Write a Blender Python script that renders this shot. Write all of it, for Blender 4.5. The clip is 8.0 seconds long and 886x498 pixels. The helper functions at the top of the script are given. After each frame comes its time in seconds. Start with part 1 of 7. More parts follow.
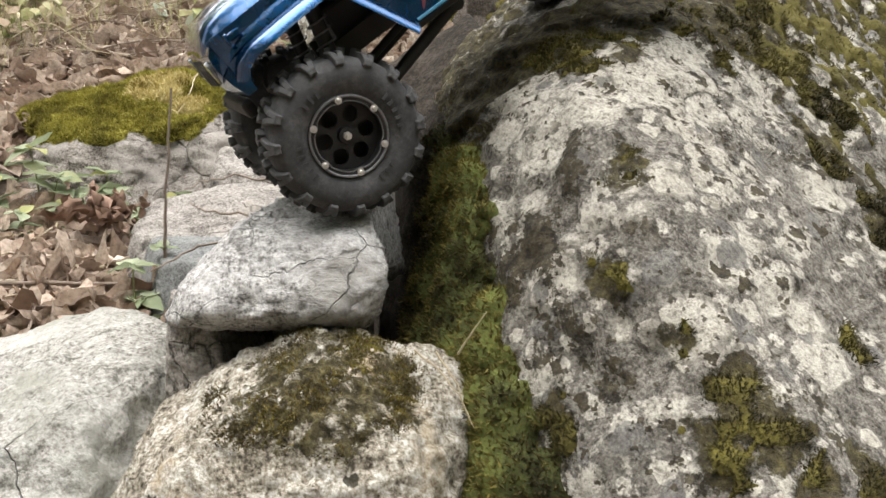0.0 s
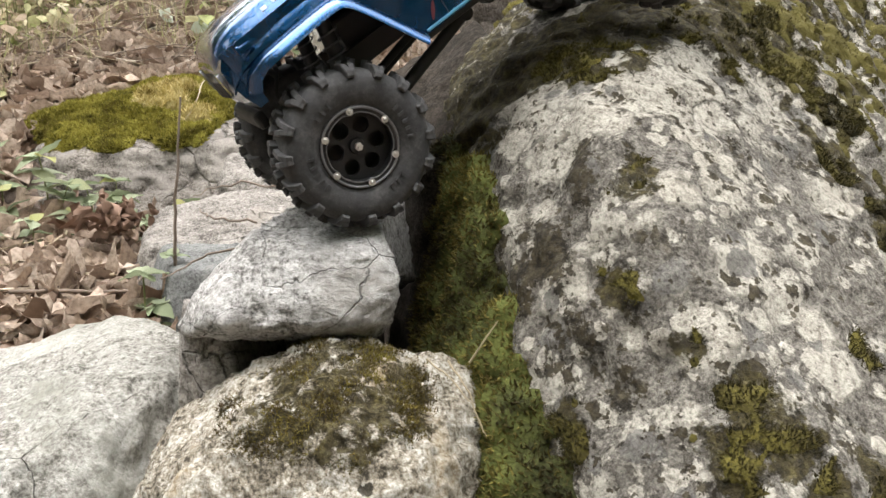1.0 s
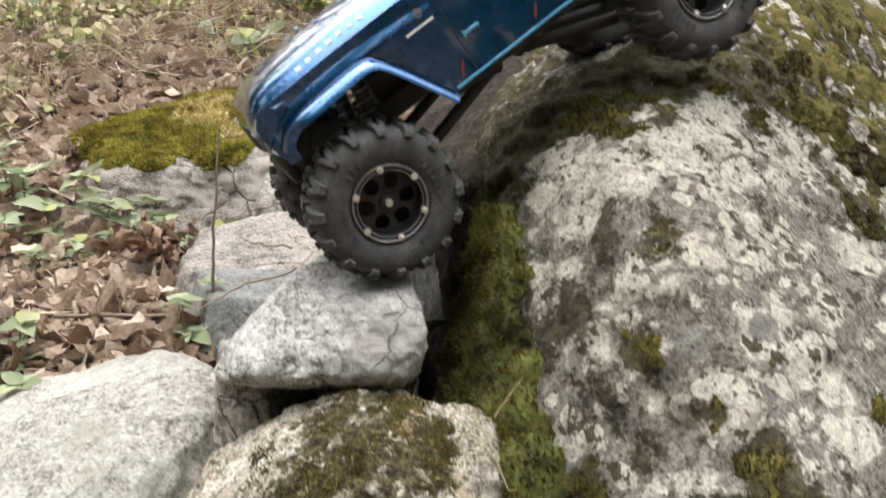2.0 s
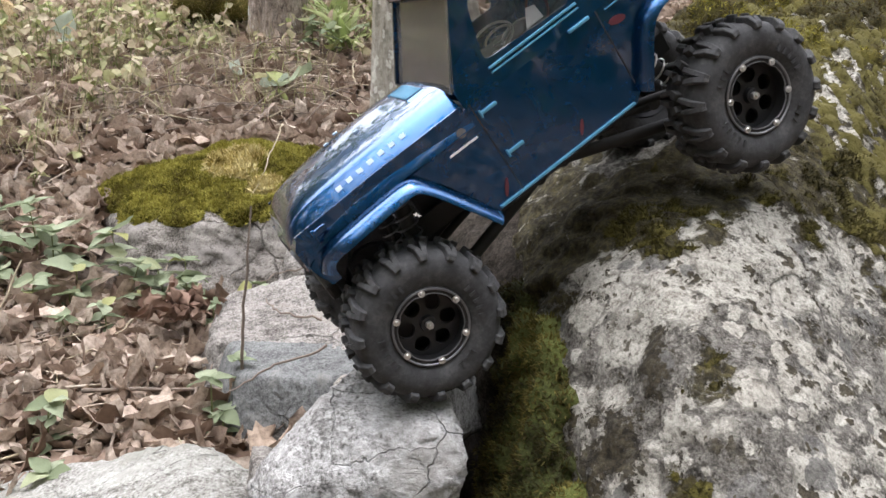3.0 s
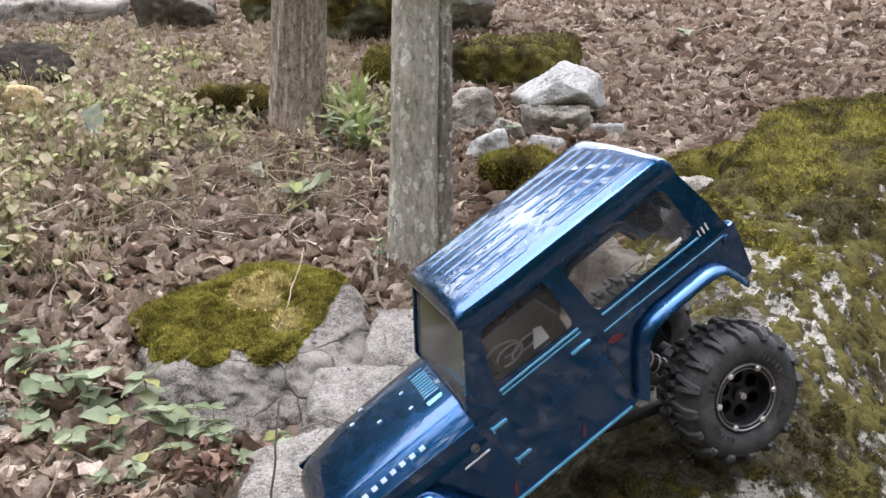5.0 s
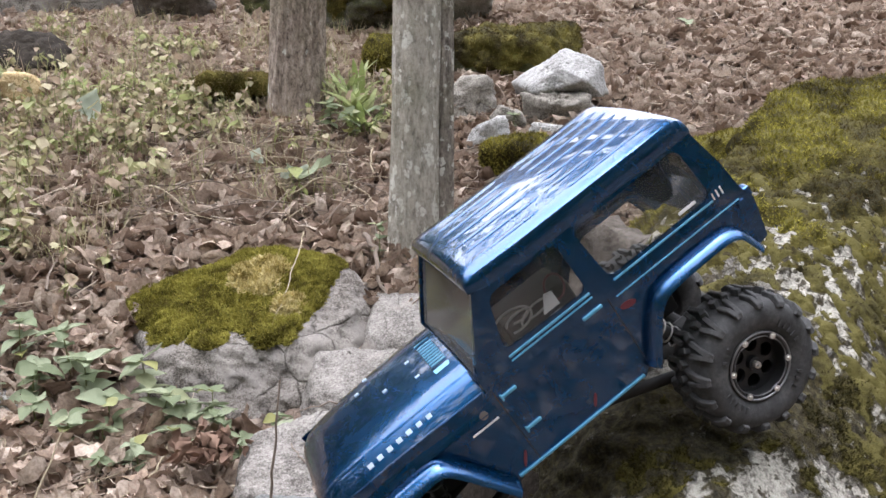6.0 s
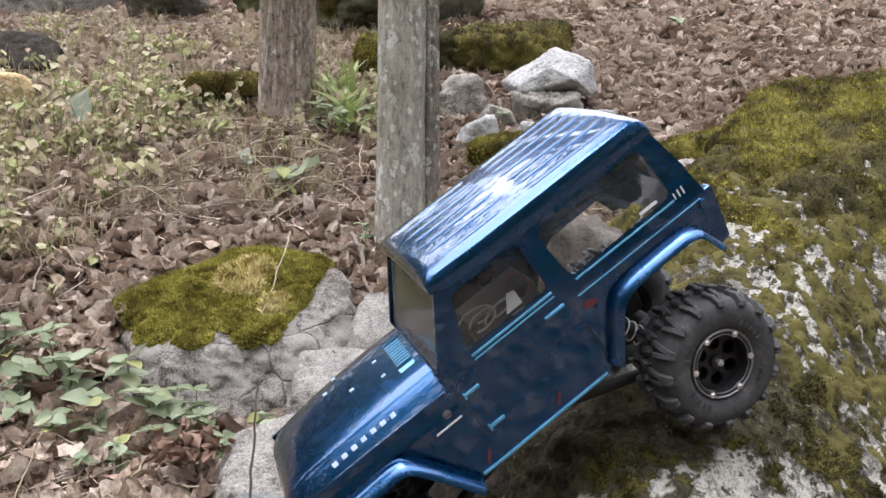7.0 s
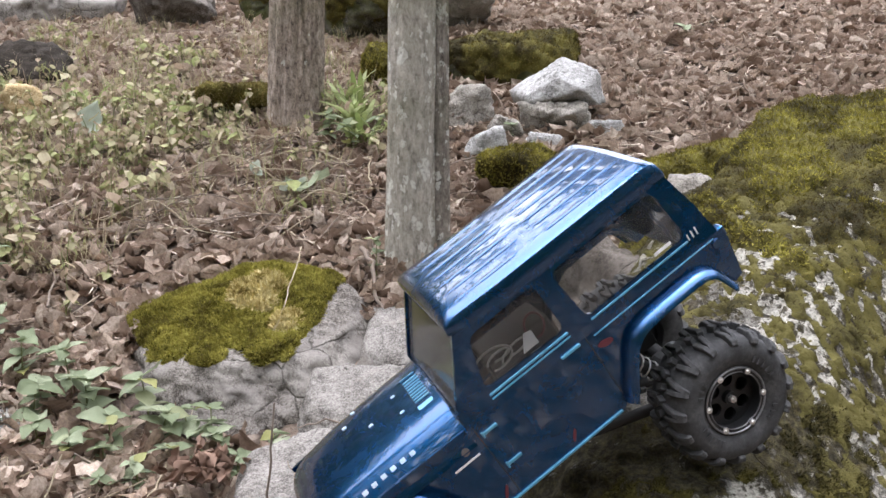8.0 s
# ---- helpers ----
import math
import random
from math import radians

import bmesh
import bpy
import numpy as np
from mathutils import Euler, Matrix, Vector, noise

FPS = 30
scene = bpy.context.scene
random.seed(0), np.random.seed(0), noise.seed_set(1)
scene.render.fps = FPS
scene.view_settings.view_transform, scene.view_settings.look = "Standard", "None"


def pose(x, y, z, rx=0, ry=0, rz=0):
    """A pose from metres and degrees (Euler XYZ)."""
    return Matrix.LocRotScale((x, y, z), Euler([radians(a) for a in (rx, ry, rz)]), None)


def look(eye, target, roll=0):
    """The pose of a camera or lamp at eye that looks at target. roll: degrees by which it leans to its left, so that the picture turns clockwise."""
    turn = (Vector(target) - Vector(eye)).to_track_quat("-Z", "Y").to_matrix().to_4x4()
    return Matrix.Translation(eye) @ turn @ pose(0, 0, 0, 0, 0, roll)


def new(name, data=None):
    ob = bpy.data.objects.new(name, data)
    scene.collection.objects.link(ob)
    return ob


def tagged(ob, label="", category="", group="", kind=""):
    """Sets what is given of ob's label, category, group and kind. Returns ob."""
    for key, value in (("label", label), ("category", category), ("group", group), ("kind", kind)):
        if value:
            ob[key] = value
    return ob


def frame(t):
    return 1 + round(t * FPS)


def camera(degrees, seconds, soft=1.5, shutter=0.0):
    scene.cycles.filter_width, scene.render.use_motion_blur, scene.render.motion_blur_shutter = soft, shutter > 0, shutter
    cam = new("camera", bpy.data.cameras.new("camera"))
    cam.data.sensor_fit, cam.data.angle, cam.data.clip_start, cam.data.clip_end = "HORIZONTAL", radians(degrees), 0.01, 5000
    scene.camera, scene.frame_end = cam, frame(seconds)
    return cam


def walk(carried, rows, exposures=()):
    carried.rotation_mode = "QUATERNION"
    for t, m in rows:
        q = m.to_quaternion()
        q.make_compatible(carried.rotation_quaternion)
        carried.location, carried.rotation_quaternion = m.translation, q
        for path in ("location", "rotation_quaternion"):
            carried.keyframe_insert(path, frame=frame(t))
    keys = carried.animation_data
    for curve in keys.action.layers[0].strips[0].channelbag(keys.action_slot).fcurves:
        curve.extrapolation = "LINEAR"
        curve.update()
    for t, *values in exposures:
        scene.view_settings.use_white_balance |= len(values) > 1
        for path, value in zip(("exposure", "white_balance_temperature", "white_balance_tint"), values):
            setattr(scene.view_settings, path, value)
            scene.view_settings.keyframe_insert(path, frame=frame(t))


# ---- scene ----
cam = camera(52.1, 8.0, shutter=0.3)
PATH = [
    (0, (0.068, 0.041, 0.459), (0.008, 1.986, -0.003), 0.2),
    (0.5, (0.058, 0.041, 0.469), (-0.01, 1.985, 0.002), -0.2),
    (1, (0.063, 0.037, 0.466), (-0.006, 1.982, 0.007), -0.2),
    (1.5, (0.072, 0.028, 0.468), (0.008, 1.973, 0.006), 0.1),
    (2, (0.071, 0.033, 0.516), (-0.081, 1.969, 0.04), -0.2),
    (2.2, (0.068, 0.041, 0.553), (-0.106, 1.978, 0.085), -0.2),
    (3.3, (0.048, 0.073, 0.594), (-0.147, 2.012, 0.144), 0.3),
    (3.5, (0.049, 0.074, 0.595), (-0.144, 2.011, 0.138), 0.2),
    (4, (0.046, 0.063, 0.653), (-0.155, 2.001, 0.206), 0.0),
    (4.2, (0.049, 0.055, 0.7), (-0.156, 1.997, 0.27), 0.1),
    (4.5, (0.053, 0.049, 0.798), (-0.152, 1.99, 0.361), -0.0),
    (4.7, (0.053, 0.045, 0.845), (-0.174, 1.985, 0.418), 0.1),
    (5.8, (0.036, 0.06, 0.831), (-0.184, 2.0, 0.379), 0.3),
    (6, (0.04, 0.06, 0.813), (-0.18, 2.0, 0.376), 0.3),
    (6.5, (0.058, 0.059, 0.805), (-0.164, 1.999, 0.37), -0.2),
    (7, (0.07, 0.057, 0.816), (-0.149, 1.995, 0.376), 0.1),
    (7.5, (0.067, 0.051, 0.837), (-0.153, 1.991, 0.401), 0.3),
    (8, (0.06, 0.049, 0.854), (-0.17, 1.986, 0.41), -0.1),
]
walk(cam, [(t, look(eye, target, roll)) for t, eye, target, roll in PATH], [(0, 2.45, 6450, 10), (2.2, 2.45, 6450, 10), (3.4, 2.2, 5930, 15), (8, 2.2, 5930, 15)])

# ---- light ----
world = bpy.data.worlds.new("overcast_sky")
scene.world = world
world.use_nodes = True
wn = world.node_tree
sky = wn.nodes.new("ShaderNodeTexSky")
sky.sky_type = 'NISHITA'
sky.sun_disc = False
sky.sun_elevation = radians(78)
sky.sun_rotation = radians(-67)
sky.air_density = 1.0
sky.dust_density = 4.0
pale = wn.nodes.new("ShaderNodeHueSaturation")
pale.inputs["Saturation"].default_value = 0.28
wn.links.new(sky.outputs[0], pale.inputs["Color"])
wn.links.new(pale.outputs[0], wn.nodes["Background"].inputs[0])
wn.nodes["Background"].inputs[1].default_value = 0.13
sun = new("sun", bpy.data.lights.new("sun", 'SUN'))
sun.data.energy = 1.5
sun.data.angle = radians(120)
sun.data.color = (1.0, 0.95, 0.88)
sun.matrix_world = look((-1.0, 1.7, 6.0), (0.2, 1.2, 0.0))


# ---- noise and mesh helpers ----
def hash3(i, j, k, seed):
    h = (i * 374761393 + j * 668265263 + k * 2147483647 + seed * 974634777) & 0xFFFFFFFF
    h = ((h ^ (h >> 13)) * 1274126177) & 0xFFFFFFFF
    return h ^ (h >> 16)


def gnoise(p, seed=0):
    """Gradient noise, about -1 to 1, for an array of points."""
    p = np.asarray(p, dtype=np.float64)
    c = np.floor(p).astype(np.int64)
    f = p - c
    u = f * f * f * (f * (f * 6 - 15) + 10)
    out = np.zeros(len(p))
    for a in (0, 1):
        for b in (0, 1):
            for d in (0, 1):
                h = hash3(c[:, 0] + a, c[:, 1] + b, c[:, 2] + d, seed)
                gx = (h & 255) / 127.5 - 1
                gy = ((h >> 8) & 255) / 127.5 - 1
                gz = ((h >> 16) & 255) / 127.5 - 1
                dot = gx * (f[:, 0] - a) + gy * (f[:, 1] - b) + gz * (f[:, 2] - d)
                w = (u[:, 0] if a else 1 - u[:, 0]) * (u[:, 1] if b else 1 - u[:, 1]) * (u[:, 2] if d else 1 - u[:, 2])
                out += w * dot
    return out * 1.3


def fbm(p, octaves=4, seed=0, gain=0.5):
    p = np.asarray(p, dtype=np.float64)
    out, amp = np.zeros(len(p)), 1.0
    for o in range(octaves):
        out += amp * gnoise(p * 2.03 ** o, seed + 17 * o)
        amp *= gain
    return out


def smooth01(x, a, b):
    t = np.clip((x - a) / (b - a), 0, 1)
    return t * t * (3 - 2 * t)


def mesh_np(name, v, f, mat, soft=True):
    """A mesh from arrays of points and of equal-sided faces."""
    me = bpy.data.meshes.new(name)
    v, f = np.asarray(v, np.float32), np.asarray(f, np.int32)
    me.vertices.add(len(v))
    me.vertices.foreach_set("co", v.ravel())
    me.loops.add(f.size)
    me.loops.foreach_set("vertex_index", f.ravel())
    me.polygons.add(len(f))
    me.polygons.foreach_set("loop_start", np.arange(0, f.size, f.shape[1], dtype=np.int32))
    me.polygons.foreach_set("use_smooth", np.full(len(f), soft))
    me.update(calc_edges=True)
    me.materials.append(mat)
    return me


def part(name, bm, material, parent, label="", soft=False):
    """Links a bmesh as one mesh object under a thing or a part."""
    me = bpy.data.meshes.new(name)
    bmesh.ops.recalc_face_normals(bm, faces=bm.faces[:])
    bm.to_mesh(me)
    bm.free()
    if soft:
        me.polygons.foreach_set("use_smooth", [True] * len(me.polygons))
        me.set_sharp_from_angle(angle=radians(38))
    me.materials.append(material)
    ob = new(name, me)
    ob.parent = parent
    return tagged(ob, label)


def thing(name, label, category, m=None, group="", kind=""):
    ob = new(name)
    ob.empty_display_size = 0.02
    if m is not None:
        ob.matrix_world = m
    return tagged(ob, label, category, group, kind)


SPHERES = {}


def sphere_dirs(sub):
    if sub not in SPHERES:
        bm = bmesh.new()
        bmesh.ops.create_icosphere(bm, subdivisions=sub, radius=1.0)
        v = np.array([q.co[:] for q in bm.verts])
        f = np.array([[w.index for w in q.verts] for q in bm.faces])
        bm.free()
        SPHERES[sub] = (v / np.linalg.norm(v, axis=1)[:, None], f)
    return SPHERES[sub]


def normals_of(v, f):
    n = np.cross(v[f[:, 1]] - v[f[:, 0]], v[f[:, 2]] - v[f[:, 0]])
    out = np.zeros_like(v)
    for k in range(3):
        np.add.at(out, f[:, k], n)
    return out / (np.linalg.norm(out, axis=1)[:, None] + 1e-12)


def rock_shape(centre, planes, p=14, sub=5, amp=0.02, freq=6.0, seed=1, fine=0.25, ledge=0.0, toward=None, crack=0.0, crack_freq=9.0):
    """Points and faces of a stone bounded by planes (normal, point on it), rounded by p, roughened and cracked."""
    centre = np.array(centre, float)
    d, f = sphere_dirs(sub)
    if toward is not None:
        # finer mesh on the side that lies open
        d = d + np.array(toward)
        d = d / np.linalg.norm(d, axis=1)[:, None]
    acc = np.zeros(len(d))
    for n, q in planes:
        n = np.array(n, float)
        n /= np.linalg.norm(n)
        off = max(float(n @ (np.array(q, float) - centre)), 0.005)
        acc += np.maximum(d @ n / off, 0) ** p
    v = d * (acc ** (-1.0 / p))[:, None]
    w = v + centre
    big = fbm(w * freq, 4, seed)
    small = fbm(w * freq * 7, 3, seed + 50)
    ridge = 1 - np.abs(fbm(w * freq * 2.2, 3, seed + 90))
    size = amp * (big * 0.8 + small * fine * 0.5 - 0.25 * smooth01(ridge, 0.9, 1.0))
    if ledge:
        size += ledge * (smooth01(np.mod(w[:, 2] * 22 + fbm(w * 5, 2, seed + 7) * 1.5, 1.0), 0.3, 0.6) - 0.5)
    if crack:
        # wandering cracks, open in some stretches only
        for k, stretch in enumerate(((1.0, 1.0, 1.0), (0.7, 0.7, 1.9))):
            line = fbm(w * crack_freq * np.array(stretch), 4, seed + 130 + k, 0.42)
            where = smooth01(gnoise(w * crack_freq * 0.9, seed + 150 + k), -0.15, 0.15)
            size -= crack * np.exp(-(line / 0.035) ** 2) * where
    v = v + d * size[:, None]
    return v, f


def put_rock(name, centre, shape, mat, label, category="stone", group="", film=None):
    """film: how far moss film has grown, point by point."""
    v, f = shape
    ob = new(name, mesh_np(name, v, f, mat))
    if film is not None:
        ob.data.attributes.new("film", 'FLOAT', 'POINT').data.foreach_set("value", np.asarray(film, np.float32))
    ob.location = centre
    return tagged(ob, label, category, group)


def fronds(owner, tri, weight, count, seed, height, mat):
    """Fine upright moss fronds strewn over triangles."""
    rng = np.random.default_rng(seed)
    cr = np.cross(tri[:, 1] - tri[:, 0], tri[:, 2] - tri[:, 0])
    area = np.linalg.norm(cr, axis=1) * weight
    pick = rng.choice(len(tri), count, p=area / area.sum())
    r1, r2 = rng.random(count), rng.random(count)
    r1, r2 = np.where(r1 + r2 > 1, 1 - r1, r1), np.where(r1 + r2 > 1, 1 - r2, r2)
    at = tri[pick, 0] + r1[:, None] * (tri[pick, 1] - tri[pick, 0]) + r2[:, None] * (tri[pick, 2] - tri[pick, 0])
    nn = cr[pick] / (np.linalg.norm(cr[pick], axis=1)[:, None] + 1e-12)
    nn = nn + rng.normal(0, 0.42, (count, 3)) + np.array([0, 0, 0.25])
    nn /= np.linalg.norm(nn, axis=1)[:, None]
    side = np.cross(nn, rng.normal(0, 1, (count, 3)))
    side /= np.linalg.norm(side, axis=1)[:, None]
    other = np.cross(nn, side)
    h = height * rng.uniform(0.5, 1.3, count)[:, None]
    wd = h * 0.2
    base = at - nn * 0.0008
    pts = np.stack([base + side * wd, base - side * wd * 0.5 + other * wd * 0.87, base - side * wd * 0.5 - other * wd * 0.87, at + nn * h], axis=1).reshape(-1, 3)
    k = np.arange(count)[:, None] * 4
    fs = np.concatenate([k + [0, 1, 3], k + [1, 2, 3], k + [2, 0, 3]])
    fr = new("moss_fronds", mesh_np("moss_fronds", pts, fs, mat, False))
    fr.parent = owner
    tagged(fr, "fine moss fronds", kind="stuff")


def moss_coat(owner, shape, centre, mask, thick, mat, tufts, seed, height=0.005, bed=None):
    """A cushion of moss with fronds over the part of a stone where mask is above zero."""
    v, f = shape
    n = normals_of(v, f)
    keep = (mask[f] > 0.02).any(axis=1)
    ids = np.unique(f[keep])
    back = np.full(len(v), -1)
    back[ids] = np.arange(len(ids))
    w = v[ids] + np.array(centre)
    lump = 0.65 + 0.45 * gnoise(w * 16, seed + 6) + 0.5 * fbm(w * 45, 3, seed) + 0.3 * gnoise(w * 160, seed + 3)
    pv = v[ids] + n[ids] * (smooth01(mask[ids], 0.02, 0.6) * thick * np.clip(lump, 0.15, 2) - 0.003 * (mask[ids] < 0.06))[:, None]
    pf = back[f[keep]]
    cushion = new("moss", mesh_np("moss", pv, pf, bed or mat))
    cushion.parent = owner
    tagged(cushion, "green-brown moss cushion", kind="stuff")
    fronds(owner, pv[pf], (mask[f[keep]].mean(axis=1) > 0.10) * 1.0, tufts, seed, height, mat)


# ---- materials ----
def material(name):
    m = bpy.data.materials.new(name)
    m.use_nodes = True
    nt = m.node_tree
    return m, nt, nt.nodes["Principled BSDF"]


def node(nt, kind, sets=(), links=()):
    n = nt.nodes.new(kind)
    for key, value in sets:
        n.inputs[key].default_value = value
    for key, sock in links:
        nt.links.new(sock, n.inputs[key])
    return n


def coords(nt, scale=(1, 1, 1), kind="Object"):
    tc = nt.nodes.new("ShaderNodeTexCoord")
    mp = node(nt, "ShaderNodeMapping", [("Scale", scale)], [("Vector", tc.outputs[kind])])
    return mp.outputs[0]


def noise_tex(nt, vec, scale, detail=6, rough=0.6, warp=0.0):
    return node(nt, "ShaderNodeTexNoise", [("Scale", scale), ("Detail", detail), ("Roughness", rough), ("Distortion", warp)], [("Vector", vec)]).outputs[0]


def ramp(nt, sock, stops):
    r = nt.nodes.new("ShaderNodeValToRGB")
    el = r.color_ramp.elements
    while len(el) < len(stops):
        el.new(0.5)
    for e, (at, col) in zip(el, stops):
        e.position = at
        e.color = (*col, 1) if len(col) == 3 else (col[0], col[0], col[0], 1)
    nt.links.new(sock, r.inputs[0])
    return r.outputs[0]


def mix(nt, fac, a, b):
    m = nt.nodes.new("ShaderNodeMix")
    m.data_type = 'RGBA'
    for key, value in ((0, fac), (6, a), (7, b)):
        if isinstance(value, (int, float)):
            m.inputs[key].default_value = value
        elif isinstance(value, tuple):
            m.inputs[key].default_value = (*value, 1)
        else:
            nt.links.new(value, m.inputs[key])
    return m.outputs[2]


def calc(nt, op, a, b=0.0, c=0.0):
    m = nt.nodes.new("ShaderNodeMath")
    m.operation = op
    for k, value in enumerate((a, b, c)):
        if isinstance(value, (int, float)):
            m.inputs[k].default_value = value
        else:
            nt.links.new(value, m.inputs[k])
    return m.outputs[0]


def relief(nt, bsdf, sock, strength, distance):
    b = node(nt, "ShaderNodeBump", [("Strength", strength), ("Distance", distance)], [("Height", sock)])
    nt.links.new(b.outputs[0], bsdf.inputs["Normal"])


def cracks(nt, vec, scale, width, warp=0.35):
    """1 in thin wandering cracks, 0 elsewhere."""
    w = node(nt, "ShaderNodeTexNoise", [("Scale", scale * 1.7), ("Detail", 5)], [("Vector", vec)])
    add = nt.nodes.new("ShaderNodeVectorMath")
    add.operation = 'MULTIPLY_ADD'
    nt.links.new(w.outputs[1], add.inputs[0])
    add.inputs[1].default_value = (warp / scale * 3,) * 3
    nt.links.new(vec, add.inputs[2])
    vo = nt.nodes.new("ShaderNodeTexVoronoi")
    vo.feature = 'DISTANCE_TO_EDGE'
    vo.inputs["Scale"].default_value = scale
    nt.links.new(add.outputs[0], vo.inputs["Vector"])
    return ramp(nt, vo.outputs[0], [(0.0, (1,)), (width, (0,))])


def spots(nt, vec, scale, share, size, warp=0.25):
    """1 inside rounded blots that fill some of the cells."""
    w = node(nt, "ShaderNodeTexNoise", [("Scale", scale * 2.2), ("Detail", 4)], [("Vector", vec)])
    add = nt.nodes.new("ShaderNodeVectorMath")
    add.operation = 'MULTIPLY_ADD'
    nt.links.new(w.outputs[1], add.inputs[0])
    add.inputs[1].default_value = (warp / scale * 4,) * 3
    nt.links.new(vec, add.inputs[2])
    vo = nt.nodes.new("ShaderNodeTexVoronoi")
    vo.inputs["Scale"].default_value = scale
    nt.links.new(add.outputs[0], vo.inputs["Vector"])
    sep = node(nt, "ShaderNodeSeparateColor", (), [(0, vo.outputs["Color"])])
    chosen = calc(nt, 'LESS_THAN', sep.outputs[0], share)
    radius = calc(nt, 'MULTIPLY_ADD', sep.outputs[1], size * 0.9, size * 0.35)
    inside = ramp(nt, calc(nt, 'SUBTRACT', radius, vo.outputs["Distance"]), [(0.0, (0,)), (0.06, (1,))])
    return calc(nt, 'MULTIPLY', chosen, inside)


def film_over(nt, col, vec, flecks, cut=0.62):
    """Thin dark olive moss where the stone's film has grown, with a ragged border."""
    at = nt.nodes.new("ShaderNodeAttribute")
    at.attribute_name = "film"
    rag = noise_tex(nt, vec, 55, 9, 0.75, 0.3)
    k = calc(nt, 'ADD', at.outputs["Fac"], calc(nt, 'MULTIPLY', calc(nt, 'SUBTRACT', rag, 0.5), 2.0))
    k = ramp(nt, k, [(cut, (0,)), (min(cut + 0.12, 1.0), (0.93,))])
    # moss colour, darkened further to carry the shade below the truck
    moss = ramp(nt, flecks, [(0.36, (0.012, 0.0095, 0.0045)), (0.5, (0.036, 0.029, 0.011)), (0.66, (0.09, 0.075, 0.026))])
    return mix(nt, k, col, moss), k


def spread_sum(nt, pairs):
    """0.5 plus weighted departures from 0.5."""
    out = 0.5
    for sock, weight in pairs:
        out = calc(nt, 'MULTIPLY_ADD', calc(nt, 'SUBTRACT', sock, 0.5), weight, out)
    return out


def stone_material(name, dark, mid, pale, grain=60, crack=0.02, crack_scale=9, blot=0.0, stain=None, stain_cut=0.6, relief_size=0.004, large=0.4, film=False, strata=0.0):
    """Weathered stone: mottled mineral grain, stains, dark blots and thin cracks."""
    m, nt, b = material(name)
    vec = coords(nt)
    big = noise_tex(nt, vec, 7, 5, 0.6, 0.4)
    med = noise_tex(nt, vec, grain * 0.5, 9, 0.75, 0.3)
    fine = noise_tex(nt, vec, grain * 4, 4, 0.75)
    speck = noise_tex(nt, vec, grain * 9, 2, 0.6)
    v = spread_sum(nt, [(big, large), (med, 0.7), (fine, 0.8), (speck, 0.5)])
    col = ramp(nt, v, [(0.33, dark), (0.47, mid), (0.66, pale)])
    if stain:
        col = mix(nt, ramp(nt, spread_sum(nt, [(noise_tex(nt, vec, 5, 4, 0.6, 0.5), 0.8), (med, 0.5)]), [(stain_cut - 0.06, (0,)), (stain_cut + 0.05, (0.8,))]), col, stain)
    if blot:
        col = mix(nt, calc(nt, 'MULTIPLY', spots(nt, vec, 70, blot, 0.42), 0.9), col, (0.03, 0.027, 0.02))
    height = calc(nt, 'ADD', calc(nt, 'MULTIPLY', med, 0.8), calc(nt, 'MULTIPLY', fine, 0.3))
    if strata:
        # bedding lines along the stone
        bed = noise_tex(nt, coords(nt, (0.5, 0.7, 1.3)), 60, 7, 0.7, 0.8)
        col = mix(nt, ramp(nt, bed, [(0.36, (strata,)), (0.5, (0.0,))]), col, tuple(0.8 * q for q in dark))
        height = calc(nt, 'MULTIPLY_ADD', bed, 0.7, height)
    if crack:
        ck = cracks(nt, vec, crack_scale, crack, 0.09)
        ck = calc(nt, 'MULTIPLY', ck, ramp(nt, noise_tex(nt, vec, 6, 3), [(0.46, (0,)), (0.56, (1,))]))
        col = mix(nt, calc(nt, 'MULTIPLY', ck, 0.5), col, tuple(0.5 * q for q in dark))
        height = calc(nt, 'SUBTRACT', height, calc(nt, 'MULTIPLY', ck, 0.5))
    if film:
        col, k = film_over(nt, col, vec, fine)
        height = calc(nt, 'ADD', height, calc(nt, 'MULTIPLY', k, 0.15))
    nt.links.new(col, b.inputs["Base Color"])
    b.inputs["Roughness"].default_value = 0.95
    b.inputs["Specular IOR Level"].default_value = 0.08
    relief(nt, b, height, 1.0, relief_size)
    return m


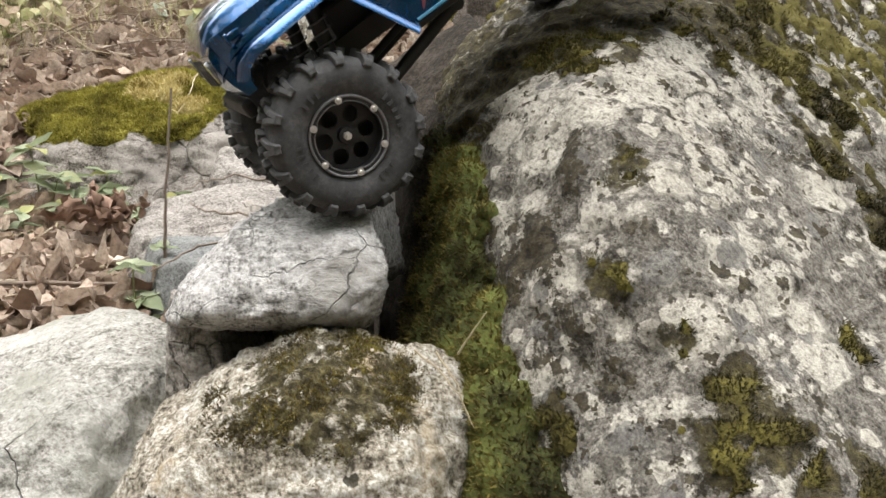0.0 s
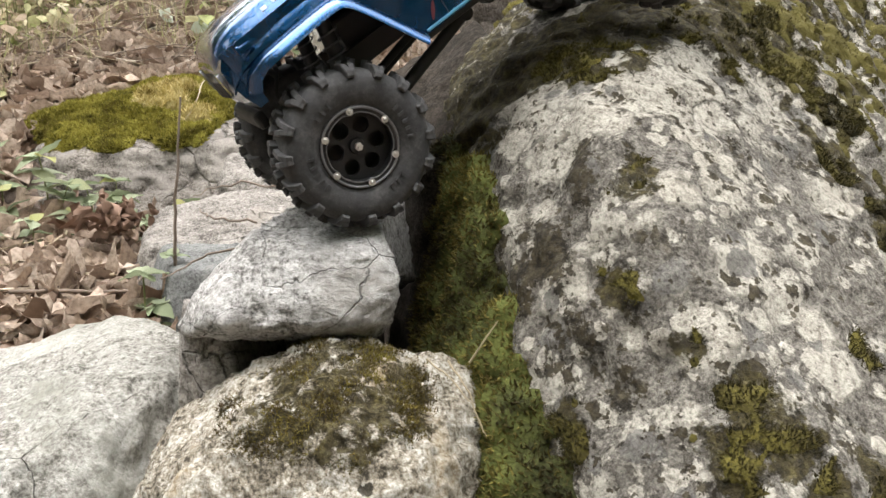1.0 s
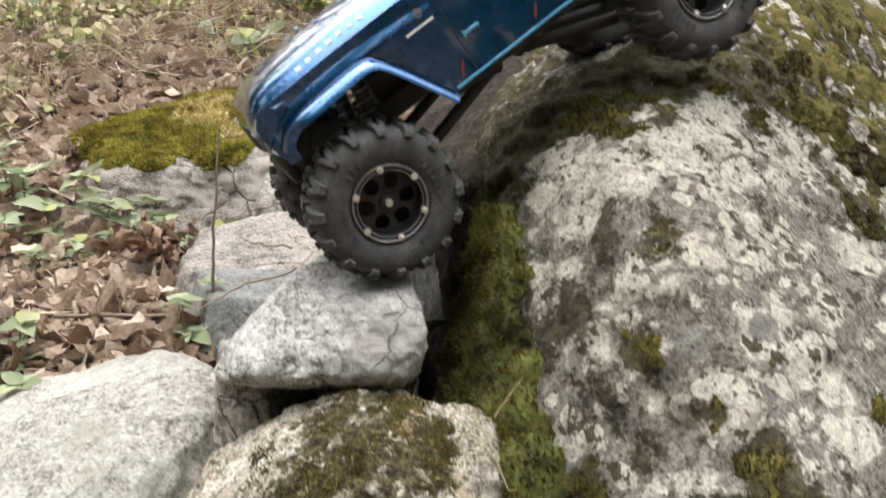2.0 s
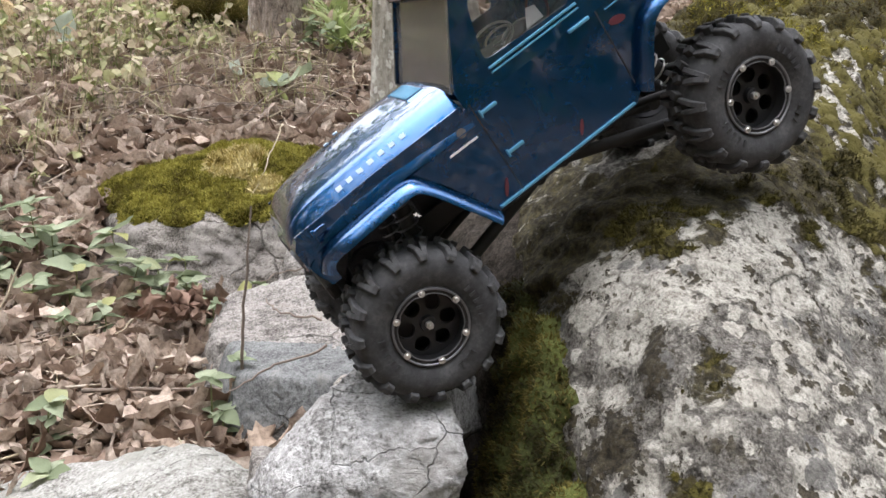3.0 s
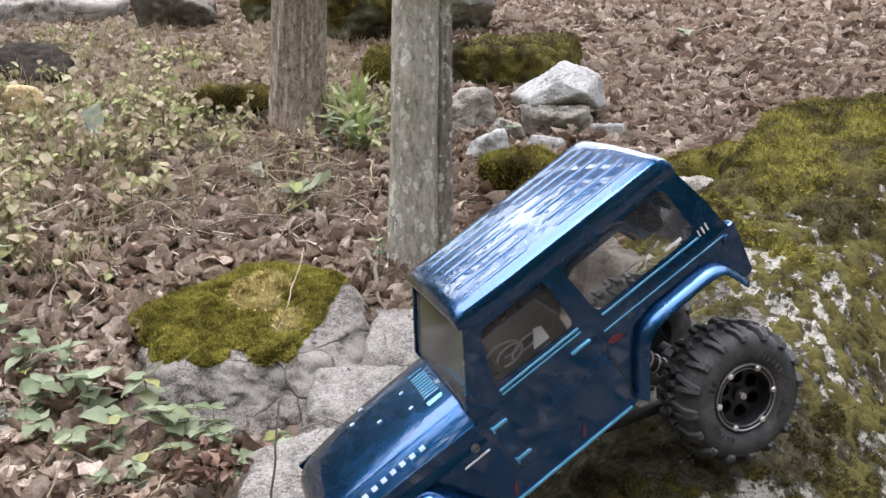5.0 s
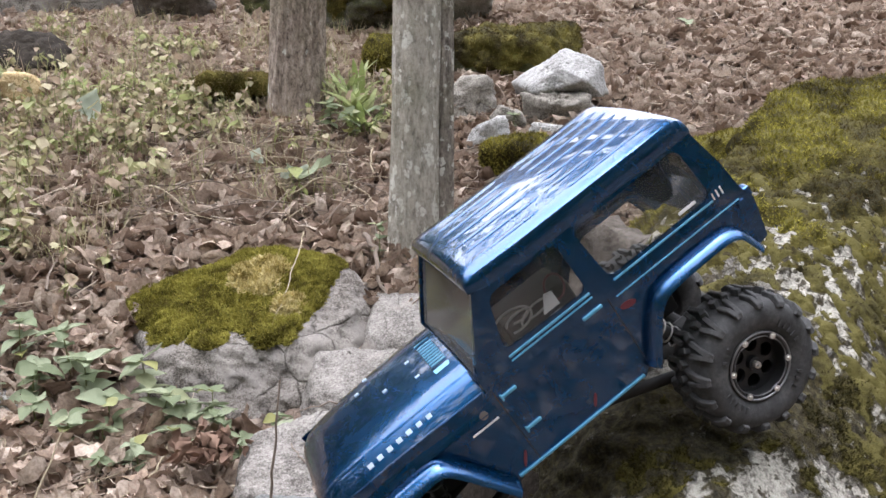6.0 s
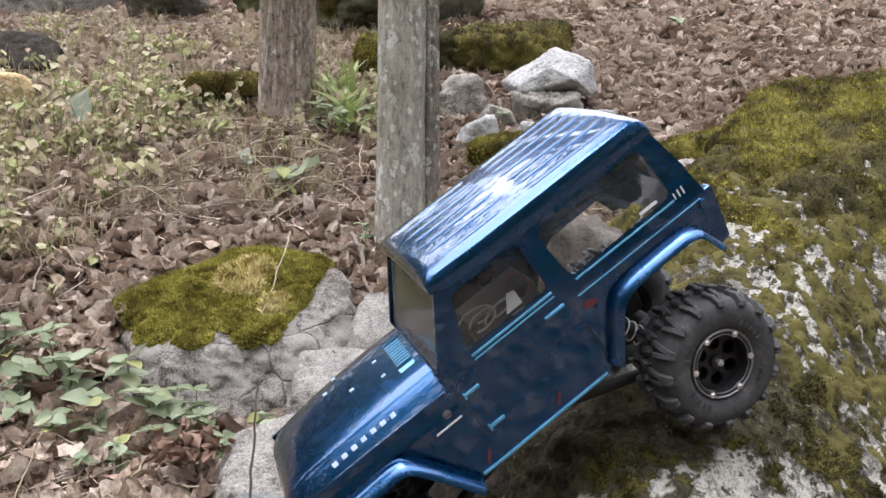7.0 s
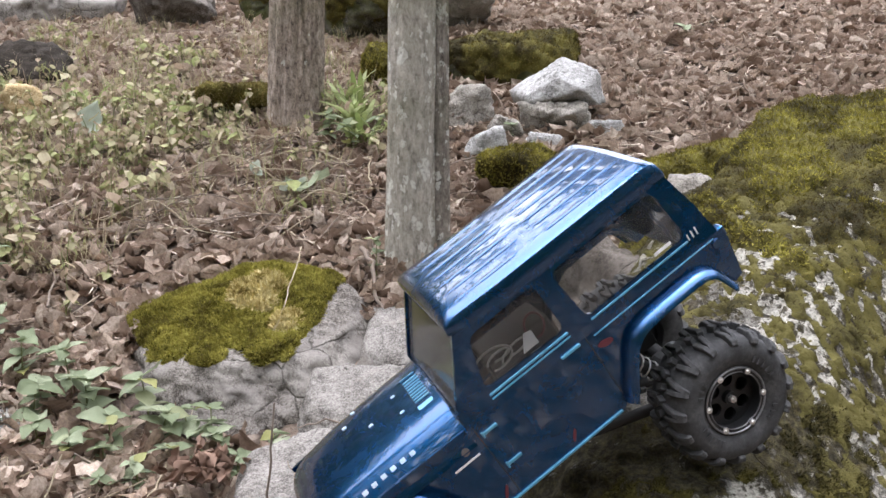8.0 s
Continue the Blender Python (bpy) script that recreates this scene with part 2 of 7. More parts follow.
def lichen_material(name):
    """Grey granite under crusts of pale lichen, with dark moss stains and black dots."""
    m, nt, b = material(name)
    vec = coords(nt)
    zone = noise_tex(nt, vec, 4.5, 3, 0.55)
    edge = noise_tex(nt, vec, 34, 9, 0.68)
    grain = noise_tex(nt, vec, 420, 4, 0.75)
    flecks = noise_tex(nt, vec, 130, 6, 0.72)
    tone = spread_sum(nt, [(flecks, 1.0), (grain, 0.9)])
    base = ramp(nt, tone, [(0.32, (0.04, 0.036, 0.03)), (0.5, (0.128, 0.118, 0.102)), (0.68, (0.24, 0.225, 0.198))])
    crust = ramp(nt, tone, [(0.28, (0.115, 0.105, 0.085)), (0.42, (0.255, 0.240, 0.205)), (0.6, (0.425, 0.403, 0.350))])
    warm = mix(nt, ramp(nt, noise_tex(nt, vec, 11, 3), [(0.5, (0.0,)), (0.68, (0.25,))]), crust, (0.36, 0.325, 0.27))
    cover = spread_sum(nt, [(zone, 1.2), (edge, 0.9)])
    k1 = ramp(nt, cover, [(0.535, (0,)), (0.565, (1,))])
    # round crusts of several sizes
    wide = spots(nt, vec, 24, 0.6, 0.60, 0.14)
    small = spots(nt, vec, 60, 0.5, 0.52, 0.16)
    k1 = calc(nt, 'MAXIMUM', k1, calc(nt, 'MAXIMUM', wide, small))
    col = mix(nt, k1, base, warm)
    rims = calc(nt, 'MAXIMUM', calc(nt, 'SUBTRACT', wide, spots(nt, vec, 24, 0.6, 0.53, 0.14)), 0.0)
    col = mix(nt, calc(nt, 'MULTIPLY', rims, 0.6), col, (0.09, 0.083, 0.07))
    grey = calc(nt, 'MULTIPLY', spots(nt, vec, 40, 0.24, 0.50, 0.16), 0.85)
    col = mix(nt, grey, col, ramp(nt, tone, [(0.3, (0.07, 0.066, 0.06)), (0.7, (0.19, 0.182, 0.168))]))
    # dark stains with ragged borders, gathered in some zones
    dk = spread_sum(nt, [(noise_tex(nt, vec, 30, 9, 0.72), 1.0), (noise_tex(nt, vec, 6, 3, 0.5), 0.8)])
    k2 = ramp(nt, dk, [(0.590, (0,)), (0.608, (0.92,))])
    dark = ramp(nt, flecks, [(0.4, (0.016, 0.013, 0.009)), (0.65, (0.07, 0.057, 0.032))])
    col = mix(nt, k2, col, dark)
    where = ramp(nt, noise_tex(nt, vec, 9, 3), [(0.43, (0,)), (0.51, (0.95,))])
    dots = calc(nt, 'MULTIPLY', spots(nt, vec, 66, 0.5, 0.44, 0.4), where)
    dots = calc(nt, 'MAXIMUM', dots, calc(nt, 'MULTIPLY', spots(nt, vec, 150, 0.26, 0.42, 0.3), 0.85))
    col = mix(nt, dots, col, dark)
    pits = calc(nt, 'MULTIPLY', spots(nt, vec, 260, 0.38, 0.42, 0.3), ramp(nt, noise_tex(nt, vec, 14, 3), [(0.36, (0.1,)), (0.55, (0.6,))]))
    col = mix(nt, pits, col, (0.09, 0.08, 0.065))
    col, k3 = film_over(nt, col, vec, flecks)
    ck = calc(nt, 'MULTIPLY', cracks(nt, vec, 4, 0.006, 0.1), ramp(nt, noise_tex(nt, vec, 5, 3), [(0.52, (0,)), (0.6, (0.7,))]))
    col = mix(nt, ck, col, (0.02, 0.018, 0.014))
    nt.links.new(col, b.inputs["Base Color"])
    b.inputs["Roughness"].default_value = 0.95
    b.inputs["Specular IOR Level"].default_value = 0.2
    height = calc(nt, 'ADD', calc(nt, 'ADD', calc(nt, 'MULTIPLY', edge, 0.5), calc(nt, 'MULTIPLY', tone, 0.4)), calc(nt, 'SUBTRACT', calc(nt, 'MULTIPLY', k1, 0.2), calc(nt, 'MULTIPLY', ck, 0.5)))
    height = calc(nt, 'ADD', height, calc(nt, 'MULTIPLY', calc(nt, 'SUBTRACT', calc(nt, 'MAXIMUM', calc(nt, 'MAXIMUM', k2, dots), k3), pits), 0.25))
    relief(nt, b, height, 1.0, 0.0045)
    return m


def leafy(name, stops, rough=0.75, mottle=0, shine=0.3, through_light=0.25):
    """Leaves whose colour differs from piece to piece."""
    m, nt, b = material(name)
    geo = nt.nodes.new("ShaderNodeNewGeometry")
    oi = nt.nodes.new("ShaderNodeObjectInfo")
    pick = calc(nt, 'FRACT', calc(nt, 'ADD', geo.outputs["Random Per Island"], oi.outputs["Random"]))
    col = ramp(nt, pick, stops)
    n = noise_tex(nt, coords(nt, kind="Object"), mottle or 55, 6, 0.7)
    col = mix(nt, ramp(nt, n, [(0.35, (0.6 if mottle else 0.45,)), (0.6, (0.0,))]), col, tuple(0.7 * q for q in stops[0][1]))
    nt.links.new(col, b.inputs["Base Color"])
    b.inputs["Roughness"].default_value = rough
    b.inputs["Specular IOR Level"].default_value = shine
    relief(nt, b, n, 0.4, 0.002)
    if through_light:
        out = nt.nodes["Material Output"]
        tr = node(nt, "ShaderNodeBsdfTranslucent", (), [("Color", col)])
        ms = node(nt, "ShaderNodeMixShader", [(0, through_light)], [(1, b.outputs[0]), (2, tr.outputs[0])])
        nt.links.new(ms.outputs[0], out.inputs[0])
    return m


def mossy(name, dark, mid, tip, grain=260):
    m, nt, b = material(name)
    vec = coords(nt)
    geo = nt.nodes.new("ShaderNodeNewGeometry")
    a = noise_tex(nt, vec, 16, 5, 0.65, 0.4)
    f = noise_tex(nt, vec, grain, 4, 0.7)
    wide = noise_tex(nt, vec, 5, 4, 0.6, 0.5)
    v = spread_sum(nt, [(a, 0.7), (wide, 0.7), (f, 0.35), (geo.outputs["Random Per Island"], 0.16)])
    col = ramp(nt, v, [(0.37, dark), (0.48, mid), (0.62, tip)])
    nt.links.new(col, b.inputs["Base Color"])
    b.inputs["Roughness"].default_value = 0.95
    b.inputs["Specular IOR Level"].default_value = 0.15
    relief(nt, b, f, 0.8, 0.003)
    return m


def plain(name, colour, rough=0.5, metal=0.0, grime=0.25, scale=60, coat=0.0, bump=0.0):
    m, nt, b = material(name)
    n = noise_tex(nt, coords(nt), scale, 6, 0.65)
    col = mix(nt, ramp(nt, n, [(0.35, (grime,)), (0.65, (0.0,))]), colour, tuple(0.5 * q + 0.006 for q in colour))
    nt.links.new(col, b.inputs["Base Color"])
    nt.links.new(ramp(nt, n, [(0.3, (min(rough + 0.12, 1),)), (0.7, (rough,))]), b.inputs["Roughness"])
    b.inputs["Metallic"].default_value = metal
    b.inputs["Coat Weight"].default_value = coat
    if bump:
        relief(nt, b, n, 0.6, bump)
    return m


M_BIGROCK = lichen_material("lichen_granite")
M_SLAB = stone_material("pale_slab_stone", (0.13, 0.125, 0.117), (0.365, 0.356, 0.339), (0.57, 0.562, 0.545), 46, 0.007, 13, 0.012, (0.24, 0.228, 0.208), 0.59, 0.007, 0.35, False, 0.45)
M_FLAT = stone_material("flat_slab_stone", (0.085, 0.076, 0.067), (0.195, 0.180, 0.162), (0.335, 0.314, 0.285), 50, 0.012, 10, 0.015, (0.24, 0.215, 0.185), 0.57, 0.007, 0.4)
M_PALE = stone_material("pale_boulder_stone", (0.12, 0.113, 0.098), (0.265, 0.256, 0.230), (0.44, 0.43, 0.398), 42, 0.004, 7, 0.0, (0.215, 0.213, 0.18), 0.55, 0.010, 0.6)
M_CRUST = stone_material("crusted_boulder_stone", (0.06, 0.052, 0.04), (0.24, 0.212, 0.165), (0.50, 0.485, 0.44), 42, 0.0, 9, 0.03, (0.25, 0.185, 0.10), 0.57, 0.009, 0.4, True)
M_WARM = stone_material("warm_grey_stone", (0.06, 0.051, 0.043), (0.178, 0.160, 0.140), (0.34, 0.314, 0.28), 50, 0.024, 8, 0, (0.24, 0.22, 0.2), 0.57, 0.008, 0.5)
M_GREY = stone_material("grey_field_stone", (0.085, 0.075, 0.063), (0.215, 0.196, 0.168), (0.38, 0.352, 0.31), 45, 0.02, 10, 0.02)
M_OCHRE = stone_material("ochre_stone", (0.2, 0.14, 0.07), (0.36, 0.27, 0.14), (0.5, 0.4, 0.24), 50, 0.02, 9, 0)
M_BROWNROCK = stone_material("brown_field_stone", (0.05, 0.042, 0.035), (0.115, 0.099, 0.085), (0.2, 0.18, 0.16), 50, 0.02, 9, 0)
# near-black; on the crevice stone the shade is put into this colour
M_DARKEST = stone_material("dark_shaded_stone", (0.009, 0.007, 0.005), (0.021, 0.017, 0.013), (0.05, 0.042, 0.034), 50, 0.02, 9, 0)
M_BLUEGREY = stone_material("blue_grey_stone", (0.07, 0.07, 0.068), (0.135, 0.137, 0.132), (0.21, 0.212, 0.205), 60, 0.012, 8, 0, (0.2, 0.19, 0.17), 0.58, 0.005, 0.3)
M_DARKROCK = stone_material("dark_mossy_stone", (0.03, 0.028, 0.022), (0.08, 0.075, 0.06), (0.2, 0.19, 0.17), 50, 0.02, 9, 0, (0.07, 0.075, 0.02), 0.5)
M_MOSS = mossy("moss_green_brown", (0.04, 0.026, 0.011), (0.085, 0.064, 0.018), (0.19, 0.158, 0.036))
M_MOSS_DULL = mossy("moss_dull_brown", (0.085, 0.062, 0.025), (0.165, 0.133, 0.043), (0.27, 0.225, 0.08))
M_MOSS_BROWN = mossy("moss_brown_streak", (0.016, 0.011, 0.005), (0.038, 0.028, 0.009), (0.085, 0.067, 0.019))
M_MOSS_RIDGE = mossy("moss_ridge", (0.08, 0.063, 0.016), (0.19, 0.166, 0.029), (0.355, 0.318, 0.064))
M_MOSS_BRIGHT = mossy("moss_bright", (0.115, 0.097, 0.019), (0.235, 0.212, 0.038), (0.37, 0.335, 0.078))
M_MOSS_DEEP = mossy("moss_deep_green", (0.024, 0.019, 0.007), (0.074, 0.062, 0.017), (0.165, 0.140, 0.036))
M_MOSS_DARK = mossy("moss_dark_dry", (0.014, 0.012, 0.005), (0.040, 0.034, 0.011), (0.088, 0.077, 0.023))
M_BED = mossy("moss_bed", (0.022, 0.018, 0.006), (0.06, 0.051, 0.013), (0.12, 0.105, 0.025))
M_BED_DEEP = mossy("moss_bed_deep", (0.018, 0.018, 0.007), (0.048, 0.053, 0.016), (0.10, 0.112, 0.03))
M_BED_BRIGHT = mossy("moss_bed_bright", (0.035, 0.028, 0.004), (0.07, 0.06, 0.008), (0.12, 0.105, 0.015))
M_MOSS_DRY = mossy("moss_spore_stalks", (0.2, 0.15, 0.04), (0.42, 0.34, 0.13), (0.58, 0.5, 0.26))
M_DEAD = leafy("dead_leaf", [(0.0, (0.125, 0.078, 0.05)), (0.22, (0.275, 0.20, 0.15)), (0.5, (0.41, 0.322, 0.25)), (0.78, (0.59, 0.495, 0.405)), (1.0, (0.34, 0.245, 0.172))], 0.75, 130)
M_GREEN = leafy("broad_green_leaf", [(0.0, (0.17, 0.205, 0.11)), (0.5, (0.25, 0.29, 0.175)), (0.9, (0.34, 0.375, 0.25)), (1.0, (0.36, 0.35, 0.12))], 0.65, 0, 0.3, 0.35)
M_COVER = leafy("pale_groundcover", [(0.0, (0.25, 0.18, 0.115)), (0.22, (0.40, 0.32, 0.225)), (0.45, (0.36, 0.35, 0.17)), (0.62, (0.50, 0.43, 0.31)), (0.82, (0.31, 0.345, 0.13)), (1.0, (0.27, 0.30, 0.13))], 0.7, 0, 0.25, 0.35)
M_BLADE = leafy("lily_blade", [(0.0, (0.24, 0.30, 0.10)), (0.6, (0.38, 0.43, 0.17)), (1.0, (0.52, 0.56, 0.30))], 0.5, 0, 0.4, 0.3)
M_STRAW = leafy("dry_straw", [(0.0, (0.10, 0.07, 0.05)), (0.4, (0.22, 0.165, 0.125)), (0.7, (0.46, 0.38, 0.29)), (1.0, (0.60, 0.52, 0.42))], 0.8, 0, 0.25, 0.0)
M_CANOPY = leafy("spring_canopy_leaf", [(0.0, (0.06, 0.1, 0.02)), (1.0, (0.12, 0.17, 0.04))], 0.5, 0, 0.3, 0.3)
M_TWIG = plain("twig_bark", (0.17, 0.13, 0.10), 0.85, 0, 0.5, 120)
M_STEM = plain("pale_stem", (0.36, 0.3, 0.2), 0.8, 0, 0.4, 120)
M_GREENSTEM = plain("green_stem", (0.17, 0.19, 0.07), 0.7, 0, 0.3, 120)
M_RED = plain("rust_brown_fern", (0.21, 0.13, 0.09), 0.85, 0, 0.4, 120)


def soil_material():
    m, nt, b = material("forest_soil")
    vec = coords(nt)
    a = noise_tex(nt, vec, 9, 8, 0.7)
    f = noise_tex(nt, vec, 70, 8, 0.75)
    v = calc(nt, 'ADD', calc(nt, 'MULTIPLY', a, 0.5), calc(nt, 'MULTIPLY', f, 0.5))
    base = ramp(nt, v, [(0.38, (0.03, 0.02, 0.014)), (0.5, (0.10, 0.07, 0.052)), (0.62, (0.22, 0.165, 0.128))])
    # flattened old leaves bedded in the soil
    vo = nt.nodes.new("ShaderNodeTexVoronoi")
    vo.inputs["Scale"].default_value = 19
    warp = node(nt, "ShaderNodeTexNoise", [("Scale", 11), ("Detail", 3)], [("Vector", vec)])
    add = nt.nodes.new("ShaderNodeVectorMath")
    add.operation = 'MULTIPLY_ADD'
    nt.links.new(warp.outputs[1], add.inputs[0])
    add.inputs[1].default_value = (0.09, 0.09, 0.09)
    nt.links.new(vec, add.inputs[2])
    nt.links.new(add.outputs[0], vo.inputs["Vector"])
    sep = node(nt, "ShaderNodeSeparateColor", (), [(0, vo.outputs["Color"])])
    old = ramp(nt, sep.outputs[0], [(0.0, (0.06, 0.042, 0.03)), (0.4, (0.19, 0.14, 0.105)), (0.75, (0.30, 0.23, 0.18)), (1.0, (0.44, 0.36, 0.29))])
    edge = ramp(nt, vo.outputs["Distance"], [(0.35, (0.85,)), (0.6, (0.0,))])
    nt.links.new(mix(nt, edge, base, old), b.inputs["Base Color"])
    b.inputs["Roughness"].default_value = 0.97
    relief(nt, b, f, 1.0, 0.015)
    return m


M_SOIL = soil_material()


def bark_material(name, dark, mid, pale, patch, stretch=0.16):
    m, nt, b = material(name)
    vec = coords(nt, (1, 1, stretch))
    n = noise_tex(nt, vec, 70, 8, 0.7, 0.3)
    n2 = noise_tex(nt, coords(nt), 130, 6, 0.7)
    v = calc(nt, 'ADD', calc(nt, 'MULTIPLY', n, 0.7), calc(nt, 'MULTIPLY', n2, 0.3))
    col = ramp(nt, v, [(0.36, dark), (0.5, mid), (0.64, pale)])
    lich = calc(nt, 'MAXIMUM', spots(nt, coords(nt, (1, 1, 0.6)), 27, patch * 0.6, 0.44, 0.2), spots(nt, coords(nt, (1, 1, 0.7)), 60, patch * 0.8, 0.40, 0.2))
    speck = ramp(nt, n2, [(0.36, (0.0,)), (0.5, (0.85,))])
    col = mix(nt, calc(nt, 'MULTIPLY', lich, speck), col, (0.76, 0.75, 0.68))
    low = noise_tex(nt, coords(nt), 5, 3)
    col = mix(nt, ramp(nt, low, [(0.5, (0.0,)), (0.7, (0.5,))]), col, (0.16, 0.17, 0.08))
    nt.links.new(col, b.inputs["Base Color"])
    b.inputs["Roughness"].default_value = 0.93
    b.inputs["Specular IOR Level"].default_value = 0.2
    relief(nt, b, v, 1.0, 0.02)
    return m


M_BARK_A = bark_material("smooth_lichen_bark", (0.19, 0.172, 0.14), (0.43, 0.395, 0.33), (0.60, 0.56, 0.48), 0.75, 0.4)
M_BARK_B = bark_material("furrowed_bark", (0.06, 0.047, 0.038), (0.33, 0.268, 0.218), (0.60, 0.51, 0.43), 0.06, 0.5)
M_BARK_C = bark_material("brown_sapling_bark", (0.10, 0.083, 0.068), (0.29, 0.255, 0.215), (0.48, 0.43, 0.36), 0.75, 0.4)

# ---- ground ----
def ground_z(x, y, rough=True):
    x, y = np.asarray(x, float), np.asarray(y, float)
    ye = np.where(y > 9, 9 + 6 * (1 - np.exp(-(np.maximum(y, 9) - 9) / 6)), y)
    z = 0.04 + 0.26 * 0.25 * np.logaddexp(0, (ye - 0.75) / 0.25)
    # a hollow before the mossy stone
    z = z - 0.015 - 0.055 * np.exp(-(((x + 0.48) / 0.36) ** 2 + ((y - 1.46) / 0.22) ** 2))
    if rough:
        p = np.stack([x * 1.6, y * 1.6, np.zeros_like(x)], axis=-1).reshape(-1, 3)
        z = z + 0.022 * fbm(p, 4, 5).reshape(z.shape)
    return z


def spread(lo, hi, step, far):
    inner = np.arange(lo, hi + step / 2, step)
    out = step * np.cumsum(1.28 ** np.arange(1, 34))
    out = out[out < far]
    return np.concatenate([lo - out[::-1], inner, hi + out])


def build_ground():
    xs, ys = spread(-3.2, 3.2, 0.045, 420), spread(-1.0, 5.6, 0.045, 420)
    gx, gy = np.meshgrid(xs, ys)
    z = ground_z(gx, gy)
    p = np.stack([gx * 14, gy * 14, np.zeros_like(gx)], axis=-1).reshape(-1, 3)
    z = z + (0.008 * fbm(p, 3, 9)).reshape(z.shape)
    v = np.stack([gx, gy, z], axis=-1).reshape(-1, 3)
    r, c = gx.shape
    i = (np.arange(r - 1)[:, None] * c + np.arange(c - 1)[None]).ravel()
    f = np.stack([i, i + 1, i + c + 1, i + c], axis=1)
    tagged(new("ground", mesh_np("ground", v, f, M_SOIL)), "brown woodland soil on a rising slope", "ground", kind="structure")


build_ground()

# ---- the large boulder ----
BIG = (0.5, 1.2, 0.15)


def build_big_rock():
    planes = [
        ((-0.397, -0.697, 0.597), (0.162, 0.660, 0.368)),
        ((0.463, -0.530, 0.710), (0.307, 0.850, 0.436)),
        ((-0.125, -0.240, 0.963), (0.188, 0.814, 0.478)),
        ((-0.76, -0.52, 0.39), (0.105, 0.612, 0.25)),
        ((-0.62, -0.76, 0.2), (0.128, 0.575, 0.20)),
        ((-0.526, -0.229, 0.819), (0.098, 0.759, 0.405)),
        ((-0.98, -0.05, 0.10), (0.031, 0.73, 0.30)),
        ((-0.85, 0.50, 0.10), (0.315, 1.50, 0.60)),
        ((0.05, 0.85, 0.50), (0.50, 1.79, 0.72)),
        ((1.0, -0.15, 0.15), (1.25, 1.10, 0.40)),
        ((0.0, 0.0, -1.0), (0.5, 1.2, -0.15)),
    ]
    shape = rock_shape(BIG, planes, 26, 7, 0.020, 5.0, 11, 0.9, 0.0, (-0.38, -0.5, 0.32))
    v, f = shape
    w = v + np.array(BIG)
    n = normals_of(v, f)
    wav = fbm(w * 17, 4, 31)
    fine = fbm(w * 75, 3, 37)
    # the flank beside the crevice
    edge = 0.050 + 0.055 * smooth01(0.33 - w[:, 2], 0.0, 0.22) + 0.016 * wav + 0.012 * fine
    flank = smooth01(edge + 0.035 - w[:, 0], 0, 0.02) * smooth01(0.375 + 0.02 * wav - w[:, 2], 0, 0.03) * (w[:, 1] < 0.95)
    deep = smooth01(0.105 - w[:, 0] + 0.25 * (0.26 - w[:, 2]), 0.0, 0.03) * smooth01(0.215 - w[:, 2] + 0.02 * wav, 0, 0.03) * (w[:, 1] < 0.8)
    low = np.maximum(flank, deep * 0.9)
    # the cushion over the crown
    crown = 0.6 * wav + 0.35 * fine + 1.3 * (w[:, 2] - 0.60) + 1.6 * (w[:, 1] - 1.25) - 2.0 * np.maximum(w[:, 0] - 0.50 - 0.25 * (w[:, 1] - 1.0), 0) + 0.16
    bare = fbm(w * np.array([46, 15, 26]), 5, 51) + 3.4 * np.maximum(w[:, 0] - 0.40 - 0.3 * (w[:, 1] - 1.0), 0) - 0.9 * np.maximum(w[:, 1] - 1.25, 0)
    crown = smooth01(crown, 0.0, 0.35) * (1 - smooth01(bare, 0.15, 0.32)) * (w[:, 1] > 0.8) * (n[:, 2] > 0.1)
    # dark dry tufts scattered on the face; those below the truck also paint its shade
    blots = [(0.159, 0.624, 0.296, 0.018), (0.178, 0.674, 0.366, 0.026), (0.237, 0.564, 0.252, 0.026), (0.250, 0.545, 0.235, 0.036), (0.213, 0.530, 0.226, 0.030),
             (0.275, 0.523, 0.205, 0.024), (0.307, 0.546, 0.205, 0.024), (0.330, 0.633, 0.254, 0.013), (0.372, 0.813, 0.365, 0.024), (0.379, 0.863, 0.399, 0.030),
             (0.150, 0.810, 0.445, 0.036), (0.198, 0.589, 0.276, 0.015), (0.118, 0.596, 0.214, 0.022), (0.287, 0.890, 0.475, 0.055), (0.350, 0.912, 0.450, 0.050),
             (0.400, 0.771, 0.315, 0.024), (0.190, 0.785, 0.446, 0.026), (0.235, 0.861, 0.471, 0.030)]
    face = np.zeros(len(w))
    for x, y, z, r in blots:
        dist = np.sqrt((w[:, 0] - x) ** 2 + (w[:, 1] - y) ** 2 * 0.6 + (w[:, 2] - z) ** 2)
        face = np.maximum(face, smooth01(1.35 + 0.5 * wav - dist / r, 0.0, 0.8))
    clumps = smooth01(face, 0.3, 1.0) * smooth01(0.7 * wav + 0.9 * fine, 0.0, 0.45)
    # growth in streaks that run down the slope
    down = np.array([0.20, -0.72, -0.66])
    down /= np.linalg.norm(down)
    across = w - 0.72 * (w @ down)[:, None] * down
    runs = fbm(across * 24, 5, 61, 0.6)
    fibre = fbm(across * 62, 4, 67, 0.6)
    streak = smooth01(runs + 0.9 * smooth01(w[:, 1], 0.80, 1.12) + 0.7 * smooth01(w[:, 0], 0.26, 0.42) * smooth01(w[:, 2], 0.30, 0.46) - 0.38, -0.10, 0.18) * smooth01(w[:, 1], 0.66, 0.8)
    # dark moss on the shelf below the truck, with the truck's shade painted in
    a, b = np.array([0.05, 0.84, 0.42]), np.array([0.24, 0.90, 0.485])
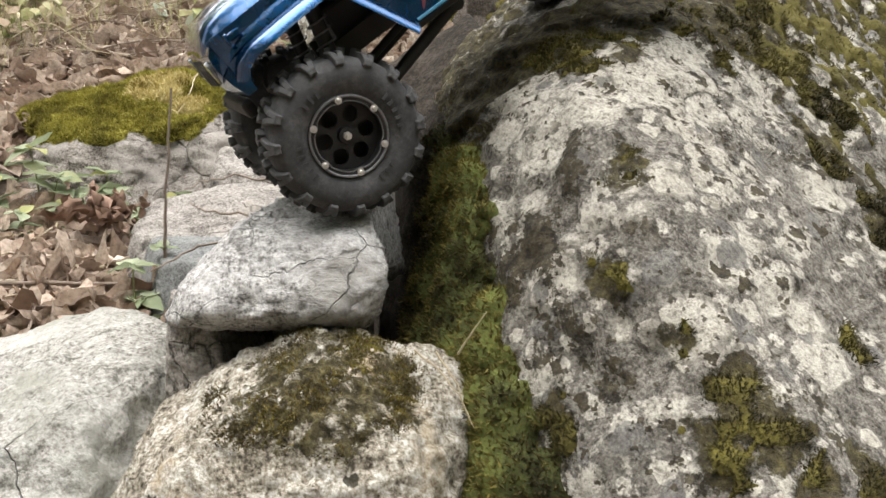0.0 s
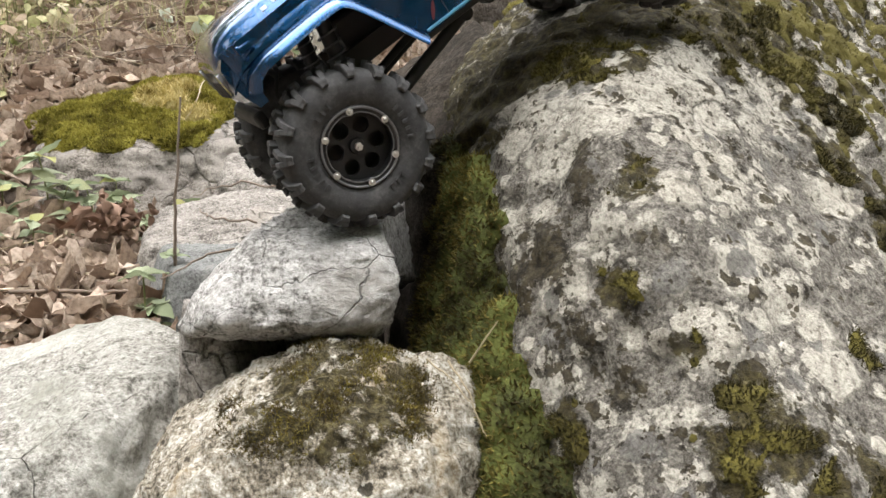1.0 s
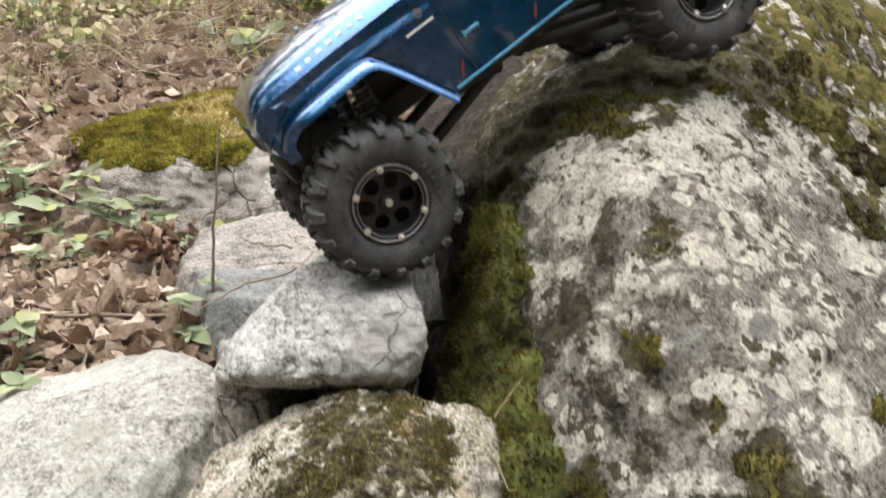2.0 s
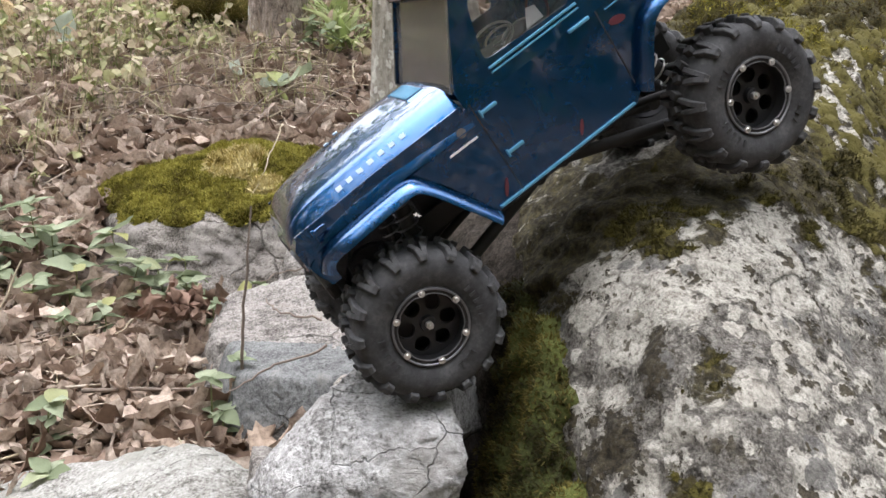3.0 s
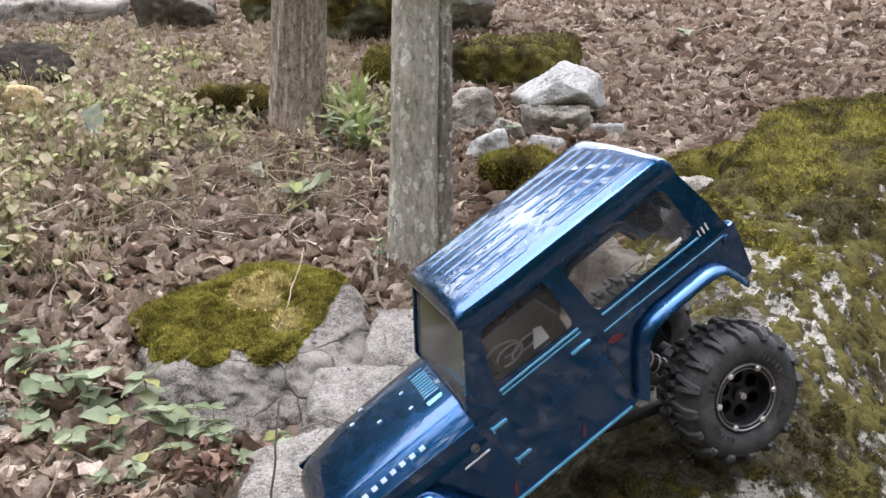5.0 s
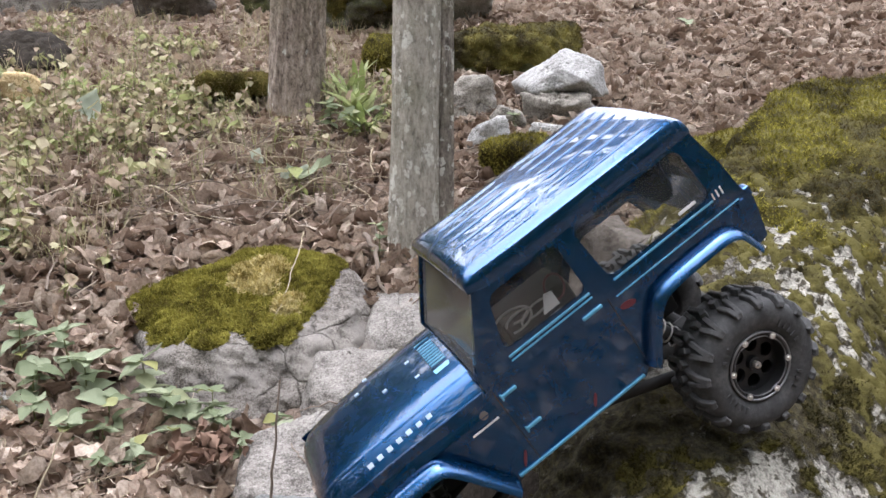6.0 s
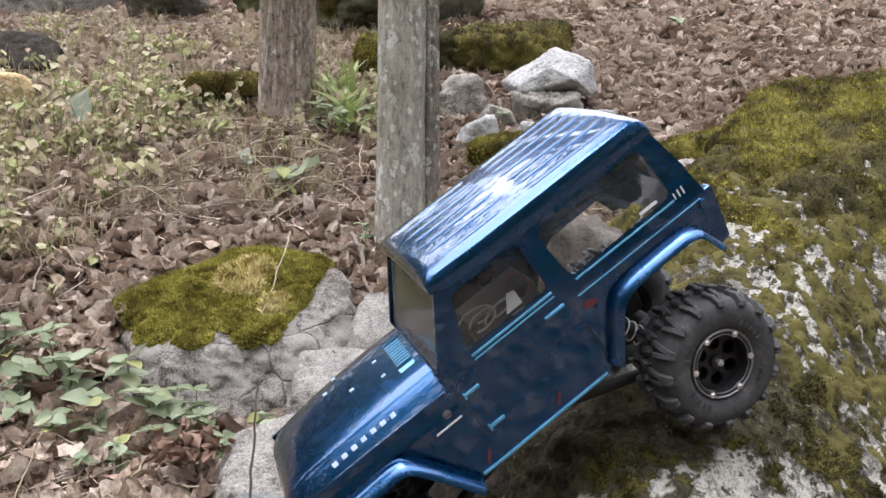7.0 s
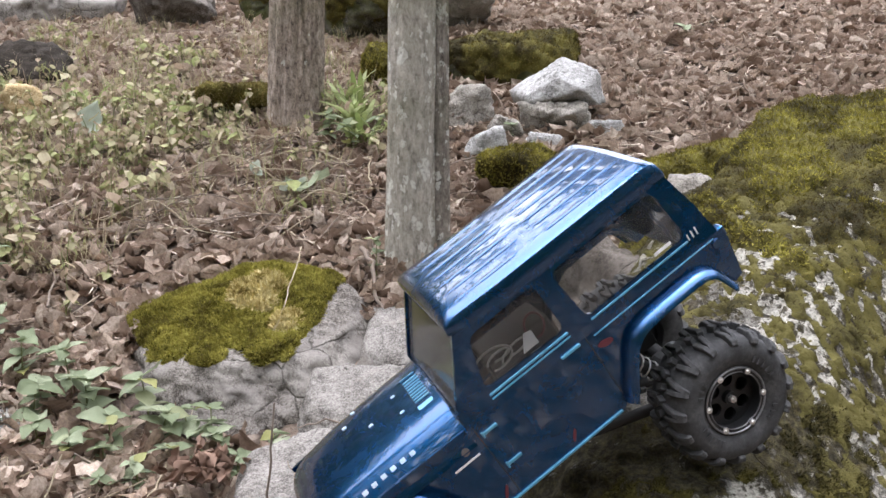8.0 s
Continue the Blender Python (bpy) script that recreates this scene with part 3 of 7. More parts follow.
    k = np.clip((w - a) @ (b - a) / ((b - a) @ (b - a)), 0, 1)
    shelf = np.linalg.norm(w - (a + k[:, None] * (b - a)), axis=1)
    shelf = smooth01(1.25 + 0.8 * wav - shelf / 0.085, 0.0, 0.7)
    # and up the flank, where shade is put into the film as well
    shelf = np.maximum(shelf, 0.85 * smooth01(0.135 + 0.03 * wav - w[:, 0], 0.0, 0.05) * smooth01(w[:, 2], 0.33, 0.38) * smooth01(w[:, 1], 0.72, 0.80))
    tufty = streak * (n[:, 1] < 0.2) * (1 - low) * (1 - 0.7 * shelf) * smooth01(w[:, 0] + 0.6 * (w[:, 1] - 1.0) + 0.04 * wav, 0.20, 0.32)
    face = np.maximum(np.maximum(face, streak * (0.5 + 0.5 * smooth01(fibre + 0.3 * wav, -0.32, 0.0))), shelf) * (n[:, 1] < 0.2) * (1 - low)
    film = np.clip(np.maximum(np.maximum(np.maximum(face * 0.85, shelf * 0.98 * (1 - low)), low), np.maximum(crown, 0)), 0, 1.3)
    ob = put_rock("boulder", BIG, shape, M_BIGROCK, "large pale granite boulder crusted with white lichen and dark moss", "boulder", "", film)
    moss_coat(ob, shape, BIG, low, 0.014, M_MOSS_DEEP, 42000, 3, 0.0050, M_BED_DEEP)
    moss_coat(ob, shape, BIG, clumps * (1 - low) * (n[:, 1] < 0.2), 0.0035, M_MOSS_DARK, 12000, 12, 0.0036, M_BED)
    ridge = crown * smooth01(0.9 * fbm(w * 7, 3, 57) + 1.1 * (w[:, 1] - 1.25) + 1.6 * (w[:, 2] - 0.68), -0.12, 0.3)
    moss_coat(ob, shape, BIG, crown, 0.011, M_MOSS, 50000, 4, 0.0042, M_BED)
    moss_coat(ob, shape, BIG, ridge, 0.026, M_MOSS_RIDGE, 60000, 9, 0.0060, M_BED)
    fronds(ob, v[f], np.clip(tufty[f].mean(axis=1) - 0.5, 0, 1) * (fine[f].mean(axis=1) > -0.1), 40000, 5, 0.0034, M_MOSS_BROWN)
    moss_coat(ob, shape, BIG, np.maximum(tufty - 0.3, 0) * smooth01(fibre + 0.35 * fine, -0.12, 0.20), 0.0055, M_MOSS_BROWN, 46000, 15, 0.0036, M_MOSS_DARK)


build_big_rock()

# ---- the stones under the truck ----
def build_near_stones():
    c = (-0.075, 0.785, 0.283)
    put_rock("slab_stone", c, rock_shape(c, [
        ((-0.04, -0.13, 0.99), (-0.03, 0.735, 0.320)), ((0.16, -0.52, 0.83), (-0.01, 0.70, 0.311)), ((-0.3, -0.60, 0.74), (-0.11, 0.69, 0.299)), ((0.3, -0.93, -0.2), (-0.012, 0.664, 0.265)), ((-0.02, -0.80, 0.60), (-0.06, 0.682, 0.300)), ((-0.05, -0.99, -0.05), (-0.06, 0.659, 0.27)),
        ((0, -0.45, -0.9), (-0.06, 0.69, 0.241)), ((-0.80, -0.45, 0.25), (-0.150, 0.69, 0.272)), ((-0.60, -0.25, 0.76), (-0.130, 0.70, 0.293)), ((-0.76, 0.22, 0.60), (-0.138, 0.72, 0.287)), ((0.85, -0.2, -0.48), (0.001, 0.69, 0.262)),
        ((0.90, -0.30, 0.28), (0.010, 0.69, 0.283)), ((0.55, -0.25, 0.80), (-0.004, 0.70, 0.305)), ((-0.1, 1, 0.1), (-0.1, 0.945, 0.3)), ((0.92, 0.38, 0), (-0.020, 0.76, 0.29)), ((0, 0, -1), (0, 0.8, 0.238))],
        34, 6, 0.0048, 15.0, 21, 1.6, 0.0, (0.1, -0.3, 0.05), 0.0030, 14.0), M_SLAB, "pale grey cracked slab stone wedged beside the boulder", "stone")
    c = (-0.012, 0.775, 0.27)
    put_rock("broken_block", c, rock_shape(c, [
        ((0.15, -0.25, 0.96), (-0.01, 0.735, 0.3150)), ((0.15, -0.96, 0.25), (-0.01, 0.712, 0.295)), ((0.95, -0.2, 0.1), (-0.010, 0.75, 0.29)), ((0.5, -0.4, -0.75), (-0.016, 0.73, 0.285)), ((-1, 0, 0), (-0.06, 0.77, 0.28)),
        ((0, 1, 0), (0, 0.83, 0.28)), ((0, 0, -1), (0, 0.77, 0.24))], 34, 5, 0.005, 26.0, 37, 1.3, 0.0, None, 0.002, 24.0), M_SLAB, "broken grey end of the slab below the tyre", "stone")
    c = (-0.04, 0.65, 0.10)
    shape = rock_shape(c, [
        ((0.17, -0.30, 0.94), (-0.01, 0.635, 0.236)), ((-0.1, -0.85, 0.5), (-0.05, 0.555, 0.19)), ((0.95, -0.3, 0.1), (0.068, 0.62, 0.19)),
        ((-0.75, -0.3, 0.55), (-0.135, 0.62, 0.203)), ((-0.48, -0.12, 0.87), (-0.075, 0.63, 0.234)), ((0, 1, 0.35), (0, 0.690, 0.22)), ((0.6, -0.42, 0.68), (0.05, 0.62, 0.217)), ((0.85, -0.35, 0.38), (0.066, 0.62, 0.19)),
        ((0, -1, 0.05), (0, 0.50, 0.1)), ((-1, 0, 0.1), (-0.2, 0.62, 0.1)), ((0, 0, -1), (0, 0.6, -0.05))], 15, 6, 0.010, 12.0, 22, 0.9, 0.0, (0.0, -0.2, 0.4), 0.002, 10.0)
    v, f = shape
    w = v + np.array(c)
    wav = fbm(w * 34, 4, 41)
    film = smooth01(0.085 + 0.02 * wav - np.sqrt((w[:, 0] + 0.03) ** 2 * 0.7 + (w[:, 1] - 0.615) ** 2 * 0.8), -0.02, 0.05) * smooth01(w[:, 2], 0.18, 0.21)
    ob = put_rock("front_boulder", c, shape, M_CRUST, "squat crusted boulder with a film of olive moss on top", "boulder", "", film * 0.76)
    fronds(ob, v[f], np.clip(film[f].mean(axis=1) - 0.5, 0, 1) * np.clip(wav[f].mean(axis=1) + 0.1, 0, 1), 5000, 6, 0.0028, M_MOSS)
    c = (-0.33, 0.73, 0.08)
    put_rock("pale_boulder", c, rock_shape(c, [
        ((0.04, -0.08, 0.99), (-0.25, 0.74, 0.202)), ((-0.35, -0.1, 0.93), (-0.245, 0.74, 0.204)), ((0.0, -0.75, 0.65), (-0.25, 0.625, 0.178)), ((0.93, -0.2, 0.25), (-0.188, 0.70, 0.18)),
        ((0.1, 0.9, 0.4), (-0.27, 0.90, 0.18)), ((0.5, 0.6, 0.5), (-0.20, 0.84, 0.19)), ((0, -1, 0.1), (0, 0.55, 0.1)), ((-1, 0, 0.1), (-0.62, 0.7, 0.1)), ((0, 0, -1), (0, 0.6, -0.05))],
        16, 6, 0.010, 9.0, 23, 1.1, 0.0, (0.1, -0.2, 0.4), 0.0025, 7.0), M_PALE, "rounded pale boulder with faint green weathering", "boulder")
    c = (-0.155, 0.735, 0.20)
    put_rock("wedge_stone", c, rock_shape(c, [
        ((0, 0, 1), (0, 0, 0.243)), ((0.1, -1, 0.1), (-0.15, 0.69, 0.2)), ((-0.9, -0.3, 0.15), (-0.168, 0.70, 0.2)), ((-0.5, -0.75, 0.1), (-0.158, 0.698, 0.2)), ((0.9, -0.3, 0.2), (-0.115, 0.71, 0.2)), ((0.3, -0.7, -0.6), (-0.15, 0.70, 0.178)),
        ((0, 1, 0), (0, 0.79, 0)), ((0, 0, -1), (0, 0, 0.10))], 30, 6, 0.004, 20.0, 24, 0.9, 0.0, None, 0.0030, 16.0), M_FLAT, "small grey cracked stone wedged under the slab", "stone")
    c = (-0.075, 0.80, 0.15)
    put_rock("under_stone", c, rock_shape(c, [
        ((0, -0.1, 1), (-0.06, 0.75, 0.237)), ((0, -1, 0), (-0.06, 0.765, 0.2)), ((-1, 0, 0), (-0.15, 0.8, 0.2)), ((1, 0, 0), (-0.03, 0.8, 0.2)), ((0, 1, 0), (0, 0.95, 0)), ((0, 0, -1), (0, 0, 0.0))],
        12, 5, 0.010, 18.0, 25, 0.5), M_GREY, "grey stone carrying the slab", "stone")
    # back of the crevice: the near-black colour stands for its shade
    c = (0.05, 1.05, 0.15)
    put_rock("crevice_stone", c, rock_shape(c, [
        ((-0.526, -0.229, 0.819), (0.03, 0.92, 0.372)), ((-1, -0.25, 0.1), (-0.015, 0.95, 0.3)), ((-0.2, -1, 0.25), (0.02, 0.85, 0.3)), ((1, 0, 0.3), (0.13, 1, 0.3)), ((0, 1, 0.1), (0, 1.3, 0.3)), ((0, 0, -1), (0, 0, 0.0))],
        16, 6, 0.012, 16.0, 30, 1.0), M_DARKEST, "stone deep in the crevice, its shade put into the dark colour", "stone")
    c = (-0.235, 1.10, 0.12)
    put_rock("grey_block", c, rock_shape(c, [
        ((-0.02, -0.12, 0.99), (-0.24, 1.13, 0.196)), ((-0.10, -0.92, 0.38), (-0.26, 1.075, 0.17)), ((-0.85, -0.45, 0.3), (-0.315, 1.10, 0.17)), ((0.9, 0, 0.2), (-0.10, 1.06, 0.2)), ((0.3, -0.8, 0.5), (-0.17, 1.09, 0.186)),
        ((0, 1, 0.2), (-0.2, 1.19, 0.2)), ((0, 0, -1), (0, 0, 0.02))], 30, 6, 0.006, 10.0, 26, 0.9, 0.0, (-0.1, -0.3, 0.3), 0.0018, 9.0), M_BLUEGREY, "grey block of stone with a flat face", "stone")
    c = (-0.28, 1.30, 0.12)
    put_rock("flat_stone", c, rock_shape(c, [
        ((-0.05, -0.16, 0.98), (-0.29, 1.28, 0.214)), ((-0.25, -0.9, 0.4), (-0.33, 1.19, 0.188)), ((-0.9, -0.25, 0.35), (-0.405, 1.28, 0.19)), ((-0.6, 0.75, 0.2), (-0.38, 1.38, 0.2)), ((1, 0, 0.1), (-0.06, 1.3, 0.2)),
        ((0, 1, 0.2), (-0.25, 1.42, 0.2)), ((0, 0, -1), (0, 0, 0.02))], 26, 6, 0.008, 9.0, 27, 1.0, 0.0, (0, -0.2, 0.4), 0.003, 8.0), M_FLAT, "flat pale stone lying in leaf litter", "stone", "flat stones")
    c = (-0.24, 1.53, 0.15)
    put_rock("flat_stone", c, rock_shape(c, [
        ((-0.05, -0.2, 0.97), (-0.27, 1.50, 0.252)), ((-0.2, -0.9, 0.4), (-0.28, 1.445, 0.23)), ((-0.9, -0.2, 0.3), (-0.365, 1.52, 0.22)), ((1, 0, 0.1), (-0.04, 1.5, 0.2)),
        ((0, 1, 0.2), (-0.25, 1.62, 0.25)), ((0, 0, -1), (0, 0, 0.02))], 24, 6, 0.009, 9.0, 28, 1.0, 0.0, (0, -0.2, 0.4), 0.003, 8.0), M_FLAT, "flat pale stone lying in leaf litter", "stone", "flat stones")
    c = (-0.21, 1.72, 0.19)
    put_rock("flat_stone", c, rock_shape(c, [
        ((-0.05, -0.3, 0.95), (-0.22, 1.70, 0.297)), ((-0.3, -0.9, 0.4), (-0.24, 1.64, 0.26)), ((-0.9, -0.1, 0.3), (-0.30, 1.70, 0.26)), ((1, 0, 0.1), (-0.06, 1.7, 0.2)),
        ((0, 1, 0.2), (-0.2, 1.82, 0.28)), ((0, 0, -1), (0, 0, 0.05))], 22, 5, 0.010, 9.0, 29, 0.9), M_FLAT, "small pale stone beside the mossy stone", "stone", "flat stones")


build_near_stones()


def build_mossy_stone():
    c = (-0.55, 1.76, 0.20)
    shape = rock_shape(c, [
        ((-0.03, -0.27, 0.95), (-0.55, 1.80, 0.340)), ((-0.52, 0.25, 0.80), (-0.73, 1.84, 0.315)), ((0.45, 0.35, 0.80), (-0.36, 1.87, 0.350)), ((0.1, -0.80, 0.55), (-0.575, 1.56, 0.258)), ((-0.65, -0.6, 0.4), (-0.775, 1.69, 0.26)), ((-0.95, 0.1, 0.3), (-0.845, 1.80, 0.28)),
        ((0.75, -0.25, 0.6), (-0.33, 1.77, 0.335)), ((0.9, -0.3, 0.2), (-0.235, 1.72, 0.26)), ((0.0, 0.75, 0.65), (-0.55, 1.93, 0.375)), ((0.05, -0.9, 0.35), (-0.5, 1.49, 0.19)), ((0, 0, -1), (0, 0, 0.02))],
        22, 6, 0.014, 7.0, 33, 1.1, 0.006, (0.1, -0.35, 0.35), 0.006, 6.0)
    ob = put_rock("mossy_stone", c, shape, M_WARM, "broad pale stone capped with bright green moss", "stone")
    v, f = shape
    w = v + np.array(c)
    n = normals_of(v, f)
    wav = fbm(w * 12, 3, 44)
    line = 0.272 + 0.05 * smooth01(w[:, 0], -0.46, -0.32) + 1.5 * np.maximum(w[:, 0] + 0.40, 0) + 0.022 * wav
    cap = smooth01(w[:, 2] - line, 0.0, 0.035) * (n[:, 2] > 0.0)
    moss_coat(ob, shape, c, cap, 0.013, M_MOSS_BRIGHT, 70000, 7, 0.007, M_BED_BRIGHT)
    # pale spore stalks in two clumps
    spot = np.maximum(smooth01(0.062 - np.hypot(w[:, 0] + 0.53, (w[:, 1] - 1.80) * 0.8), 0, 0.02), smooth01(0.032 - np.hypot(w[:, 0] + 0.44, (w[:, 1] - 1.70) * 0.7), 0, 0.02))
    moss_coat(ob, shape, c, spot * cap, 0.02, M_MOSS_DRY, 6000, 8, 0.014)


build_mossy_stone()


def field_stone(name, c, size, seed, mat, label, moss=None, amp=0.07, tufts=3600, group="stones on the slope"):
    rng = np.random.default_rng(seed)
    size = np.array(size)
    planes = []
    for n in list(np.vstack([np.eye(3), -np.eye(3)])) + list(rng.normal(0, 1, (11, 3))):
        n = n / np.linalg.norm(n)
        n = n + rng.normal(0, 0.22, 3)
        n = n / np.linalg.norm(n)
        planes.append((n, np.array(c) + n * np.linalg.norm(n * size) * rng.uniform(0.74, 1.0)))
    shape = rock_shape(c, planes, 18, 5 if size.max() > 0.12 else 4, amp * size.min() * 3.4, 1.3 / size.max(), seed, 1.1)
    ob = put_rock(name, c, shape, mat, label, "stone", group)
    if moss:
        v, f = shape
        w = v + np.array(c)
        cap = smooth01(v[:, 2] / size[2] + 0.5 * fbm(w * 9, 3, seed), -0.25, 0.2)
        moss_coat(ob, shape, c, cap, 0.016, moss, tufts * 2, seed, 0.0085, M_BED)
    return ob


PALE_L, GREY_L = "pale weathered stone lying on the leafy slope", "grey weathered stone lying on the leafy slope"
for k, (c, size, mat, label, moss) in enumerate([
        ((-0.12, 2.69, 0.565), (0.078, 0.06, 0.045), M_SLAB, "small white stone lying on the leafy slope", None),
        ((-0.20, 2.98, 0.64), (0.085, 0.08, 0.09), M_GREY, "rounded grey stone among leaves", None),
        ((0.085, 2.93, 0.615), (0.125, 0.09, 0.07), M_GREY, "grey stone carrying a pale stone", None),
        ((0.04, 2.76, 0.555), (0.068, 0.05, 0.04), M_SLAB, PALE_L, None),
        ((-0.08, 2.84, 0.60), (0.055, 0.05, 0.04), M_GREY, GREY_L, None),
        ((0.22, 2.90, 0.575), (0.07, 0.05, 0.045), M_SLAB, PALE_L, None),
        ((0.0, 2.52, 0.49), (0.13, 0.11, 0.07), M_DARKROCK, "low stone under brown-green moss", M_MOSS_RIDGE),
        ((0.40, 2.50, 0.485), (0.15, 0.18, 0.08), M_DARKROCK, "low stone under brown-green moss", M_MOSS_RIDGE),
        ((0.37, 2.05, 0.50), (0.07, 0.08, 0.08), M_GREY, GREY_L, None),
        ((0.17, 1.44, 0.42), (0.13, 0.14, 0.15), M_BROWNROCK, "grey stone behind the truck", None),
        ((0.235, 1.45, 0.465), (0.065, 0.09, 0.125), M_BROWNROCK, "stone under green moss behind the truck", M_MOSS_RIDGE),
        ((-0.12, 3.48, 0.745), (0.30, 0.2, 0.14), M_DARKROCK, "brown boulder shaggy with olive moss", M_MOSS),
        ((-0.36, 4.15, 1.06), (0.18, 0.12, 0.17), M_PALE, "large grey stone high on the slope", None),
        ((-0.50, 3.38, 0.715), (0.14, 0.1, 0.10), M_DARKROCK, "yellow-green mossy stone between two trunks", M_MOSS_BRIGHT),
        ((-0.76, 4.05, 1.02), (0.22, 0.2, 0.18), M_DARKROCK, "dark mossy boulder high on the slope", M_MOSS),
        ((-0.95, 3.06, 0.655), (0.20, 0.08, 0.050), M_DARKROCK, "flat dark stone with green moss", M_MOSS_DULL),
        ((-1.12, 3.10, 0.64), (0.12, 0.07, 0.035), M_DARKROCK, "flat dark stone with green moss", M_MOSS_DULL),
        ((-2.35, 4.36, 1.00), (0.36, 0.15, 0.11), M_WARM, "long grey stone at the top of the slope", None),
        ((-1.72, 4.32, 1.00), (0.22, 0.15, 0.15), M_BROWNROCK, "brown-grey boulder at the top of the slope", None),
        ((-1.25, 4.40, 1.06), (0.18, 0.14, 0.12), M_DARKROCK, "dark boulder at the top of the slope", M_MOSS),
        ((-2.06, 3.44, 0.69), (0.30, 0.15, 0.17), M_DARKEST, "dark hollow stone half sunk in leaves", None),
        ((-1.70, 2.93, 0.665), (0.075, 0.05, 0.06), M_OCHRE, "small ochre stone among plants", None),
        ((-0.90, 1.43, 0.19), (0.10, 0.07, 0.05), M_PALE, PALE_L, None)]):
    field_stone("field_stone", c, size, 60 + k, mat, label, moss)


c = (0.08, 2.97, 0.70)
put_rock("field_stone", c, rock_shape(c, [
    ((-0.52, -0.25, 0.82), (0.035, 2.93, 0.735)), ((0.30, -0.35, 0.89), (0.12, 2.93, 0.748)), ((-0.15, -0.95, 0.3), (0.08, 2.885, 0.70)), ((0.9, -0.35, 0.25), (0.185, 2.95, 0.70)), ((0.2, -0.5, -0.85), (0.05, 2.9, 0.672)),
    ((-0.9, -0.3, -0.35), (-0.04, 2.95, 0.695)), ((0, 1, 0), (0, 3.07, 0.7)), ((0, 0, -1), (0.08, 2.97, 0.66))], 30, 5, 0.010, 9.0, 88, 1.0, 0.0, None, 0.003, 12.0), M_SLAB, "pale wedge-shaped stone resting on a grey stone", "stone", "stones on the slope")

# ---- trees ----
def tube_points(path, radii, seg):
    """Rings of points and quads round a path."""
    path = np.array(path, float)
    tang = np.gradient(path, axis=0)
    tang /= np.linalg.norm(tang, axis=1)[:, None] + 1e-9
    ref = np.array([0.31, 0.17, 0.93]) if abs(tang[0] @ np.array([0.31, 0.17, 0.93])) < 0.9 else np.array([1.0, 0, 0])
    a = np.cross(tang, ref)
    a /= np.linalg.norm(a, axis=1)[:, None] + 1e-9
    b = np.cross(tang, a)
    th = np.linspace(0, 2 * np.pi, seg, endpoint=False)
    v = path[:, None] + np.array(radii)[:, None, None] * (np.cos(th)[None, :, None] * a[:, None] + np.sin(th)[None, :, None] * b[:, None])
    n = len(path)
    i, j = np.meshgrid(np.arange(n - 1), np.arange(seg), indexing="ij")
    f = np.stack([i * seg + j, i * seg + (j + 1) % seg, (i + 1) * seg + (j + 1) % seg, (i + 1) * seg + j], axis=-1).reshape(-1, 4)
    return v.reshape(-1, 3), f


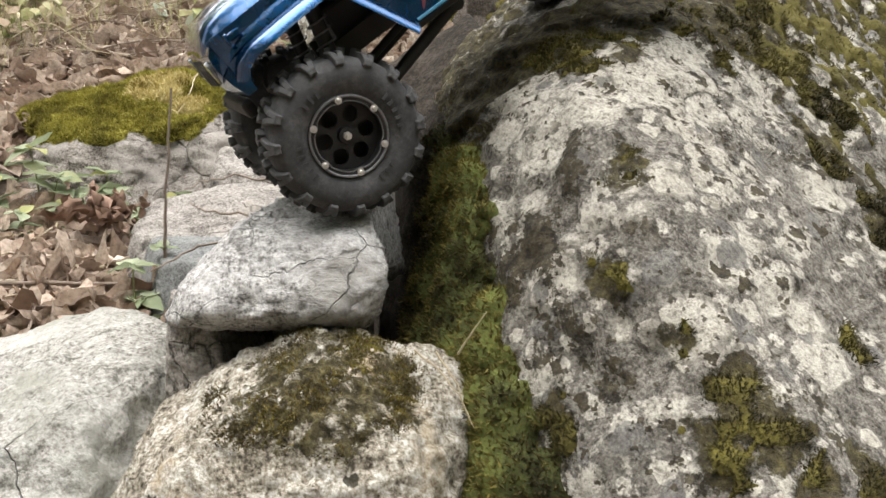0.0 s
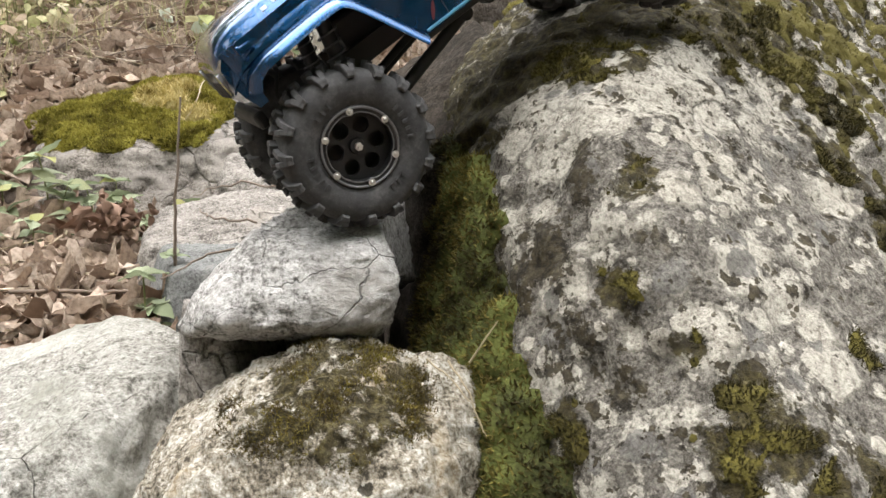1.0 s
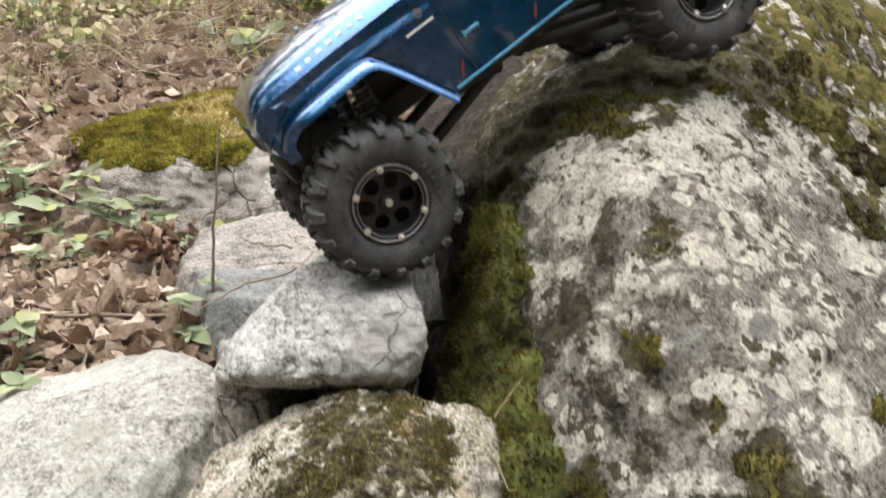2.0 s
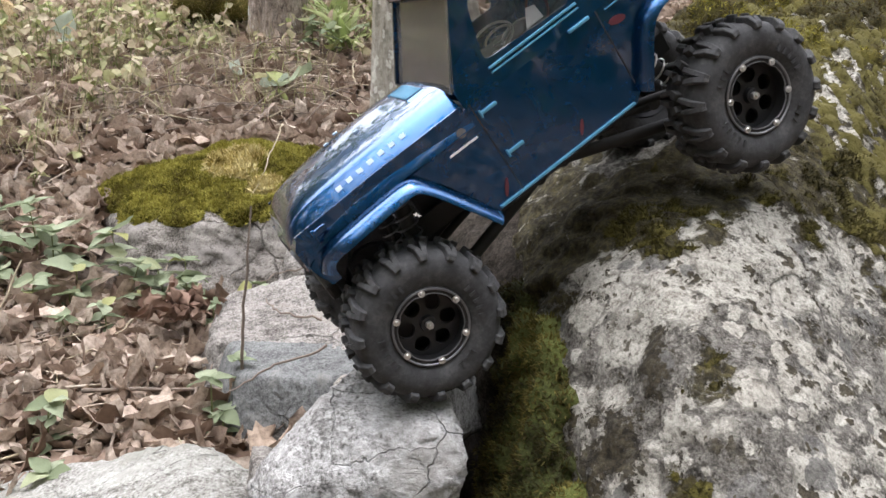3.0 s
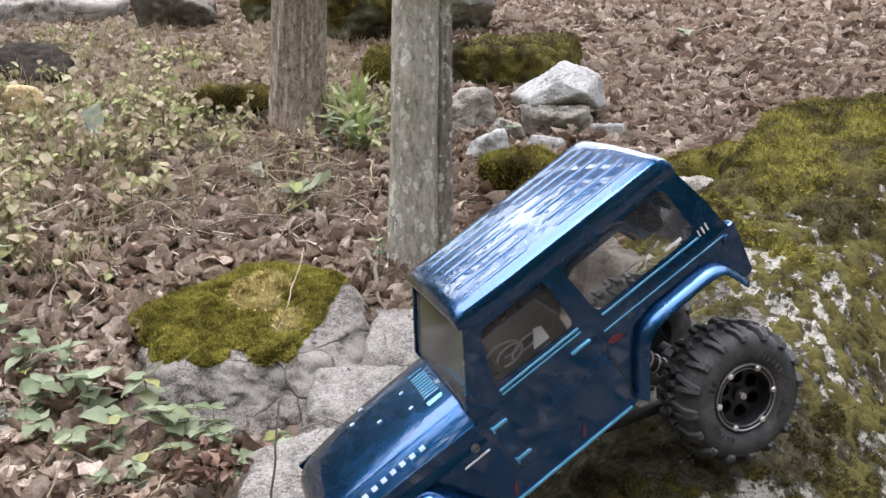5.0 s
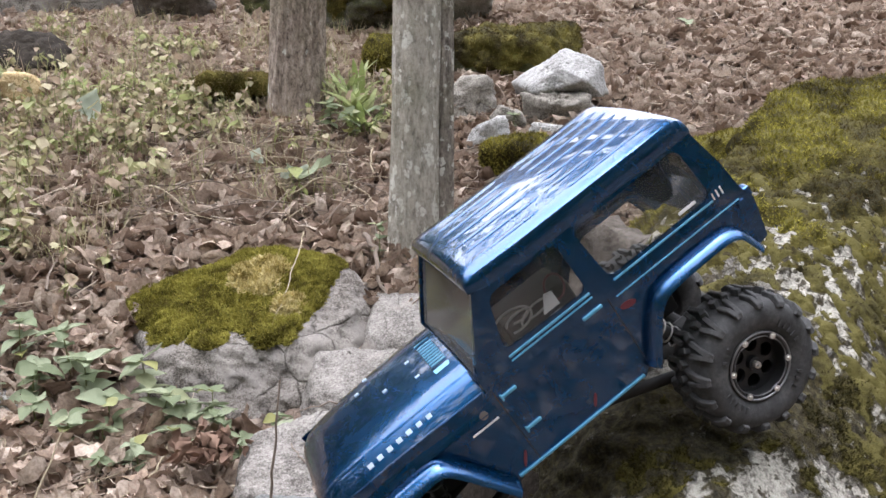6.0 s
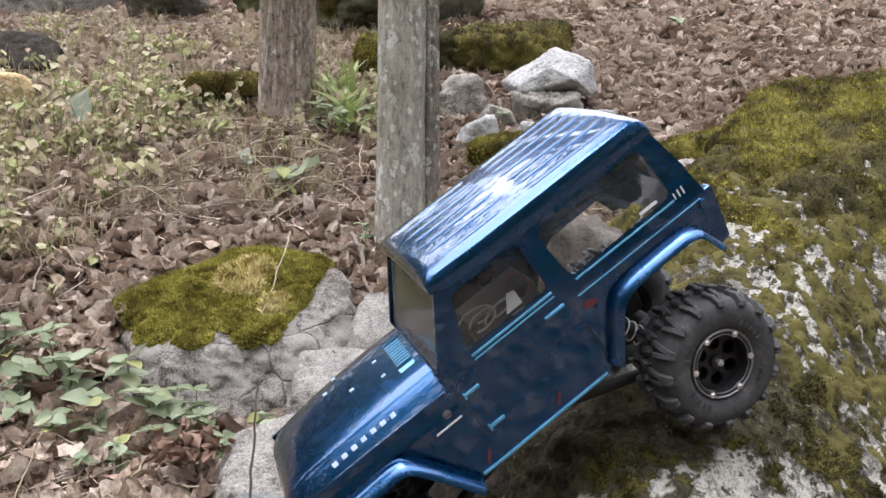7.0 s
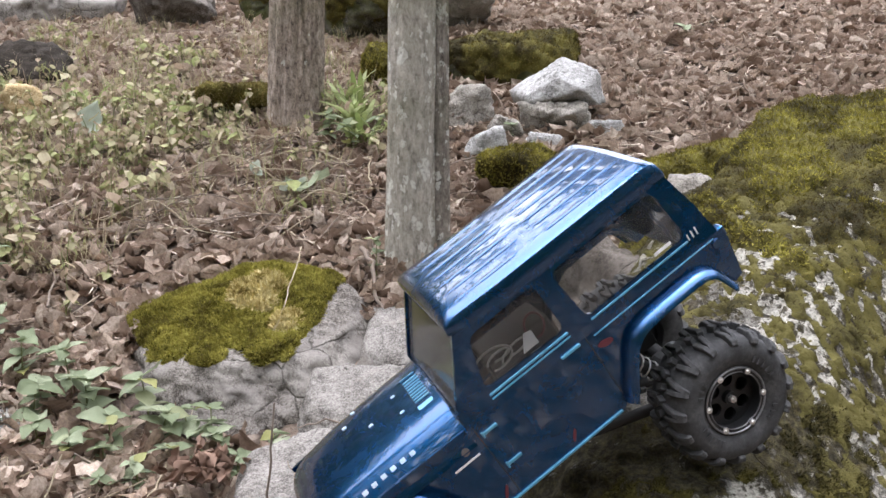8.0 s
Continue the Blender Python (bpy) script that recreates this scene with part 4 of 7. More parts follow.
def build_tree(name, x, y, radius, lean, height, mat, label, seed, furrow):
    rng = np.random.default_rng(seed)
    z0 = float(ground_z(x, y)) - 0.12
    m = pose(x, y, z0)
    tree = thing("tree", label, "tree", m, "trees on the slope")
    hs = np.concatenate([np.linspace(0, 1.7, 150), np.linspace(1.75, height, 60)])
    wob = np.stack([lean[0] * hs + 0.05 * np.sin(hs * 0.9 + seed) * (hs / height), lean[1] * hs + 0.05 * np.sin(hs * 0.7) * (hs / height), hs], axis=1)
    rad = radius * (1 - 0.75 * (hs / height) ** 1.2) * (1 + 0.5 * np.exp(-hs / 0.07))
    seg = 88
    th = np.linspace(0, 2 * np.pi, seg, endpoint=False)
    ring = np.stack([np.cos(th), np.sin(th)], axis=1)
    q = np.stack([np.broadcast_to(ring[None, :, 0] * 7, (len(hs), seg)), np.broadcast_to(ring[None, :, 1] * 7, (len(hs), seg)), np.broadcast_to(hs[:, None] * 7, (len(hs), seg))], axis=-1).reshape(-1, 3)
    bark = fbm(q * np.array([1, 1, 0.45]), 4, seed)
    groove = 1 - np.abs(gnoise(q * np.array([1.3, 1.3, 0.35]), seed + 5)) * 2
    bump = (0.04 * bark + furrow * (0.5 - smooth01(groove, 0.45, 1.0))).reshape(len(hs), seg)
    root = 1 + 0.16 * np.exp(-hs / 0.1)[:, None] * np.sin(th * 5 + seed)[None]
    r = rad[:, None] * (1 + bump) * root
    v = np.stack([wob[:, 0:1] + r * ring[None, :, 0], wob[:, 1:2] + r * ring[None, :, 1], np.broadcast_to(wob[:, 2:3], r.shape)], axis=-1).reshape(-1, 3)
    i, j = np.meshgrid(np.arange(len(hs) - 1), np.arange(seg), indexing="ij")
    f = np.stack([i * seg + j, i * seg + (j + 1) % seg, (i + 1) * seg + (j + 1) % seg, (i + 1) * seg + j], axis=-1).reshape(-1, 4)
    trunk = new("trunk", mesh_np("trunk", v, f, mat))
    trunk.parent = tree
    ends = []
    for k in range(15):
        h = height * (0.42 + 0.56 * k / 15)
        base = np.array([np.interp(h, hs, wob[:, 0]), np.interp(h, hs, wob[:, 1]), h])
        ang = k * 2.4 + rng.uniform(-0.4, 0.4)
        length = (1.0 - 0.55 * k / 15) * height * 0.26 * rng.uniform(0.7, 1.15)
        s = np.linspace(0, 1, 12)
        path = base + np.stack([np.cos(ang) * s * length, np.sin(ang) * s * length, (0.35 * s + 0.5 * s * s) * length * 0.8], axis=1)
        path[1:] += np.cumsum(rng.normal(0, 0.02, (11, 3)), axis=0)
        pts, fs, off = [], [], 0
        r0 = np.interp(h, hs, rad) * 0.5
        pv, pf = tube_points(path, r0 * (1 - 0.85 * s), 8)
        pts.append(pv), fs.append(pf)
        off = len(pv)
        for b in range(7):
            at = path[3 + b % 9]
            dv = rng.normal(0, 1, 3)
            dv[2] = abs(dv[2]) * 0.6
            dv /= np.linalg.norm(dv)
            s2 = np.linspace(0, 1, 7)
            sub = at + dv * s2[:, None] * length * 0.42 + np.cumsum(rng.normal(0, 0.012, (7, 3)), axis=0) * (s2[:, None] > 0)
            pv, pf = tube_points(sub, r0 * 0.35 * (1 - 0.8 * s2), 5)
            pts.append(pv), fs.append(pf + off)
            off += len(pv)
            ends += [sub[4], sub[6]]
        ends.append(path[-1])
        limb = new("limb", mesh_np("limb", np.vstack(pts), np.vstack(fs), mat))
        limb.parent = tree
    # leaves in loose clumps at the ends of the twigs
    ends = np.array(ends)
    n = 2600
    at = ends[rng.integers(0, len(ends), n)] + rng.normal(0, 0.17, (n, 3))
    a = rng.normal(0, 1, (n, 3))
    a /= np.linalg.norm(a, axis=1)[:, None]
    b = np.cross(a, rng.normal(0, 1, (n, 3)))
    b /= np.linalg.norm(b, axis=1)[:, None]
    ln = rng.uniform(0.03, 0.06, n)[:, None]
    pts = np.stack([at - a * ln, at + b * ln * 0.5 - a * ln * 0.2, at + a * ln, at - b * ln * 0.5 - a * ln * 0.2], axis=1).reshape(-1, 3)
    crown = new("crown", mesh_np("crown", pts, np.arange(4 * n).reshape(-1, 4), M_CANOPY, False))
    crown.parent = tree
    tagged(crown, "sparse fresh spring leaves")
    return tree


build_tree("tree", -0.254, 2.035, 0.054, (0.009, 0.03), 6.5, M_BARK_A, "slim grey tree trunk spotted with pale lichen", 71, 0.05)
build_tree("tree", -0.774, 2.96, 0.086, (0.04, 0.02), 8.0, M_BARK_B, "furrowed brown-grey tree trunk in leaf litter", 72, 0.11)
build_tree("tree", -0.183, 2.05, 0.021, (0.004, 0.03), 4.5, M_BARK_C, "thin brown sapling trunk beside a grey trunk", 73, 0.10)

# ---- the model truck ----
from mathutils import geometry


def paint_material():
    m, nt, b = material("metallic_blue_paint")
    vec = coords(nt)
    flake = noise_tex(nt, vec, 1500, 2, 0.5)
    dust = noise_tex(nt, vec, 26, 8, 0.72, 0.6)
    col = ramp(nt, flake, [(0.35, (0.0016, 0.044, 0.138)), (0.65, (0.0022, 0.068, 0.196))])
    nt.links.new(mix(nt, ramp(nt, dust, [(0.62, (0.0,)), (0.9, (0.01,))]), col, (0.25, 0.24, 0.22)), b.inputs["Base Color"])
    b.inputs["Metallic"].default_value = 0.93
    nt.links.new(ramp(nt, dust, [(0.4, (0.22,)), (0.75, (0.34,))]), b.inputs["Roughness"])
    b.inputs["Coat Weight"].default_value = 1.0
    b.inputs["Coat IOR"].default_value = 1.53
    nt.links.new(ramp(nt, dust, [(0.45, (0.03,)), (0.7, (0.09,))]), b.inputs["Coat Roughness"])
    relief(nt, b, noise_tex(nt, vec, 45, 3, 0.5), 0.05, 0.003)
    return m


def rubber_material():
    m, nt, b = material("dusty_black_rubber")
    vec = coords(nt)
    n = noise_tex(nt, vec, 45, 7, 0.7)
    f = noise_tex(nt, vec, 300, 4, 0.7)
    nt.links.new(ramp(nt, calc(nt, 'ADD', calc(nt, 'MULTIPLY', n, 0.7), calc(nt, 'MULTIPLY', f, 0.3)), [(0.36, (0.022, 0.022, 0.022)), (0.52, (0.046, 0.046, 0.047)), (0.70, (0.108, 0.106, 0.102))]), b.inputs["Base Color"])
    b.inputs["Roughness"].default_value = 0.85
    relief(nt, b, f, 0.4, 0.001)
    return m


def pane_material(name, veil_low, veil_high):
    m, nt, b = material(name)
    out = nt.nodes["Material Output"]
    tr = node(nt, "ShaderNodeBsdfTransparent", [("Color", (0.93, 0.93, 0.92, 1))])
    gl = node(nt, "ShaderNodeBsdfGlossy", [("Roughness", 0.08)])
    fr = node(nt, "ShaderNodeFresnel", [("IOR", 1.45)])
    df = node(nt, "ShaderNodeBsdfDiffuse", [("Color", (0.30, 0.29, 0.27, 1))])
    # grey veil: thin dust on the side panes, painted reflection on the windscreen
    dust = node(nt, "ShaderNodeMixShader", (), [(0, ramp(nt, noise_tex(nt, coords(nt), 40, 5, 0.6), [(0.35, (veil_low,)), (0.65, (veil_high,))])), (1, tr.outputs[0]), (2, df.outputs[0])])
    ms = node(nt, "ShaderNodeMixShader", (), [(0, fr.outputs[0]), (1, dust.outputs[0]), (2, gl.outputs[0])])
    nt.links.new(ms.outputs[0], out.inputs[0])
    return m


M_PAINT, M_RUBBER = paint_material(), rubber_material()
# the windscreen's stronger grey stands in for mirrored woods and ground
M_PANE, M_SCREEN = pane_material("smoked_clear_plastic", 0.015, 0.06), pane_material("reflection_veiled_plastic", 0.24, 0.42)
M_BLACK = plain("black_plastic", (0.022, 0.022, 0.023), 0.5, 0, 0.4, 80)
M_FRAME = plain("dusty_black_steel", (0.02, 0.019, 0.018), 0.55, 0.3, 0.5, 60)
M_RIM = plain("black_alloy", (0.034, 0.034, 0.036), 0.42, 0.6, 0.4, 90)
M_RING = plain("worn_grey_alloy", (0.26, 0.26, 0.27), 0.5, 0.85, 0.5, 90)
M_STEEL = plain("bright_steel", (0.68, 0.67, 0.65), 0.4, 0.95, 0.4, 120)
M_WHITE = plain("white_vinyl", (0.75, 0.76, 0.78), 0.5, 0, 0.2, 150)
M_TRIM = plain("light_blue_trim", (0.10, 0.33, 0.50), 0.35, 0.3, 0.3, 90, 0.5)
M_REDV = plain("red_vinyl", (0.12, 0.02, 0.03), 0.5, 0, 0.4, 150)
M_WIRE = plain("pale_grey_wire", (0.42, 0.42, 0.41), 0.5, 0, 0.3, 150)
M_LETTER = plain("pale_blue_vinyl", (0.36, 0.46, 0.56), 0.5, 0, 0.2, 150)
M_TRAY = plain("dark_interior", (0.03, 0.028, 0.026), 0.7, 0, 0.4, 60)
M_LAMP = plain("smoked_lamp_lens", (0.12, 0.12, 0.13), 0.15, 0.2, 0.2, 60, 0.8)

TRUCK = thing("model_truck", "metallic blue toy off-road truck nosing down from boulder to slab", "toy truck", pose(0.05844, 0.85552, 0.46802, 0, 35.0, 203.5))


def add_box(bm, c, s, m=None, bevel=0.0):
    made = bmesh.ops.create_cube(bm, size=1.0)["verts"]
    mm = (m or Matrix()) @ Matrix.Translation(c) @ Matrix.Diagonal((*s, 1))
    bmesh.ops.transform(bm, matrix=mm, verts=made)
    if bevel:
        edges = list({e for q in made for e in q.link_edges})
        bmesh.ops.bevel(bm, geom=edges, offset=bevel, segments=2, affect='EDGES', profile=0.5)


def add_cyl(bm, a, b, r, seg=16, r2=None):
    a, b = Vector(a), Vector(b)
    d = b - a
    m = Matrix.Translation((a + b) / 2) @ d.to_track_quat("Z", "Y").to_matrix().to_4x4()
    bmesh.ops.create_cone(bm, cap_ends=True, segments=seg, radius1=r, radius2=r if r2 is None else r2, depth=d.length, matrix=m)


def add_tube(bm, path, r, seg=8):
    v, f = tube_points(path, [r] * len(path), seg)
    vs = [bm.verts.new(q) for q in v]
    for q in f:
        bm.faces.new([vs[k] for k in q])
    bm.faces.new(vs[:seg][::-1])
    bm.faces.new(vs[-seg:])


def rounded(poly, r, seg=4):
    """Corners of a polygon replaced by arcs."""
    out = []
    n = len(poly)
    for k in range(n):
        a, b, c = Vector(poly[k - 1]), Vector(poly[k]), Vector(poly[(k + 1) % n])
        u, w = (a - b), (c - b)
        rr = min(r, 0.45 * u.length, 0.45 * w.length)
        p, q = b + u.normalized() * rr, b + w.normalized() * rr
        for i in range(seg + 1):
            t = i / seg
            out.append(tuple(p * (1 - t) ** 2 + b * 2 * t * (1 - t) + q * t * t))
    return out


def add_panel(bm, outer, holes, place, thick):
    """A sheet with holes: place(u, v) is its front, thick its depth (a vector)."""
    loops = [outer] + holes
    flat = [q for lp in loops for q in lp]
    tris = geometry.tessellate_polygon([[Vector((u, v, 0)) for u, v in lp] for lp in loops])
    front = [bm.verts.new(place(u, v)) for u, v in flat]
    back = [bm.verts.new(Vector(place(u, v)) + Vector(thick)) for u, v in flat]
    for t in tris:
        if len(set(t)) == 3:
            try:
                bm.faces.new([front[k] for k in t])
                bm.faces.new([back[k] for k in reversed(t)])
            except ValueError:
                pass
    start = 0
    for lp in loops:
        n = len(lp)
        for k in range(n):
            a, b = start + k, start + (k + 1) % n
            try:
                bm.faces.new([front[a], front[b], back[b], back[a]])
            except ValueError:
                pass
        start += n


def add_loft(bm, rings, closed=True, caps=True):
    rows = [[bm.verts.new(q) for q in r] for r in rings]
    n = len(rows[0])
    for a, b in zip(rows, rows[1:]):
        for k in range(n if closed else n - 1):
            bm.faces.new([a[k], a[(k + 1) % n], b[(k + 1) % n], b[k]])
    if caps:
        bm.faces.new(rows[0][::-1])
        bm.faces.new(rows[-1])


def lathe(bm, profile, seg=48, wobble=None):
    """Profile (y, r) turned round the y axis."""
    rows = []
    for k in range(seg):
        a = 2 * math.pi * k / seg
        rows.append([bm.verts.new((math.cos(a) * r, y, math.sin(a) * r)) for y, r in profile])
    n = len(profile)
    for k in range(seg):
        a, b = rows[k], rows[(k + 1) % seg]
        for i in range(n - 1):
            bm.faces.new([a[i], a[i + 1], b[i + 1], b[i]])


# -- wheels: axle along y, outer face at +y
TYRE_R = 0.0572


def tyre_mesh():
    bm = bmesh.new()
    R = TYRE_R
    prof = [(0.018, 0.0300), (0.0225, 0.0312), (0.0255, 0.036), (0.0272, 0.044), (0.0262, 0.0495), (0.0235, 0.0540), (0.017, R), (0.0, R + 0.0008),
            (-0.017, R), (-0.0235, 0.0540), (-0.0262, 0.0495), (-0.0272, 0.044), (-0.0255, 0.036), (-0.0225, 0.0312), (-0.018, 0.0300)]
    lathe(bm, prof, 72)
    for k in range(40):
        # raised bars on the sidewall
        if k % 20 in (0, 1, 2, 3, 4, 9, 10, 11):
            add_box(bm, (0.0392, 0.0267, 0), (0.0055, 0.0014, 0.0022), Matrix.Rotation(-2 * math.pi * k / 40, 4, 'Y'))
    return bm


def lug_data(long, side):
    """A shoulder lug that wraps over the edge of the tread."""
    bm = bmesh.new()
    R, h, w = TYRE_R, 0.0052, 0.0050
    y0 = side * (0.0035 + long)
    pts = [(y0, R - 0.001, 1.0), (y0, R + h * 0.92, 0.9), (side * 0.0205, R + h * 0.80, 0.9), (side * 0.0278, R - 0.0005, 1.0), (side * 0.0288, 0.0525, 0.9), (side * 0.0255, 0.0512, 0.8)]
    lo = [bm.verts.new((r, y, -w / 2 * q)) for y, r, q in pts]
    hi = [bm.verts.new((r, y, w / 2 * q)) for y, r, q in pts]
    bm.faces.new(lo[::-1])
    bm.faces.new(hi)
    for i in range(len(pts)):
        k = (i + 1) % len(pts)
        bm.faces.new([lo[i], lo[k], hi[k], hi[i]])
    bmesh.ops.recalc_face_normals(bm, faces=bm.faces[:])
    bmesh.ops.bevel(bm, geom=bm.edges[:], offset=0.0007, segments=1, affect='EDGES')
    me = bpy.data.meshes.new("lug")
    bm.to_mesh(me)
    bm.free()
    me.materials.append(M_RUBBER)
    return me


def block_data():
    bm = bmesh.new()
    add_box(bm, (TYRE_R + 0.003, 0, 0), (0.0075, 0.0072, 0.0055), None, 0.0006)
    me = bpy.data.meshes.new("tread_block")
    bm.to_mesh(me)
    bm.free()
    me.materials.append(M_RUBBER)
    return me


LUGS = {(q, s): lug_data(q * 0.0045, s) for q in (0, 1) for s in (1, -1)}
BLOCK = block_data()


def build_tyre(m, spin):
    tyre = part("tyre", tyre_mesh(), M_RUBBER, TRUCK, "knobbly dusty black rubber tyre", True)
    tyre.matrix_local = m @ Matrix.Rotation(radians(spin), 4, 'Y')
    n = 32
    for k in range(n):
        for side in (1, -1):
            ob = new("lug", LUGS[(k % 2, side)])
            ob.parent = tyre
            a = 2 * math.pi * (k + (0.5 if side < 0 else 0)) / n
            ob.matrix_local = Matrix.Rotation(-a, 4, 'Y') @ Matrix.Rotation(radians(9 * side * (1 if k % 2 else -1)), 4, 'X')
        ob = new("tread_block", BLOCK)
        ob.parent = tyre
        ob.matrix_local = Matrix.Rotation(-2 * math.pi * (k + 0.25) / n, 4, 'Y') @ Matrix.Rotation(radians(25 if k % 2 else -25), 4, 'X')


def circle2(r, n, c=(0, 0), ph=0.0):
    return [(c[0] + r * math.cos(2 * math.pi * k / n + ph), c[1] + r * math.sin(2 * math.pi * k / n + ph)) for k in range(n)]


def build_wheel(m, name_label, spin):
    bm = bmesh.new()
    lathe(bm, [(0.0215, 0.0320), (0.0215, 0.0290), (0.010, 0.0275), (-0.018, 0.028), (-0.022, 0.0320)], 48)
    holes = [circle2(0.0068, 18, (0.0178 * math.cos(a), 0.0178 * math.sin(a))) for a in [2 * math.pi * (k + 0.5) / 6 for k in range(6)]]
    add_panel(bm, circle2(0.0283, 48), holes, lambda u, v: (u, 0.0125, v), (0, -0.0035, 0))
    add_cyl(bm, (0, 0.008, 0), (0, 0.0165, 0), 0.0078, 24, 0.0062)
    add_cyl(bm, (0, -0.012, 0), (0, -0.008, 0), 0.0282, 40)
    wheel = part("wheel", bm, M_RIM, TRUCK, name_label, True)
    wheel.matrix_local = m @ Matrix.Rotation(radians(spin), 4, 'Y') @ Matrix.Diagonal((0.93, 1.0, 0.93, 1))
    build_tyre(m, spin)
    bm = bmesh.new()
    lathe(bm, [(0.0205, 0.0336), (0.0232, 0.0336), (0.0242, 0.0323), (0.0242, 0.0315), (0.0236, 0.0307), (0.0236, 0.0290), (0.0228, 0.0280), (0.0205, 0.0280), (0.0205, 0.0336)], 60)
    part("beadlock_ring", bm, M_RIM, wheel, "black beadlock ring with worn edge", True)
    bm = bmesh.new()
    lathe(bm, [(0.0238, 0.0330), (0.0247, 0.0325), (0.0247, 0.0315), (0.0238, 0.0309)], 60)
    part("ring_edge", bm, M_RING, wheel, "worn silver ring edge", True)
    bm = bmesh.new()
    # inner edge, scalloped round the bolts
    lathe(bm, [(0.0234, 0.0286), (0.0241, 0.0283), (0.0241, 0.0279), (0.0232, 0.0276)], 72)
    for q in bm.verts:
        turn = math.atan2(q.co.z, q.co.x)
        dip = 1 - 0.055 * max(0.0, math.cos(6 * turn)) ** 3
        q.co.x *= dip
        q.co.z *= dip
    part("inner_ring_edge", bm, M_RING, wheel, "worn silver ring edge", True)
    bm = bmesh.new()
    add_cyl(bm, (0, 0.0250, 0), (0, 0.0226, 0), 0.0030, 14, 0.0026)
    add_cyl(bm, (0, 0.0258, 0), (0, 0.0250, 0), 0.0013, 6, 0.0020)
    first = part("bolt", bm, M_STEEL, wheel, "steel beadlock bolt")
    for k in range(6):
        a = 2 * math.pi * k / 6
        ob = first if k == 0 else new("bolt", first.data)
        ob.parent = wheel
        ob.location = (0.0298 * math.cos(a), 0, 0.0298 * math.sin(a))
        if k:
            tagged(ob, "steel beadlock bolt")
    bm = bmesh.new()
    add_cyl(bm, (0, 0.0165, 0), (0, 0.0205, 0), 0.0034, 6)
    add_cyl(bm, (0, 0.02, 0), (0, 0.0228, 0), 0.0016, 10)
    part("hub_nut", bm, M_STEEL, wheel, "steel hub nut")
    return wheel


WY = 0.0815
for x, z in ((0.1564, 0.0085), (-0.1564, -0.0085)):
    wy = WY if x > 0 else WY + 0.004
    build_wheel(pose(x, wy, z, 0, 0, 0 if x > 0 else 3), "black six-hole beadlock wheel", 12 if x > 0 else 35)
    build_wheel(pose(x, -wy, z) @ Matrix.Rotation(math.pi, 4, 'Z'), "black six-hole beadlock wheel", 50)

# -- body panels
YS = 0.086


def side_y(z):
    return YS - 0.0085 * max(0.0, (z - 0.120) / 0.08)


def nose_y(x):
    return YS - 0.010 * max(0.0, min(1.0, (x - 0.042) / 0.15))


